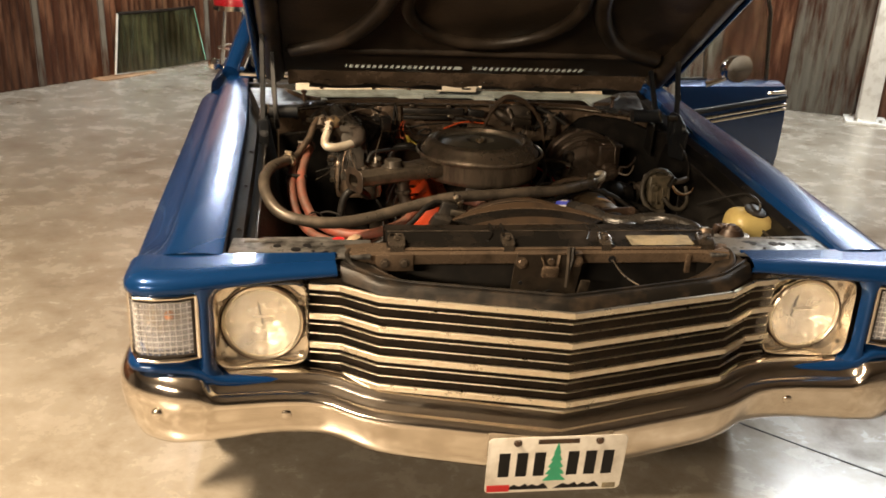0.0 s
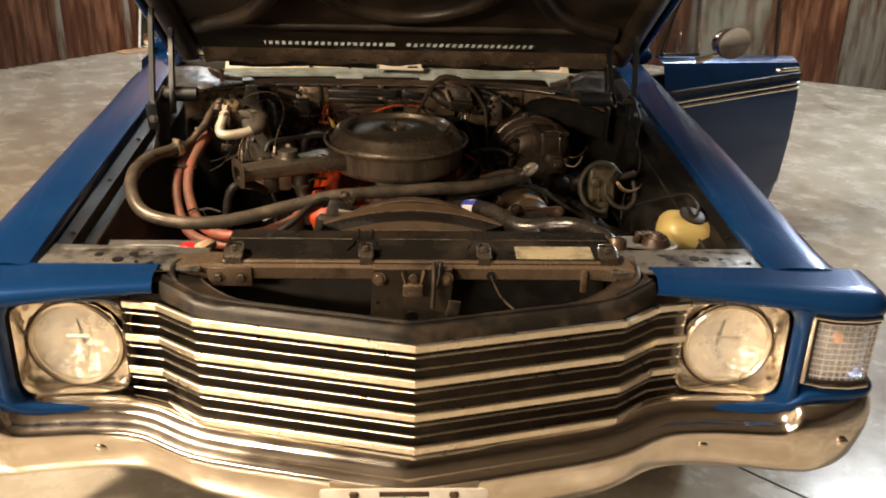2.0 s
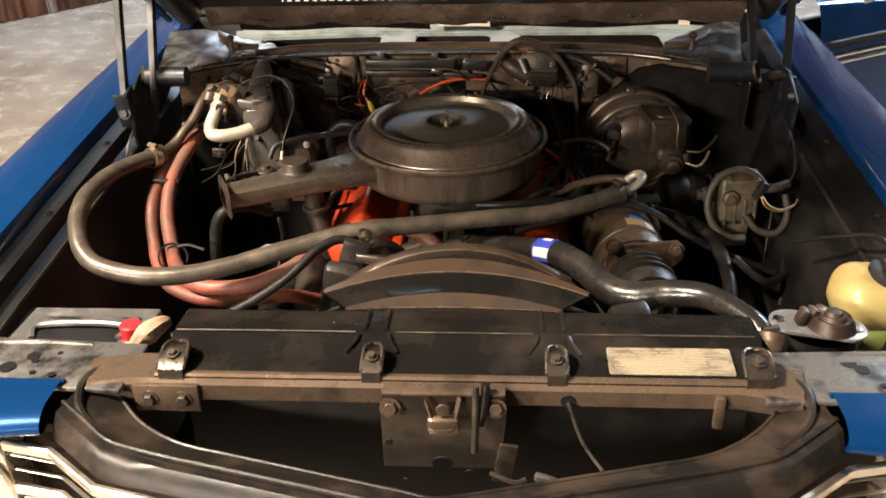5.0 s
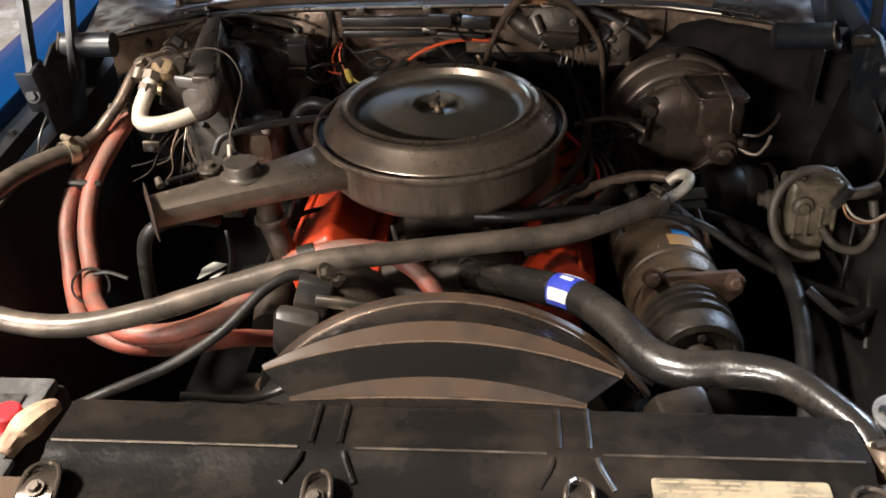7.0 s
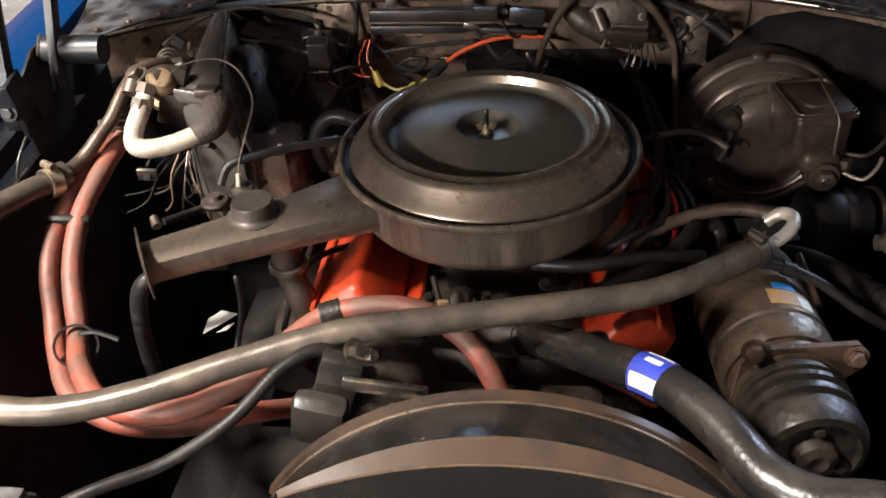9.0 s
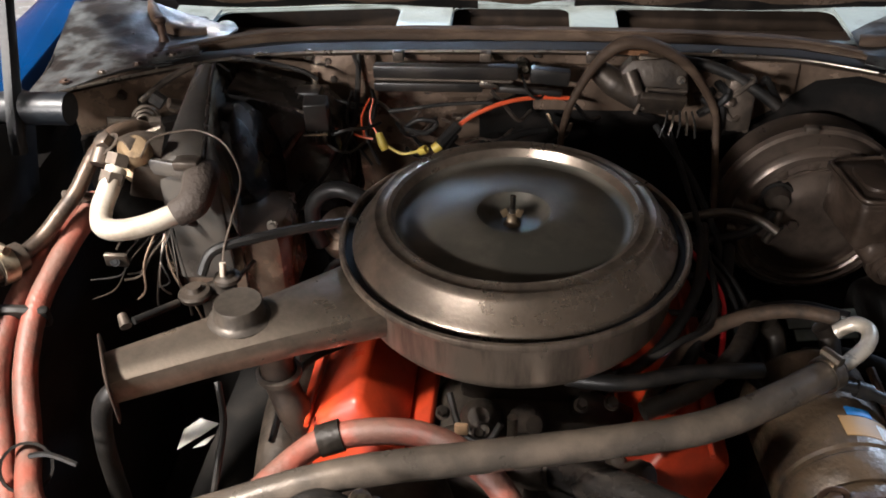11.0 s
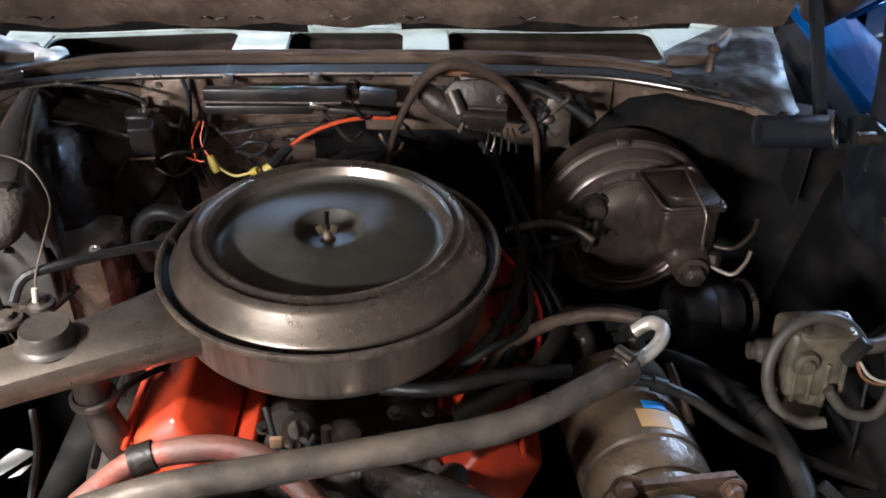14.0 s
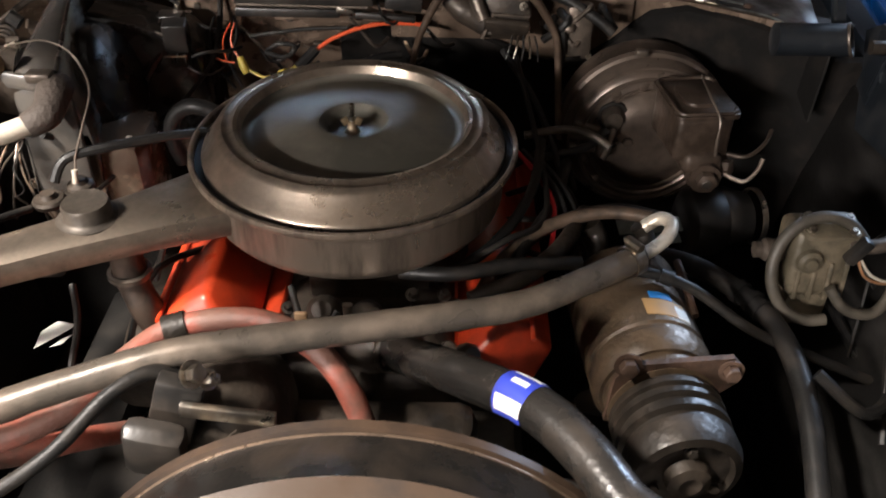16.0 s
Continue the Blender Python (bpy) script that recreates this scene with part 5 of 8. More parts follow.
cowl = part("cowl_panel", slotted_cowl(), COWL, car, "pale blue-grey cowl panel with three long air slots", smooth=False)
part("air_box", box((CX, 1.54, 0.87), (1.25, 0.16, 0.03), 0.004), GRILLE_BLACK, cowl)
part("air_box_wall", box((CX, 1.625, 0.895), (1.25, 0.01, 0.05), 0.002), GRILLE_BLACK, cowl)
# Light falling behind the hood is put into this cream-white colour.
LIT_COWL = mat("cowl_lit", (0.66, 0.61, 0.52), 0.45, 0.0, (0.45, 0.38, 0.28), 0.35, 9, bump=0.1, bump_scale=60)
part("rear_panel", skin([[(CX + x, 1.648 - 0.10 * max(0, abs(x) - 0.45), 0.938), (CX + x, 1.66 - 0.10 * max(0, abs(x) - 0.45), 0.945), (CX + x, 1.69 - 0.10 * max(0, abs(x) - 0.45), 0.985), (CX + x, 1.74 - 0.10 * max(0, abs(x) - 0.45), 0.990)] for x in np.linspace(-0.60, 0.55, 25)], 0.002), LIT_COWL, cowl, "rear part of the cowl, coloured cream-white as lit")
for x in np.arange(-0.30, 0.40, 0.011):
    part("hole", box((x, 1.628, 0.9297), (0.006, 0.006, 0.003), 0), INK, cowl, smooth=False)
# Added pale panel, the light seen through the hood vents put into colour.
part("screen_base", skin([[(CX + x, 1.735, 0.988), (CX + x, 1.77, 1.012), (CX + x, 1.80, 1.034)] for x in np.linspace(-0.66, 0.66, 13)], 0.002), COWL, cowl, "added pale panel under the windscreen, coloured as lit")
part("grommet", bolt((-0.568, 1.535, 0.927), r=0.010, h=0.003), INK, cowl)
part("round_cap", lathe([(0, 0.010), (0.010, 0.009), (0.016, 0.005), (0.018, 0.0)], (-0.515, 1.505, 0.926), sides=20), COWL, cowl)
part("latch_plate", plate([(-0.085, -0.020), (0.060, -0.022), (0.066, 0.004), (0.048, 0.018), (0.010, 0.021), (-0.030, 0.016), (-0.058, 0.021), (-0.090, 0.010)], 0.005, pose(-0.015, 1.628, 0.964, 75, 0, 0), 0.001), LIT_COWL, cowl, "cream bracket in the middle, coloured as lit")
part("bracket_hole", box((0.01, 1.622, 0.950), (0.035, 0.004, 0.016), 0.004, (15, 0, 0)), INK, cowl)
for x in (-0.52, -0.33, -0.20, 0.30, 0.42):
    part("stain", box((x, 1.6465, 0.947), (0.012, 0.006, 0.014), 0.002), RUST, cowl)
CORNER_PAINT = mat("corner_paint", (0.016, 0.015, 0.014), 0.36, 0.0, (0.085, 0.090, 0.090), 0.44, 20, detail=11, bump=0.35, bump_scale=60, spec=0.22)
for s in (-1, 1):
    if s < 0:
        net = [[(-0.715, 1.20, 0.925), (-0.722, 1.31, 0.937), (-0.765, 1.52, 0.958)], [(-0.665, 1.23, 0.938), (-0.660, 1.36, 0.946), (-0.665, 1.53, 0.962)], [(-0.60, 1.285, 0.944), (-0.585, 1.39, 0.944), (-0.575, 1.52, 0.940)], [(-0.54, 1.315, 0.942), (-0.50, 1.40, 0.940), (-0.49, 1.49, 0.928)]]
    else:
        net = [[(0.585, 1.19, 0.920), (0.597, 1.33, 0.938), (0.640, 1.56, 0.960)], [(0.555, 1.215, 0.936), (0.560, 1.35, 0.946), (0.585, 1.56, 0.962)], [(0.515, 1.265, 0.940), (0.505, 1.38, 0.943), (0.52, 1.53, 0.944)], [(0.465, 1.305, 0.938), (0.44, 1.40, 0.938), (0.45, 1.49, 0.928)]]
    lines = [smooth_line(r, 16) for r in net]
    rows = []
    for k in range(len(lines[0])):
        across = smooth_line([line[k] for line in lines], 10)
        rows.append([(p.x, p.y, p.z + 0.004 + 0.006 * noise.noise(Vector((p.x * 9, p.y * 9, s * 3.0))) + 0.0022 * noise.noise(Vector((p.x * 45, p.y * 30, s)))) for p in across])
    corner = part("cowl_corner", skin(rows, 0.003), CORNER_PAINT, car, "scuffed grey cowl corner beside the hinge")
    part("corner_drop", skin([[(x, y, z + 0.002) for x, y, z in smooth_line(net[0], 8)], [(x - s * 0.004, y, z - 0.10) for x, y, z in smooth_line(net[0], 8)]], 0.003), BAY, corner)
    a, b, c = net[1][0], net[2][1], net[2][2]
    part("seal_end", tube([(b[0] - s * 0.06, b[1] + 0.055, b[2] - 0.004), (b[0] - s * 0.02, b[1] + 0.045, b[2] + 0.002), (b[0] + s * 0.02, b[1] + 0.075, b[2] + 0.008), (b[0] + s * 0.045, b[1] + 0.115, b[2] + 0.010), (b[0] + s * 0.062, b[1] + 0.15, b[2] + 0.012)], [0.011, 0.011, 0.010, 0.009, 0.006], 10, wobble=0.2), SEAL, corner, "end of the perished seal")
    part("bump_stop", lathe([(0, 0.040), (0.007, 0.039), (0.010, 0.035), (0.0085, 0.030), (0.006, 0.028), (0.006, 0.008), (0.009, 0.0)], (b[0] - s * 0.008, b[1] + 0.012, b[2]), sides=16), RUST, corner, "rusty bump stop post")
    tag_at = Vector(b) + Vector((-s * 0.045, -0.050, 0.006))
    lug = part("perforated_plate", box(tag_at, (0.075, 0.030, 0.003), 0.001, (4, s * 3, -s * 22)), CORNER_PAINT, corner)
    for k in range(4):
        part("hole", bolt(tag_at + Vector((-0.024 + 0.016 * k, s * 0.006 * (1.5 - k), 0.0012)), r=0.0022, h=0.0006), INK, lug)
    for k in range(4):
        u = k / 3
        q = Vector(net[1][0]).lerp(Vector(net[3][0]), u)
        part("bolt_head", bolt(q + Vector((0, 0.022, 0.008)), r=0.0048, h=0.003), GRIME if k % 2 else RUST, corner)

# black filler panel behind the grille and the radiator support
rows = []
for k in range(25):
    u = -1 + 2 * k / 24
    x = u * 0.47 + CX * 0.6
    yv = float(np.interp(x, [v[0] for v in V_LINE], [v[1] for v in V_LINE]))
    edge = max(0.0, (abs(u) - 0.72) / 0.28)
    back = 0.085 + 0.03 * edge
    rows.append([(x, yv + 0.012, 0.796 + 0.012 * edge), (x, yv + 0.020, 0.812 + 0.012 * edge), (x, yv + 0.032, 0.820 + 0.014 * edge), (x * 0.995, yv + 0.045, 0.819 + 0.016 * edge), (x * 0.985, yv + 0.062, 0.806 + 0.030 * edge),
                 (x * 0.975, yv + back, 0.800 + 0.036 * edge), (x * 0.965, yv + back + 0.010, 0.797 + 0.036 * edge), (x * 0.965, yv + back + 0.014, 0.78 + 0.03 * edge)])
filler = part("filler_panel", skin(rows, 0.003), FILLER, car, "dusty black filler panel dipping behind the grille")
part("rolled_ridge", tube([(r[3][0], r[3][1] + 0.004, r[3][2] + 0.001) for r in rows], 0.0038, 8, 3), FILLER, filler, "dusty rolled ridge")
part("rear_lip", tube([r[6] for r in rows], 0.003, 8, 3), FILLER, filler)
support = part("radiator_support", sweep([(-0.455, 0.232, 0.823), (-0.40, 0.244, 0.823), (0.36, 0.244, 0.823), (0.43, 0.228, 0.823)], [(0.0, -0.008), (0.002, -0.006), (0.002, 0.016), (-0.004, 0.022), (-0.055, 0.024), (-0.055, 0.018), (-0.006, 0.016), (-0.006, -0.008)]), CORE, car, "dusty steel bar over the radiator")
tab = part("bolted_tab", box((-0.356, 0.239, 0.822), (0.085, 0.008, 0.040), 0.002), CORE, support)
for x in (-0.378, -0.334):
    part("bolt_head", bolt((x, 0.235, 0.822), (0, -1, 0), 0.008, 0.006), GRIME, tab)
part("bolted_tab", box((0.335, 0.238, 0.815), (0.012, 0.010, 0.046), 0.002), CORE, support)
latch = part("hood_latch", plate([(-0.086, -0.145), (0.068, -0.145), (0.076, -0.030), (0.073, 0.0), (-0.078, 0.0), (-0.082, -0.03)], 0.004, pose(0, 0.226, 0.846, 102, 0, 0), 0.001), mat("latch_steel", (0.085, 0.066, 0.050), 0.40, 0.55, (0.035, 0.029, 0.024), 0.5, 15, detail=9, bump=0.1, bump_scale=200), support, "stamped hood latch plate")
part("top_fold", box((-0.002, 0.232, 0.846), (0.152, 0.022, 0.005), 0.002), CORE, latch)
part("hook", sweep([(-0.022, 0.218, 0.842), (-0.017, 0.212, 0.825), (-0.010, 0.209, 0.800), (0.008, 0.209, 0.800), (0.014, 0.212, 0.825), (0.018, 0.218, 0.842)], [(0.003, -0.004), (0.003, 0.004), (-0.003, 0.004), (-0.003, -0.004)]), CORE, latch)
part("hook_cup", box((-0.002, 0.214, 0.806), (0.040, 0.014, 0.030), 0.006, (12, 0, 0)), CORE, latch)
part("rivet", lathe([(0, 0.004), (0.008, 0.003), (0.009, 0)], (-0.002, 0.211, 0.832), sides=16, turn=pose(0, 0, 0, 90, 0, 0)), CORE, latch)
part("spring_rod", tube([(0.038, 0.214, 0.866), (0.038, 0.209, 0.82), (0.036, 0.205, 0.772)], 0.0045, 8), GRIME, latch)
part("spring_rod", tube([(0.050, 0.224, 0.862), (0.048, 0.216, 0.835), (0.042, 0.212, 0.81)], 0.006, 8), IRON, latch)
for x, z in ((-0.068, 0.826), (0.062, 0.828)):
    part("bolt_head", bolt((x, 0.221, z), (0, -1, 0.2), 0.009, 0.006), CORE, latch)
for x, z, r in ((-0.004, 0.755, 0.013), (0.030, 0.742, 0.006), (-0.070, 0.782, 0.005), (-0.05, 0.73, 0.004)):
    part("hole", lathe([(0, 0.0015), (r, 0.0015), (r, -0.001)], (x, 0.222 - (0.846 - z) * 0.205, z), sides=16, turn=pose(0, 0, 0, 102, 0, 0)), INK, latch)
part("release_lever", box((0.074, 0.205, 0.755), (0.024, 0.006, 0.075), 0.003, (12, 8, 0)), IRON, latch)
part("release_lever", tube([(0.055, 0.198, 0.745), (0.085, 0.190, 0.738), (0.10, 0.192, 0.742)], 0.003, 6), GRIME, latch)
part("condenser_fleck", box((0.125, 0.20, 0.735), (0.03, 0.01, 0.010), 0.003, (10, 20, 0)), CORE_GREY, support)
part("hole_ring", lathe([(0.006, 0), (0.009, 0.001), (0.009, -0.003)], (0.151, 0.241, 0.825), sides=16, turn=pose(0, 0, 0, 90, 0, 0)), INK, support)
part("hole_plug", lathe([(0, 0.001), (0.0075, 0.001), (0.0075, -0.002)], (0.151, 0.241, 0.825), sides=16, turn=pose(0, 0, 0, 90, 0, 0)), INK, support)
part("release_wire", tube([(0.151, 0.238, 0.825), (0.165, 0.19, 0.806), (0.186, 0.145, 0.80)], 0.0022, 6), STEEL, support)
for s in (-1, 1):
    side = part("support_side", box((CX + s * 0.553, 0.282, 0.840), (0.315, 0.098, 0.008), 0.003, (3, 0, 3 * s)), CORE_GREY, support, "scuffed bare-metal support panel")
    part("support_drop", box((CX + s * 0.575, 0.325, 0.68), (0.26, 0.012, 0.29), 0.003), BAY, support)
    rng = random.Random(40 + s)
    for k in range(7):
        r = rng.choice([0.004, 0.005, 0.009, 0.011])
        part("hole_plug", lathe([(0, 0.0008), (r, 0.0008), (r, -0.001)], (CX + s * rng.uniform(0.43, 0.69), rng.uniform(0.25, 0.305), 0.8445), sides=14), INK, side)
    part("stamped_rib", tube([(CX + s * 0.47, 0.318, 0.842), (CX + s * 0.56, 0.323, 0.843), (CX + s * 0.68, 0.313, 0.843)], 0.005, 8), CORE_GREY, side)
    part("support_curl", tube([(CX + s * 0.432, 0.285, 0.838), (CX + s * 0.450, 0.245, 0.842), (CX + s * 0.440, 0.20, 0.832), (CX + s * 0.40, 0.165, 0.818)], 0.006, 8), FILLER, side)

# ---- engine bay things ----
def hose(name, pts, r, material, label, category="hose", sides=14, wobble=0.03, steps=10):
    h = thing(name, pts[0], label, category)
    part("hose_body" if category == "hose" else "wire_body", tube(pts, r, sides, steps, wobble=wobble), material, h)
    return h


def clamp(h, pts, at, r, screw=True, width=0.014, material=None):
    """A worm clamp round the line pts, at the share at of its length."""
    line = smooth_line(pts, 12)
    i = min(len(line) - 2, max(1, int(at * (len(line) - 1))))
    d = (line[i + 1] - line[i - 1]).normalized()
    q = Matrix.Translation(line[i]) @ d.to_track_quat("Z", "Y").to_matrix().to_4x4()
    c = part("clamp", lathe([(r + 0.0005, -width / 2), (r + 0.0022, -width / 2), (r + 0.0022, width / 2), (r + 0.0005, width / 2), (r + 0.0005, -width / 2)], turn=q, sides=24), material or STEEL, h, "metal hose clamp")
    if screw:
        side = Vector((0, 0, 1)) - d * d.z
        side = side.normalized() if side.length > 0.1 else Vector((1, 0, 0))
        p = line[i] + side * (r + 0.006)
        part("worm_screw", tube([p - d.cross(side) * 0.011, p + d.cross(side) * 0.011], 0.0055, 8, straight=True), material or STEEL, c)
    return c


# radiator with its top plate, clips and label
CLIP = mat("clip_steel", (0.135, 0.112, 0.090), 0.30, 0.75, (0.060, 0.048, 0.038), 0.5, 40, detail=9, bump=0.1, bump_scale=200)
radiator = thing("radiator", (0.01, 0.36, 0.36), "black radiator with a folded top plate held by four clips", "radiator")
part("core", box((0.015, 0.345, 0.64), (0.76, 0.07, 0.38), 0.006), BAY, radiator)
sec = [(0.252, 0.846), (0.258, 0.8495), (0.275, 0.8500), (0.322, 0.856), (0.330, 0.861), (0.338, 0.861), (0.392, 0.858), (0.400, 0.853), (0.403, 0.835), (0.403, 0.80)]
part("top_plate", skin([[(x, y, z + 0.0010 * math.sin(9 * x)) for y, z in sec] for x in np.linspace(-0.372, 0.402, 30)], 0.003), SHROUD, radiator, "folded black top plate")
part("front_lip", sweep([(-0.372, 0.251, 0.848), (0.402, 0.251, 0.848)], [(0.0, -0.004), (0.003, 0.0), (0.0, 0.003), (-0.006, 0.003), (-0.006, -0.004)]), CORE, radiator, "bright front lip")
# Thin lighter tubes along the fold of the top plate.
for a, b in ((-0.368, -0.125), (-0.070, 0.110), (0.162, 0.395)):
    part("bright_crease", tube([(a, 0.3335, 0.8625), ((a + b) / 2, 0.3335, 0.8628), (b, 0.3335, 0.8625)], 0.0012, 6), GRIME, radiator, "thin bright crease")
for x in (-0.10, 0.136):
    for s in (-1, 1):
        part("pressed_rib", tube([(x + s * 0.020, 0.330, 0.8600), (x + s * 0.024, 0.318, 0.8565), (x + s * 0.034, 0.298, 0.8525)], 0.0035, 8), SHROUD, radiator)
    part("pressed_rib", tube([(x - 0.014, 0.395, 0.8575), (x - 0.014, 0.340, 0.8605)], 0.0035, 8), SHROUD, radiator)
    part("pressed_rib", tube([(x + 0.014, 0.395, 0.8575), (x + 0.014, 0.340, 0.8605)], 0.0035, 8), SHROUD, radiator)
for x, k in ((-0.350, 0.85), (-0.094, 0.62), (0.137, 0.62), (0.383, 0.85)):
    clip = part("clip", skin([[(x + u * 0.019 * k, 0.246, 0.838), (x + u * 0.019 * k, 0.248, 0.858), (x + u * 0.019 * k, 0.260, 0.867), (x + u * 0.017 * k, 0.280, 0.869), (x + u * 0.015 * k, 0.295, 0.865), (x + u * 0.013 * k, 0.302, 0.856)] for u in (-1, -0.75, 0.75, 1)], 0.003), CLIP, radiator, "pressed steel clip")
    part("bolt_head", bolt((x, 0.266, 0.870), (0, -0.25, 1), 0.0055, 0.005), GRIME, clip)
    part("clip_edge", tube([(x - 0.020 * k, 0.250, 0.858), (x - 0.018 * k, 0.284, 0.871), (x, 0.298, 0.868), (x + 0.018 * k, 0.284, 0.871), (x + 0.020 * k, 0.250, 0.858)], 0.0026, 8), CLIP, clip)
label_m = pose(0.280, 0.287, 0.8545, 7, 0, 0)
lab = part("label", plate(round_rect(0.155, 0.050, 0.004), 0.0008, label_m), CREAM, radiator, "yellowed paper label with faded print", smooth=False)
rng = random.Random(11)
for k in range(9):
    y = 0.020 - k * 0.005
    x0 = -0.070
    while x0 < 0.066:
        w = rng.uniform(0.006, 0.03)
        if rng.random() > 0.25:
            part("text_bar", plate([(x0, y), (min(0.072, x0 + w), y), (min(0.072, x0 + w), y + 0.0022), (x0, y + 0.0022)], 0.0003, label_m @ Matrix.Translation((0, 0, 0.0008))), PRINT, lab, smooth=False)
        x0 += w + 0.004
part("hose_neck", tube([(0.418, 0.345, 0.80), (0.422, 0.350, 0.835), (0.425, 0.36, 0.852)], 0.021, 14), CORE, radiator)

# fan shroud: three arched steps up to the fan ring
shroud = thing("fan_shroud", (0, 0.45, 0.6), "black plastic fan shroud with arched steps", "fan shroud")


FX, FZ = 0.0, 0.578


def step_edge(y, y_end, z, drop, half, n=33, wave=0.00012):
    """An arched edge of the shroud: y and z at the middle, y_end and z - drop at its two ends."""
    return [(half * u, y + (y_end - y) * u * u, z - drop * u * u + wave * math.sin(40 * u + 70 * y)) for u in np.linspace(-1, 1, n)]


def round_edge(y, radius, reach, n=33):
    return [(radius * math.sin(a), y - 0.02 * (a / reach) ** 2, FZ + radius * math.cos(a)) for a in np.linspace(-reach, reach, n)]


E0 = step_edge(0.404, 0.404, 0.850, 0.004, 0.165)
E1 = step_edge(0.420, 0.412, 0.848, 0.001, 0.152)
E2 = step_edge(0.434, 0.414, 0.864, 0.014, 0.153)
E3 = step_edge(0.488, 0.462, 0.867, 0.023, 0.192)
E4 = step_edge(0.511, 0.466, 0.877, 0.030, 0.195)
E5 = round_edge(0.566, 0.284, 0.98)
E6 = round_edge(0.568, 0.2895, 0.98)
E7 = round_edge(0.576, 0.2905, 0.98)
E8 = round_edge(0.582, 0.283, 0.98)
part("base_lip", skin([E0, E1], 0.002), SHROUD, shroud)
# Risers take the colour painted as lit, treads the dark plastic.
part("lower_riser", skin([E1, E2], 0.003), STEP_LIT, shroud, "dusty brown arched riser, its colour lightened as if lit")
part("lower_step", skin([E2, [(x, y + 0.003, z - 0.001) for x, y, z in E2], E3], 0.003), SHROUD, shroud)
part("upper_riser", skin([E3, E4], 0.003), STEP_LIT, shroud, "dusty brown arched riser, its colour lightened as if lit")
part("upper_step", skin([E4, [(x, y + 0.003, z - 0.001) for x, y, z in E4], E5], 0.003), SHROUD, shroud)
# Thin bright tubes draw in the highlights along the step edges.
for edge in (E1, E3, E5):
    part("edge_glint", tube([(x, y - 0.001, z + 0.001) for x, y, z in edge], 0.0013, 6, 2), CORE, shroud, "thin bright tube drawn as the edge highlight")
part("ring", skin([E5, E6, E7, E8], 0.002), STEP_LIT, shroud, "dusty brown rim of the fan ring, its colour lightened as if lit")
for s in (-1, 1):
    rows = [[(FX + s * 0.150, 0.404, 0.845), (FX + s * 0.170, 0.43, 0.825), (FX + s * 0.20, 0.47, 0.79), (FX + s * 0.235, 0.54, 0.745)], [(FX + s * 0.24, 0.404, 0.835), (FX + s * 0.245, 0.43, 0.80), (FX + s * 0.255, 0.47, 0.76), (FX + s * 0.265, 0.54, 0.70)], [(FX + s * 0.33, 0.404, 0.80), (FX + s * 0.32, 0.43, 0.74), (FX + s * 0.31, 0.47, 0.66), (FX + s * 0.295, 0.54, 0.58)]]
    part("shoulder", skin(rows, 0.003), SHROUD, shroud)
part("gusset", box((0.250, 0.435, 0.815), (0.06, 0.05, 0.05), 0.01, (30, 0, 20)), SHROUD, shroud)
part("edge_strip", tube([(-0.158, 0.462, 0.826), (-0.205, 0.448, 0.815), (-0.275, 0.425, 0.838)], 0.004, 8), SHROUD, shroud)

# fan and pulleys behind it
fan = thing("cooling_fan", (-0.02, 0.60, 0.58), "dark steel cooling fan with its clutch and belt", "fan")
part("hub", lathe([(0, 0.06), (0.06, 0.055), (0.085, 0.03), (0.085, 0.0), (0.05, -0.03), (0, -0.03)], (-0.02, 0.60, 0.58), sides=28, turn=pose(0, 0, 0, 90, 0, 0)), IRON, fan)
for k in range(7):
    a = 2 * math.pi * k / 7 + 0.25
    m = Matrix.Translation((-0.02, 0.60, 0.58)) @ Euler((0, a, 0)).to_matrix().to_4x4() @ pose(0, 0, 0.16, 0, 0, 32)
    part("blade", plate([(-0.035, -0.09), (0.035, -0.09), (0.055, 0.07), (-0.045, 0.08)], 0.0025, m @ pose(0, 0, 0, 90, 0, 0)), IRON, fan)
part("belt", tube([(-0.19, 0.64, 0.70), (-0.05, 0.64, 0.745), (0.12, 0.64, 0.73), (0.26, 0.64, 0.68)], 0.006, 8), RUBBER, fan)

# engine block, heads, intake
engine = thing("engine", (CX, 1.05, 0.35), "oily V8 engine with orange valve covers", "engine")
part("block", box((-0.02, 1.02, 0.53), (0.42, 0.56, 0.26), 0.03, taper=0.86), IRON, engine)
INTAKE = mat("dusty_iron", (0.060, 0.048, 0.036), 0.55, 0.2, (0.024, 0.019, 0.015), 0.5, 18, detail=11, bump=0.6, bump_scale=60)
part("intake_manifold", box((-0.02, 1.00, 0.685), (0.24, 0.46, 0.08), 0.025, taper=0.8), INTAKE, engine, "dust-brown intake manifold")
rng = random.Random(52)
for k in range(9):
    p = Vector((rng.uniform(-0.10, 0.10), rng.uniform(0.78, 0.86), rng.uniform(0.705, 0.745)))
    part("casting_boss", lathe([(0, 0.022), (0.010, 0.021), (0.015, 0.014), (0.019, 0.0), (0.020, -0.02)], p, sides=14, turn=pose(0, 0, 0, rng.uniform(10, 50), rng.uniform(-25, 25), 0) @ Matrix.Diagonal((rng.uniform(0.6, 1.2), rng.uniform(0.6, 1.2), 1, 1))), INTAKE, engine)
part("carburettor", box((-0.02, 1.0, 0.755), (0.15, 0.20, 0.09), 0.012), IRON, engine)
for k in range(6):
    part("runner", tube([(-0.02 + (0.05 if k % 2 else -0.05), 0.84 + 0.06 * k, 0.725), (-0.02 + (0.12 if k % 2 else -0.12), 0.84 + 0.06 * k, 0.69)], 0.022, 10), IRON, engine)
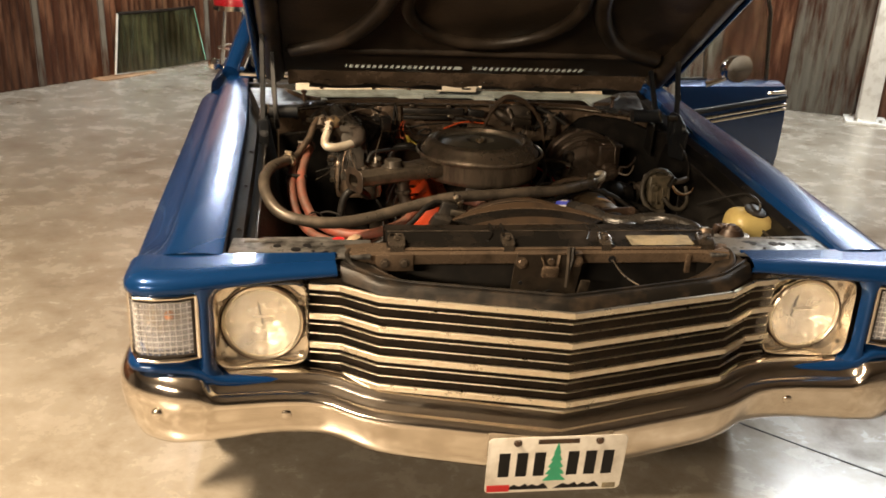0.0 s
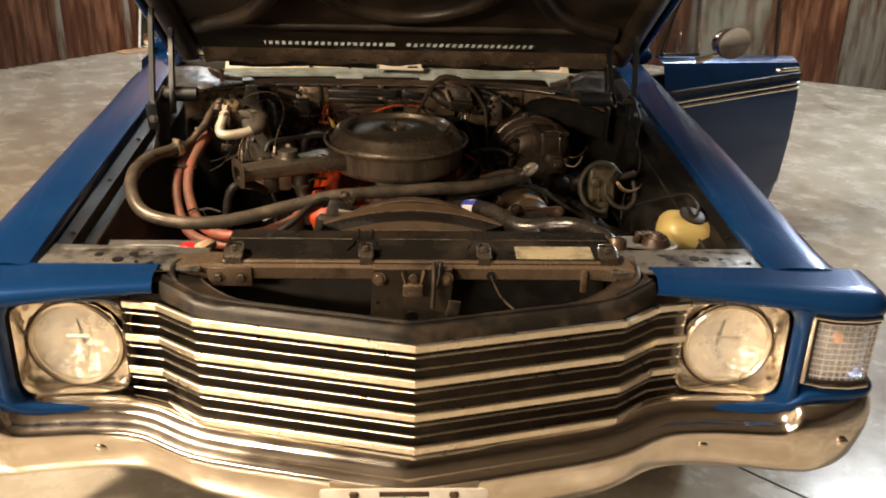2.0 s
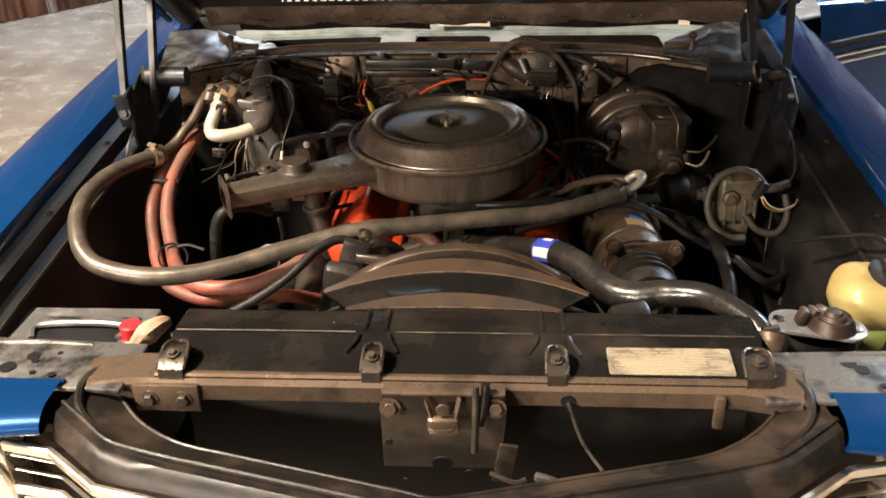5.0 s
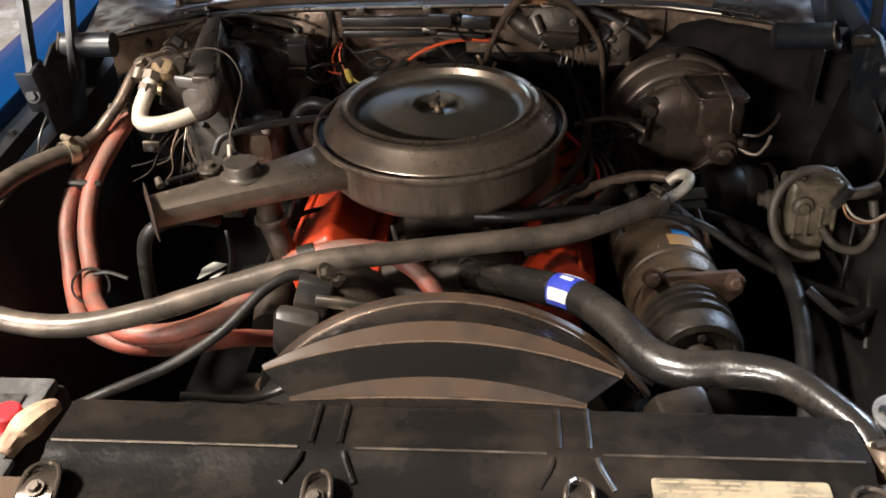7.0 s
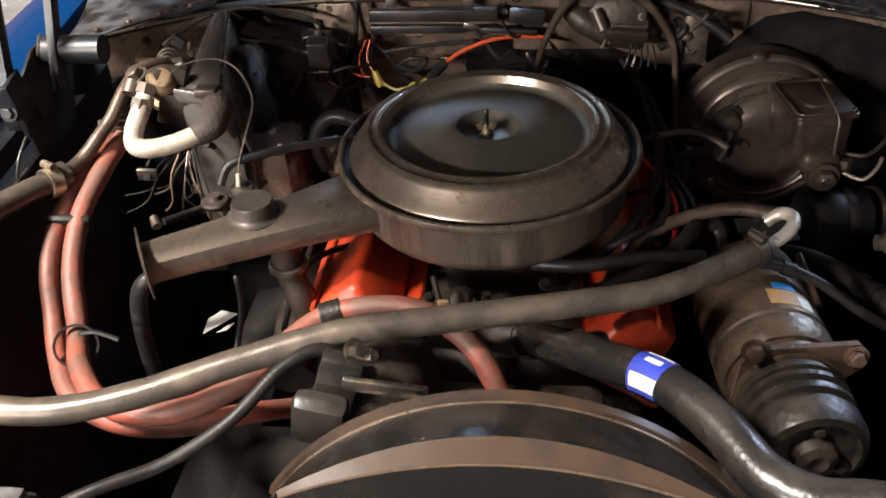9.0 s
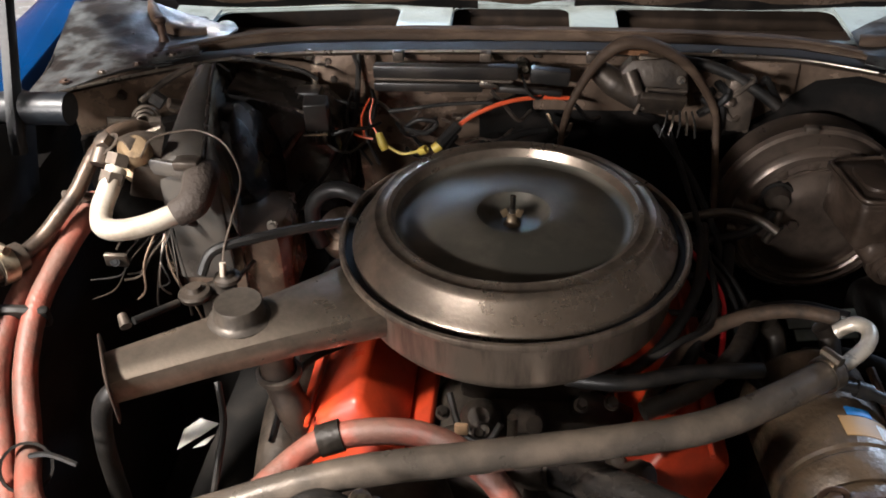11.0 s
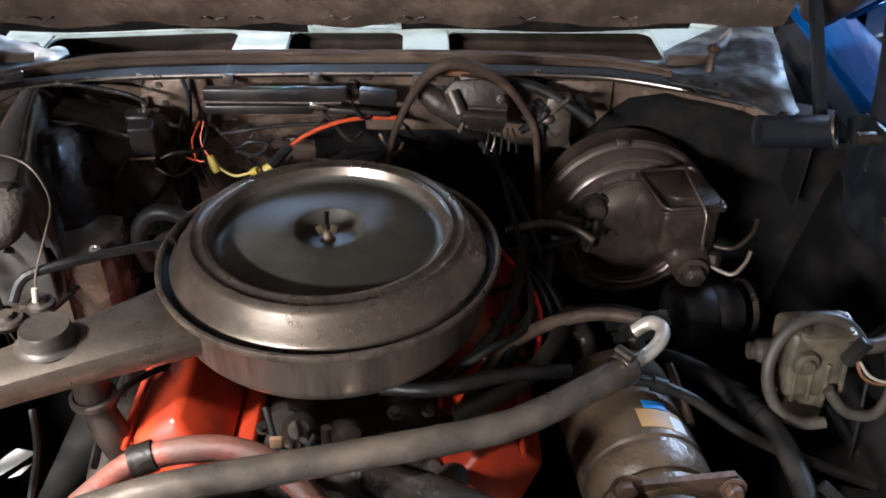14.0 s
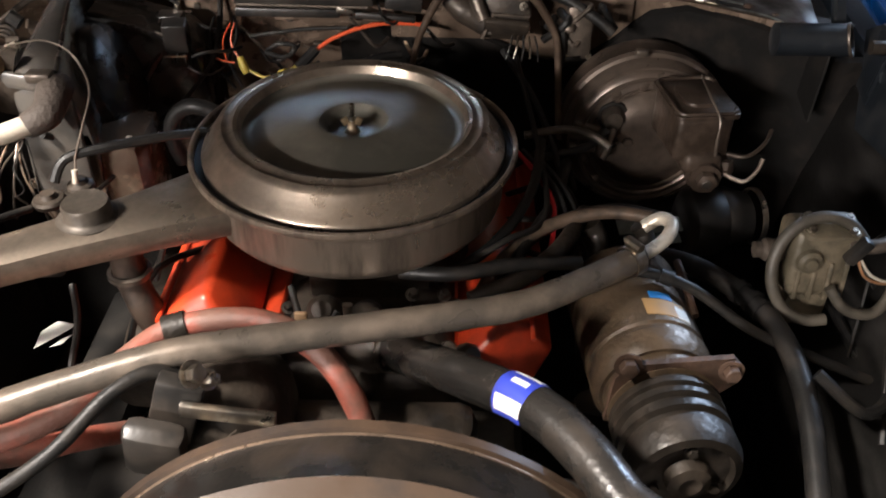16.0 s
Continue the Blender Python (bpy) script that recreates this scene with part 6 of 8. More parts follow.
for s in (-1, 1):
    bm = bmesh.new()
    cov = box((0, 0, 0), (0.108 if s < 0 else 0.092, 0.50, 0.085), 0.010, segments=3, taper=0.84)
    cov.transform(pose(-0.022 + s * (0.192 if s < 0 else 0.168), 1.045, 0.722 if s < 0 else 0.698, 0, s * (33 if s < 0 else 40), 0))
    valve = part("valve_cover", cov, ORANGE, engine, "orange-painted valve cover")
    part("flange", box((-0.022 + s * (0.164 if s < 0 else 0.150), 1.045, 0.682 if s < 0 else 0.665), (0.15 if s < 0 else 0.115, 0.52, 0.010), 0.003, (0, s * 33, 0)), ORANGE, valve)
    part("crease", tube([(-0.022 + s * (0.232 if s < 0 else 0.196), 0.82, 0.752 if s < 0 else 0.735), (-0.022 + s * (0.232 if s < 0 else 0.196), 1.27, 0.752 if s < 0 else 0.735)], 0.003, 8, straight=True), ORANGE, valve)
    part("exhaust_manifold", tube([(-0.022 + s * 0.30, 0.88, 0.57), (-0.022 + s * 0.31, 1.0, 0.59), (-0.022 + s * 0.31, 1.22, 0.58)], 0.035, 12), IRON, engine)
    for k in range(4):
        part("plug_lead", tube([(-0.022 + s * 0.16, 1.0 + 0.05 * k, 0.74), (-0.022 + s * 0.25, 0.90 + 0.10 * k, 0.765), (-0.022 + s * 0.29, 0.86 + 0.12 * k, 0.68)], 0.0042, 8), RUBBER, engine)
part("thermostat_housing", tube([(-0.03, 0.82, 0.70), (-0.02, 0.80, 0.735), (0.012, 0.782, 0.748)], [0.034, 0.030, 0.022], 14), IRON, engine)
part("timing_cover", box((-0.02, 0.735, 0.55), (0.26, 0.06, 0.30), 0.02), IRON, engine)
part("water_pump", lathe([(0, 0.10), (0.05, 0.095), (0.065, 0.06), (0.065, 0)], (-0.02, 0.74, 0.60), sides=20, turn=pose(0, 0, 0, 90, 0, 0)), IRON, engine)
part("breather_rod", tube([(-0.034, 0.80, 0.80), (-0.034, 0.795, 0.76), (-0.034, 0.79, 0.70)], 0.0055, 10), GRIME, engine)
for x, y, z in ((0.035, 0.83, 0.79), (-0.07, 0.82, 0.75), (0.07, 0.86, 0.765), (-0.11, 0.85, 0.75)):
    part("fitting", bolt((x, y, z), (0.2, -0.5, 1), 0.0055, 0.009), IRON, engine)
part("choke_pipe", tube([(-0.10, 0.83, 0.80), (-0.085, 0.80, 0.775), (-0.06, 0.79, 0.772), (-0.045, 0.80, 0.79)], 0.004, 8), RUBBER, engine)
part("filter_tag", box((-0.085, 0.795, 0.785), (0.014, 0.006, 0.014), 0.002), TAN, engine)
part("throttle_cable", tube([(0.06, 0.90, 0.76), (0.14, 0.92, 0.80), (0.20, 1.02, 0.79), (0.17, 1.30, 0.86)], 0.004, 8), RUBBER, engine)
part("fuel_line", tube([(0.10, 0.80, 0.72), (0.15, 0.74, 0.735), (0.19, 0.72, 0.72)], 0.004, 8), STEEL, engine)

for k, pts in enumerate(([(0.02, 0.86, 0.80), (0.08, 0.85, 0.805), (0.15, 0.875, 0.800), (0.23, 0.90, 0.785)], [(0.10, 0.84, 0.775), (0.16, 0.87, 0.785), (0.21, 0.93, 0.785), (0.25, 1.02, 0.775)], [(0.06, 0.87, 0.775), (0.13, 0.93, 0.79), (0.18, 1.03, 0.80), (0.20, 1.14, 0.81)],
                         [(0.13, 0.86, 0.76), (0.17, 0.95, 0.775), (0.215, 1.05, 0.775), (0.24, 1.15, 0.77)])):
    part("loom", tube(pts, (0.009, 0.011, 0.007, 0.008)[k], 10, 8, wobble=0.06), (RUBBER, IRON, RUBBER, RUBBER)[k], engine, "black taped loom over the valve cover")

# air cleaner
AX, AY = -0.040, 0.996
cleaner = thing("air_cleaner", (AX, AY, 0.80), "round dusty black air cleaner with a snorkel", "air cleaner")
part("base_pan", lathe([(0.972 * r, h) for r, h in [(0.05, 0.798), (0.163, 0.798), (0.176, 0.802), (0.1830, 0.811), (0.1850, 0.818), (0.1850, 0.860), (0.1870, 0.866), (0.1960, 0.868), (0.1995, 0.870), (0.2012, 0.8745), (0.2000, 0.8790), (0.1970, 0.8800), (0.1945, 0.8780), (0.1935, 0.866), (0.1900, 0.862), (0.05, 0.86)]], (AX, AY, 0.013), sides=96), PAN, cleaner, "oil-streaked base pan")
# Black ring: the dark of the groove between lid and pan, painted in.
part("groove_shade", lathe([(0.972 * r, h) for r, h in [(0.1846, 0.8690), (0.1850, 0.8715), (0.1935, 0.8715), (0.1938, 0.8690)]], (AX, AY, 0.013), sides=96), INK, cleaner, "black ring painted as the shade in the gap under the lid")
lid = part("lid", lathe([(0.972 * r, h) for r, h in [(0.1800, 0.862), (0.1850, 0.868), (0.1850, 0.8720), (0.1852, 0.8755), (0.1838, 0.8785), (0.1805, 0.8810), (0.1660, 0.9030), (0.1630, 0.9065), (0.1570, 0.9095), (0.1520, 0.9075), (0.1480, 0.9080), (0.1440, 0.9105), (0.1390, 0.9090), (0.1345, 0.8995)]], (AX, AY, 0.013), sides=96), CLEANER, cleaner, "dished lid with rolled ribs")
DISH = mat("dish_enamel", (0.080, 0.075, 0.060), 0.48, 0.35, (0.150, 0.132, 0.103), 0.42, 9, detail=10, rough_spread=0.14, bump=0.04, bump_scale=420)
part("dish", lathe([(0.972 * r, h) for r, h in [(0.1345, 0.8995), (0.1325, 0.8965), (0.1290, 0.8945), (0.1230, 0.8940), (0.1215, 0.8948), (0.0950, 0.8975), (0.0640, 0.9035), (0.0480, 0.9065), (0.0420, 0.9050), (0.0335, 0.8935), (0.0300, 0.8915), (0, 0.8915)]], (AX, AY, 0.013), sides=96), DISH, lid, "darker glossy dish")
part("wing_nut", lathe([(0, 0.018), (0.005, 0.017), (0.006, 0.008), (0.010, 0.004), (0.011, 0.0)], (AX - 0.002, AY - 0.004, 0.9005), sides=12), BRASS, lid, "brass wing nut")
for s in (-1, 1):
    part("wing", box((AX - 0.002 + s * 0.008, AY - 0.004, 0.918), (0.008, 0.003, 0.010), 0.001, (0, s * 25, 20)), BRASS, lid)
part("stud", tube([(AX - 0.002, AY - 0.004, 0.905), (AX - 0.001, AY - 0.004, 0.940)], 0.0032, 8, straight=True), STEEL, lid)
# snorkel
RUST_DARK = mat("dark_flange", (0.060, 0.043, 0.032), 0.45, 0.4, (0.030, 0.024, 0.020), 0.5, 30, bump=0.15, bump_scale=160)
BRASS_DARK = mat("dark_cap", (0.085, 0.072, 0.058), 0.42, 0.5, (0.045, 0.038, 0.031), 0.5, 30, bump=0.1, bump_scale=200)

sn_rows = []
for (x, y), w, h in zip([(-0.163, 0.940), (-0.202, 0.911), (-0.266, 0.872), (-0.346, 0.825), (-0.428, 0.776)], (0.066, 0.053, 0.041, 0.032, 0.026), (0.048, 0.045, 0.042, 0.040, 0.038)):
    d = Vector((-0.88, -0.475, 0))
    n = Vector((0.475, -0.88, 0))
    ring = []
    for k in range(20):
        a = 2 * math.pi * k / 20
        ca, sa = math.cos(a), math.sin(a)
        q = (abs(ca) ** 4 + abs(sa) ** 4) ** -0.25
        ring.append(Vector((x, y, 0.853)) + n * (w * q * ca) + Vector((0, 0, 1)) * (h / 2 * q * sa))
    sn_rows.append([tuple(p) for p in ring + ring[:1]])
snorkel = part("snorkel", skin(sn_rows, 0.0), CLEANER, cleaner, "tapering snorkel")
e = Vector((-0.430, 0.775, 0.852))
part("mouth_flange", skin([[tuple(e + (Vector(p) - e) * k + Vector((-0.006, -0.003, 0)) * j) for p in sn_rows[-1]] for k, j in ((0.90, 0), (1.0, 0), (1.74, 0.15), (1.78, 0.35), (1.74, 0.5), (0.90, 0.6))], 0.0), RUST_DARK, snorkel, "thin dark mouth flange")
part("vacuum_motor", lathe([(0.034, 0.860), (0.034, 0.868), (0.027, 0.870), (0.0255, 0.872), (0.0255, 0.885), (0.024, 0.888), (0.021, 0.887), (0, 0.887)], (-0.315, 0.852, 0.005), sides=32), BRASS_DARK, snorkel, "round dark vacuum motor cap")
part("hot_air_pipe", tube([(-0.285, 0.852, 0.83), (-0.283, 0.848, 0.79), (-0.272, 0.842, 0.755), (-0.262, 0.85, 0.70)], [0.019, 0.018, 0.0185, 0.018], 16, wobble=0.06), RUST_DARK, snorkel)
part("collar", lathe([(0.0205, -0.005), (0.0245, -0.003), (0.0245, 0.003), (0.0205, 0.005)], (-0.284, 0.849, 0.80), sides=24), GRIME, snorkel)
part("cleaner_vacuum_line", tube([(-0.385, 0.935, 0.862), (-0.372, 0.950, 0.884), (-0.33, 0.968, 0.890), (-0.27, 0.995, 0.890), (-0.222, 1.015, 0.886)], 0.0058, 8), RUBBER, cleaner)
part("rivet", bolt((-0.357, 0.803, 0.852), (0.475, -0.88, 0), 0.003, 0.003), STEEL, snorkel)

# heater box and blower on the firewall
heater = thing("heater_box", (-0.42, 1.25, 0.75), "black plastic heater and air-conditioning box on the firewall", "heater box")
GLOSS_BLACK = mat("glossy_case", (0.016, 0.015, 0.014), 0.24, 0.0, (0.040, 0.033, 0.027), 0.42, 18, detail=11, rough_spread=0.14, bump=0.25, bump_scale=70)
rows = []
for y, z, x0, x1 in ((1.292, 0.957, -0.489, -0.461), (1.24, 0.957, -0.483, -0.450), (1.17, 0.954, -0.474, -0.433), (1.10, 0.950, -0.464, -0.415), (1.052, 0.946, -0.458, -0.403)):
    rows.append([(x0 - 0.012, y, 0.74), (x0 - 0.003, y, z - 0.014), (x0 + 0.003, y, z - 0.002), (x0 + 0.008, y, z), ((x0 + x1) / 2, y, z + 0.001), (x1 - 0.006, y, z), (x1 - 0.001, y, z - 0.003), (x1 + 0.006, y, z - 0.014), (x1 + 0.020, y, z - 0.055), (x1 + 0.026, y, z - 0.10), (x1 + 0.024, y, 0.74)])
rows.append([(x, 1.046, z - 0.006 if z > 0.8 else z) for x, y, z in rows[-1]])
rows.append([(x, 1.045, min(z, 0.86)) for x, y, z in rows[-1]])
part("duct", skin(rows, 0.0), DUCT, heater)
part("duct_end", plate([(-0.495, -0.21), (-0.434, -0.21), (-0.444, -0.012), (-0.458, 0.0), (-0.486, 0.0), (-0.494, -0.012)], 0.006, pose(0, 1.300, 0.955, 90, 0, 0)), GLOSS_BLACK, heater)
part("duct_front", box((-0.425, 1.045, 0.85), (0.072, 0.010, 0.15), 0.004), DUCT, heater)
part("duct_lip", sweep([(-0.466, 1.042, 0.938), (-0.43, 1.038, 0.934), (-0.392, 1.040, 0.926)], [(0.004, -0.008), (0.006, 0.0), (0.002, 0.010), (-0.004, 0.010), (-0.004, -0.008)]), DUCT, heater)
part("duct_seam", tube([(-0.404, 1.05, 0.946), (-0.416, 1.10, 0.950), (-0.434, 1.17, 0.955), (-0.451, 1.24, 0.958), (-0.462, 1.29, 0.958)], 0.0028, 8), GLOSS_BLACK, heater)
part("drum", lathe([(0.0, 0.034), (0.060, 0.032), (0.074, 0.022), (0.080, 0.0), (0.080, -0.03)], (-0.408, 1.195, 0.862), sides=36, turn=pose(0, 0, 0, 0, 72, 0)), GLOSS_BLACK, heater)
case = [(-0.452, 0.74), (-0.456, 0.86), (-0.452, 0.925), (-0.440, 0.934), (-0.40, 0.925), (-0.35, 0.911), (-0.312, 0.898), (-0.290, 0.874), (-0.280, 0.80), (-0.276, 0.74)]
part("blower_case", plate(case, 0.090, pose(0, 1.340, 0, 90, 0, 0), 0.014), GLOSS_BLACK, heater, "glossy black blower case")
# The gloss on the case's top edge, drawn as a lighter tube.
part("case_glint", tube([(-0.448, 1.262, 0.931), (-0.40, 1.258, 0.922), (-0.35, 1.256, 0.908), (-0.316, 1.256, 0.896)], 0.0026, 8), GRIME, heater, "top edge of the case, drawn as an edge highlight")
part("case_rib", tube([(-0.385, 1.235, 0.80), (-0.365, 1.245, 0.845), (-0.335, 1.258, 0.885)], 0.006, 8), GLOSS_BLACK, heater)
part("lower_case", box((-0.405, 1.12, 0.77), (0.15, 0.12, 0.13), 0.02), FIREWALL, heater)
part("top_rod", tube([(-0.555, 1.235, 0.925), (-0.525, 1.265, 0.944), (-0.495, 1.292, 0.954)], 0.005, 8), GRIME, heater)
part("top_rod", tube([(-0.445, 1.315, 0.957), (-0.400, 1.318, 0.950), (-0.350, 1.318, 0.938), (-0.325, 1.316, 0.925)], 0.0035, 8), GLOSS_BLACK, heater)
part("clip_bracket", box((-0.420, 1.040, 0.944), (0.030, 0.02, 0.012), 0.003), GRIME, heater)
for k in range(7):
    rng = random.Random(60 + k)
    part("screw", bolt((rng.uniform(-0.5, -0.33), 1.07 + rng.uniform(0, 0.02), rng.uniform(0.74, 0.84)), (0, -1, 0.2), 0.005, 0.005), STEEL, heater)

# relay on the firewall beside the blower case
relay = thing("relay", (-0.312, 1.245, 0.900), "small square black relay beside the blower case", "relay")
part("case", box((-0.312, 1.238, 0.911), (0.033, 0.026, 0.044), 0.003, (8, 0, 6), segments=3), BLACK, relay)
part("lower_edge", box((-0.313, 1.2215, 0.887), (0.033, 0.003, 0.003), 0.001, (8, 0, 6)), BRASS, relay, "thin tan lower edge")
part("bracket", box((-0.310, 1.250, 0.876), (0.020, 0.020, 0.030), 0.003, (8, 0, 6)), IRON, relay)
for k in range(3):
    part("terminal", box((-0.322 + 0.010 * k, 1.232, 0.880), (0.004, 0.008, 0.016), 0.001), IRON, relay)
part("lead", tube([(-0.294, 1.236, 0.880), (-0.272, 1.240, 0.886), (-0.250, 1.262, 0.878), (-0.235, 1.29, 0.872)], 0.0024, 6), RUBBER, relay)
part("lead", tube([(-0.300, 1.230, 0.868), (-0.284, 1.226, 0.860), (-0.270, 1.240, 0.852), (-0.258, 1.27, 0.850)], 0.0020, 6), IRON, relay)

# pale bent pipe with its elbow and fittings
pipe = thing("refrigerant_pipe", (-0.52, 1.02, 0.90), "pale bent metal pipe with brass fittings", "pipe")
U_PIPE = [(-0.498, 1.022, 0.945), (-0.503, 1.003, 0.930), (-0.509, 0.985, 0.912), (-0.503, 0.969, 0.900), (-0.480, 0.966, 0.898), (-0.450, 0.978, 0.900), (-0.424, 0.996, 0.904)]
part("bend", tube(U_PIPE, 0.0125, 16, 8), TUBE, pipe)
for at in ((-0.501, 1.012, 0.938), (-0.497, 1.030, 0.952)):
    part("hex_nut", lathe([(0.008, -0.007), (0.0145, -0.007), (0.0145, 0.007), (0.008, 0.007)], at, sides=6, turn=Vector((-0.2, -0.55, -0.7)).to_track_quat("Z", "Y").to_matrix().to_4x4()), GRIME, pipe)
part("elbow", tube([(-0.494, 1.042, 0.958), (-0.480, 1.058, 0.958), (-0.458, 1.065, 0.950)], 0.016, 14), GRIME, pipe)
part("valve_stub", tube([(-0.523, 1.030, 0.945), (-0.520, 1.045, 0.958)], 0.011, 12, straight=True), GRIME, pipe)
part("taped_end", tube([(-0.428, 0.992, 0.903), (-0.408, 1.006, 0.912), (-0.406, 1.035, 0.925), (-0.412, 1.065, 0.918)], [0.0145, 0.019, 0.021, 0.018], 14, wobble=0.15), mat("dark_tape", (0.045, 0.034, 0.026), 0.8, bump=0.6, bump_scale=160), pipe, "dark taped end")
part("capillary", tube([(-0.476, 1.035, 0.948), (-0.460, 1.026, 0.970), (-0.449, 1.02, 0.984), (-0.421, 1.01, 0.999), (-0.382, 1.00, 1.008), (-0.351, 0.99, 0.996), (-0.337, 0.98, 0.961), (-0.349, 0.965, 0.920), (-0.359, 0.950, 0.889), (-0.360, 0.940, 0.872)], 0.0011, 8, wobble=0.3), GRIME, pipe)
part("valve_body", lathe([(0, 0.034), (0.014, 0.033), (0.020, 0.026), (0.021, 0.010), (0.016, 0.004), (0.016, -0.012), (0.022, -0.016), (0.022, -0.03), (0, -0.03)], (-0.488, 1.058, 0.940), sides=20, turn=pose(0, 0, 0, 35, 20, 0)), mat("valve_tan", (0.36, 0.26, 0.15), 0.40, 0.6, (0.16, 0.115, 0.07), 0.45, 40, bump=0.15, bump_scale=160), pipe, "tan brass valve body")
part("valve_cap", bolt((-0.515, 1.048, 0.962), (-0.4, -0.3, 0.9), 0.011, 0.012), GRIME, pipe)
part("flat_bracket", box((-0.468, 1.045, 0.915), (0.05, 0.012, 0.05), 0.003, (10, 20, 15)), IRON, pipe)

rng = random.Random(77)
for k in range(9):
    p = Vector((rng.uniform(-0.545, -0.50), rng.uniform(1.10, 1.22), rng.uniform(0.90, 0.945)))
    part("fitting", tube([tuple(p), tuple(p + Vector((rng.uniform(-0.03, 0.03), rng.uniform(-0.03, 0.02), rng.uniform(-0.012, 0.012))))], rng.uniform(0.004, 0.010), 9, straight=True), rng.choice([GRIME, STEEL, RUBBER, GRIME, RUST]), pipe)
for a in range(3):
    part("coil_end", lathe([(0.016 - 0.004 * a, 0.0), (0.019 - 0.004 * a, 0.003), (0.016 - 0.004 * a, 0.006), (0.014 - 0.004 * a, 0.003), (0.016 - 0.004 * a, 0.0)], (-0.535, 1.20 - 0.004 * a, 0.918), sides=20, turn=pose(0, 0, 0, 70, 0, 20)), GRIME, pipe)
# bare wires hanging under it
TAIL_WIRE = mat("dull_copper", (0.20, 0.14, 0.095), 0.5, 0.5, (0.10, 0.07, 0.05))
rng = random.Random(3)
for k in range(12):
    x0, y0 = rng.uniform(-0.455, -0.425), rng.uniform(0.970, 0.985)
    dx, fall = -0.09 + 0.0125 * k + rng.uniform(-0.01, 0.01), rng.uniform(0.05, 0.12)
    hose("loose_wire", [(x0, y0, 0.890), (x0 + 0.3 * dx, y0 - 0.022, 0.890 - 0.30 * fall), (x0 + 0.6 * dx + rng.uniform(-0.015, 0.015), y0 - 0.028, 0.890 - 0.7 * fall), (x0 + dx, y0 - 0.015, 0.890 - fall)], rng.uniform(0.0008, 0.0013), (IRON, RUBBER, GRIME, IRON, TAIL_WIRE)[k % 5], "thin bare wire hanging below the pipe", "wire", 6, 0, 5)

tab = thing("metal_tab", (-0.49, 0.955, 0.875), "small square metal tab wired below the bent pipe", "metal tab")
part("tab", box((-0.488, 0.950, 0.868), (0.026, 0.006, 0.022), 0.003, (20, 8, 10)), GRIME, tab)
part("hole", bolt((-0.488, 0.9465, 0.868), (0, -1, 0.35), 0.004, 0.001), INK, tab)
part("tie_wire", tube([(-0.488, 0.955, 0.878), (-0.480, 0.962, 0.888), (-0.465, 0.966, 0.886)], 0.0014, 6), GRIME, tab)
ferrule = thing("capillary_end", (-0.361, 0.938, 0.86), "bright metal ferrule on the end of a thin wire", "ferrule")
part("ferrule", tube([(-0.360, 0.940, 0.876), (-0.361, 0.936, 0.860)], 0.0034, 10, straight=True), TUBE, ferrule)
rng = random.Random(29)
for k in range(6):
    x0, z0 = rng.uniform(-0.37, -0.22), rng.uniform(0.86, 0.92)
    hose("thin_cable", [(x0, 1.335, z0), (x0 + rng.uniform(-0.02, 0.02), 1.31, z0 - 0.02), (x0 + rng.uniform(-0.04, 0.03), 1.29, z0 - 0.05), (x0 + rng.uniform(-0.03, 0.05), 1.28, z0 - 0.09)], rng.uniform(0.002, 0.004), rng.choice([RUBBER, RUBBER, GRIME]), "thin dark wire hanging on the firewall", "cable", 8, 0.05, 6)

switch = thing("vacuum_switch", (-0.40, 0.95, 0.83), "round vacuum switch with clipped hose ends beside the snorkel", "switch")
part("disc", lathe([(0, 0.010), (0.008, 0.010), (0.010, 0.004), (0.017, 0.003), (0.019, 0.0), (0.017, -0.006), (0, -0.008)], (-0.395, 0.93, 0.840), sides=24), IRON, switch)
part("disc", lathe([(0, 0.012), (0.008, 0.011), (0.010, 0.006), (0.015, 0.004), (0.016, 0.0), (0, -0.008)], (-0.360, 0.945, 0.850), sides=24), IRON, switch)
part("spigot", tube([(-0.405, 0.905, 0.845), (-0.425, 0.875, 0.852), (-0.436, 0.86, 0.855)], 0.0045, 10), RUBBER, switch)
part("spigot_end", tube([(-0.452, 0.868, 0.856), (-0.444, 0.856, 0.850)], [0.005, 0.0065], 10, straight=True), GRIME, switch)
part("stand", box((-0.375, 0.95, 0.79), (0.04, 0.03, 0.09), 0.008), IRON, switch)

# refrigerant hose that loops round the left of the bay
LOOP = [(-0.613, 0.937, 0.864), (-0.632, 0.900, 0.870), (-0.660, 0.833, 0.872), (-0.673, 0.743, 0.864), (-0.661, 0.671, 0.838), (-0.624, 0.619, 0.810), (-0.561, 0.599, 0.796), (-0.483, 0.600, 0.790),
        (-0.393, 0.623, 0.796), (-0.292, 0.661, 0.811), (-0.183, 0.694, 0.827), (-0.064, 0.720, 0.829), (0.050, 0.744, 0.830), (0.150, 0.776, 0.825), (0.230, 0.822, 0.825), (0.288, 0.862, 0.826)]
TAIL = mat("tan_pipe", (0.11, 0.078, 0.054), 0.42, 0.4, (0.045, 0.034, 0.026), 0.5, 40, bump=0.15, bump_scale=160)
BRASS_DULL = mat("dull_clamp", (0.48, 0.41, 0.30), 0.45, 0.8, (0.14, 0.11, 0.08), 0.5, 40, bump=0.15, bump_scale=200)
big = hose("refrigerant_hose", LOOP, 0.0155, GREY_HOSE, "long grey refrigerant hose looping across the engine bay", wobble=0.04)
clamp(big, LOOP, 0.012, 0.0180, width=0.018, material=BRASS_DULL)
clamp(big, LOOP, 0.985, 0.0165)
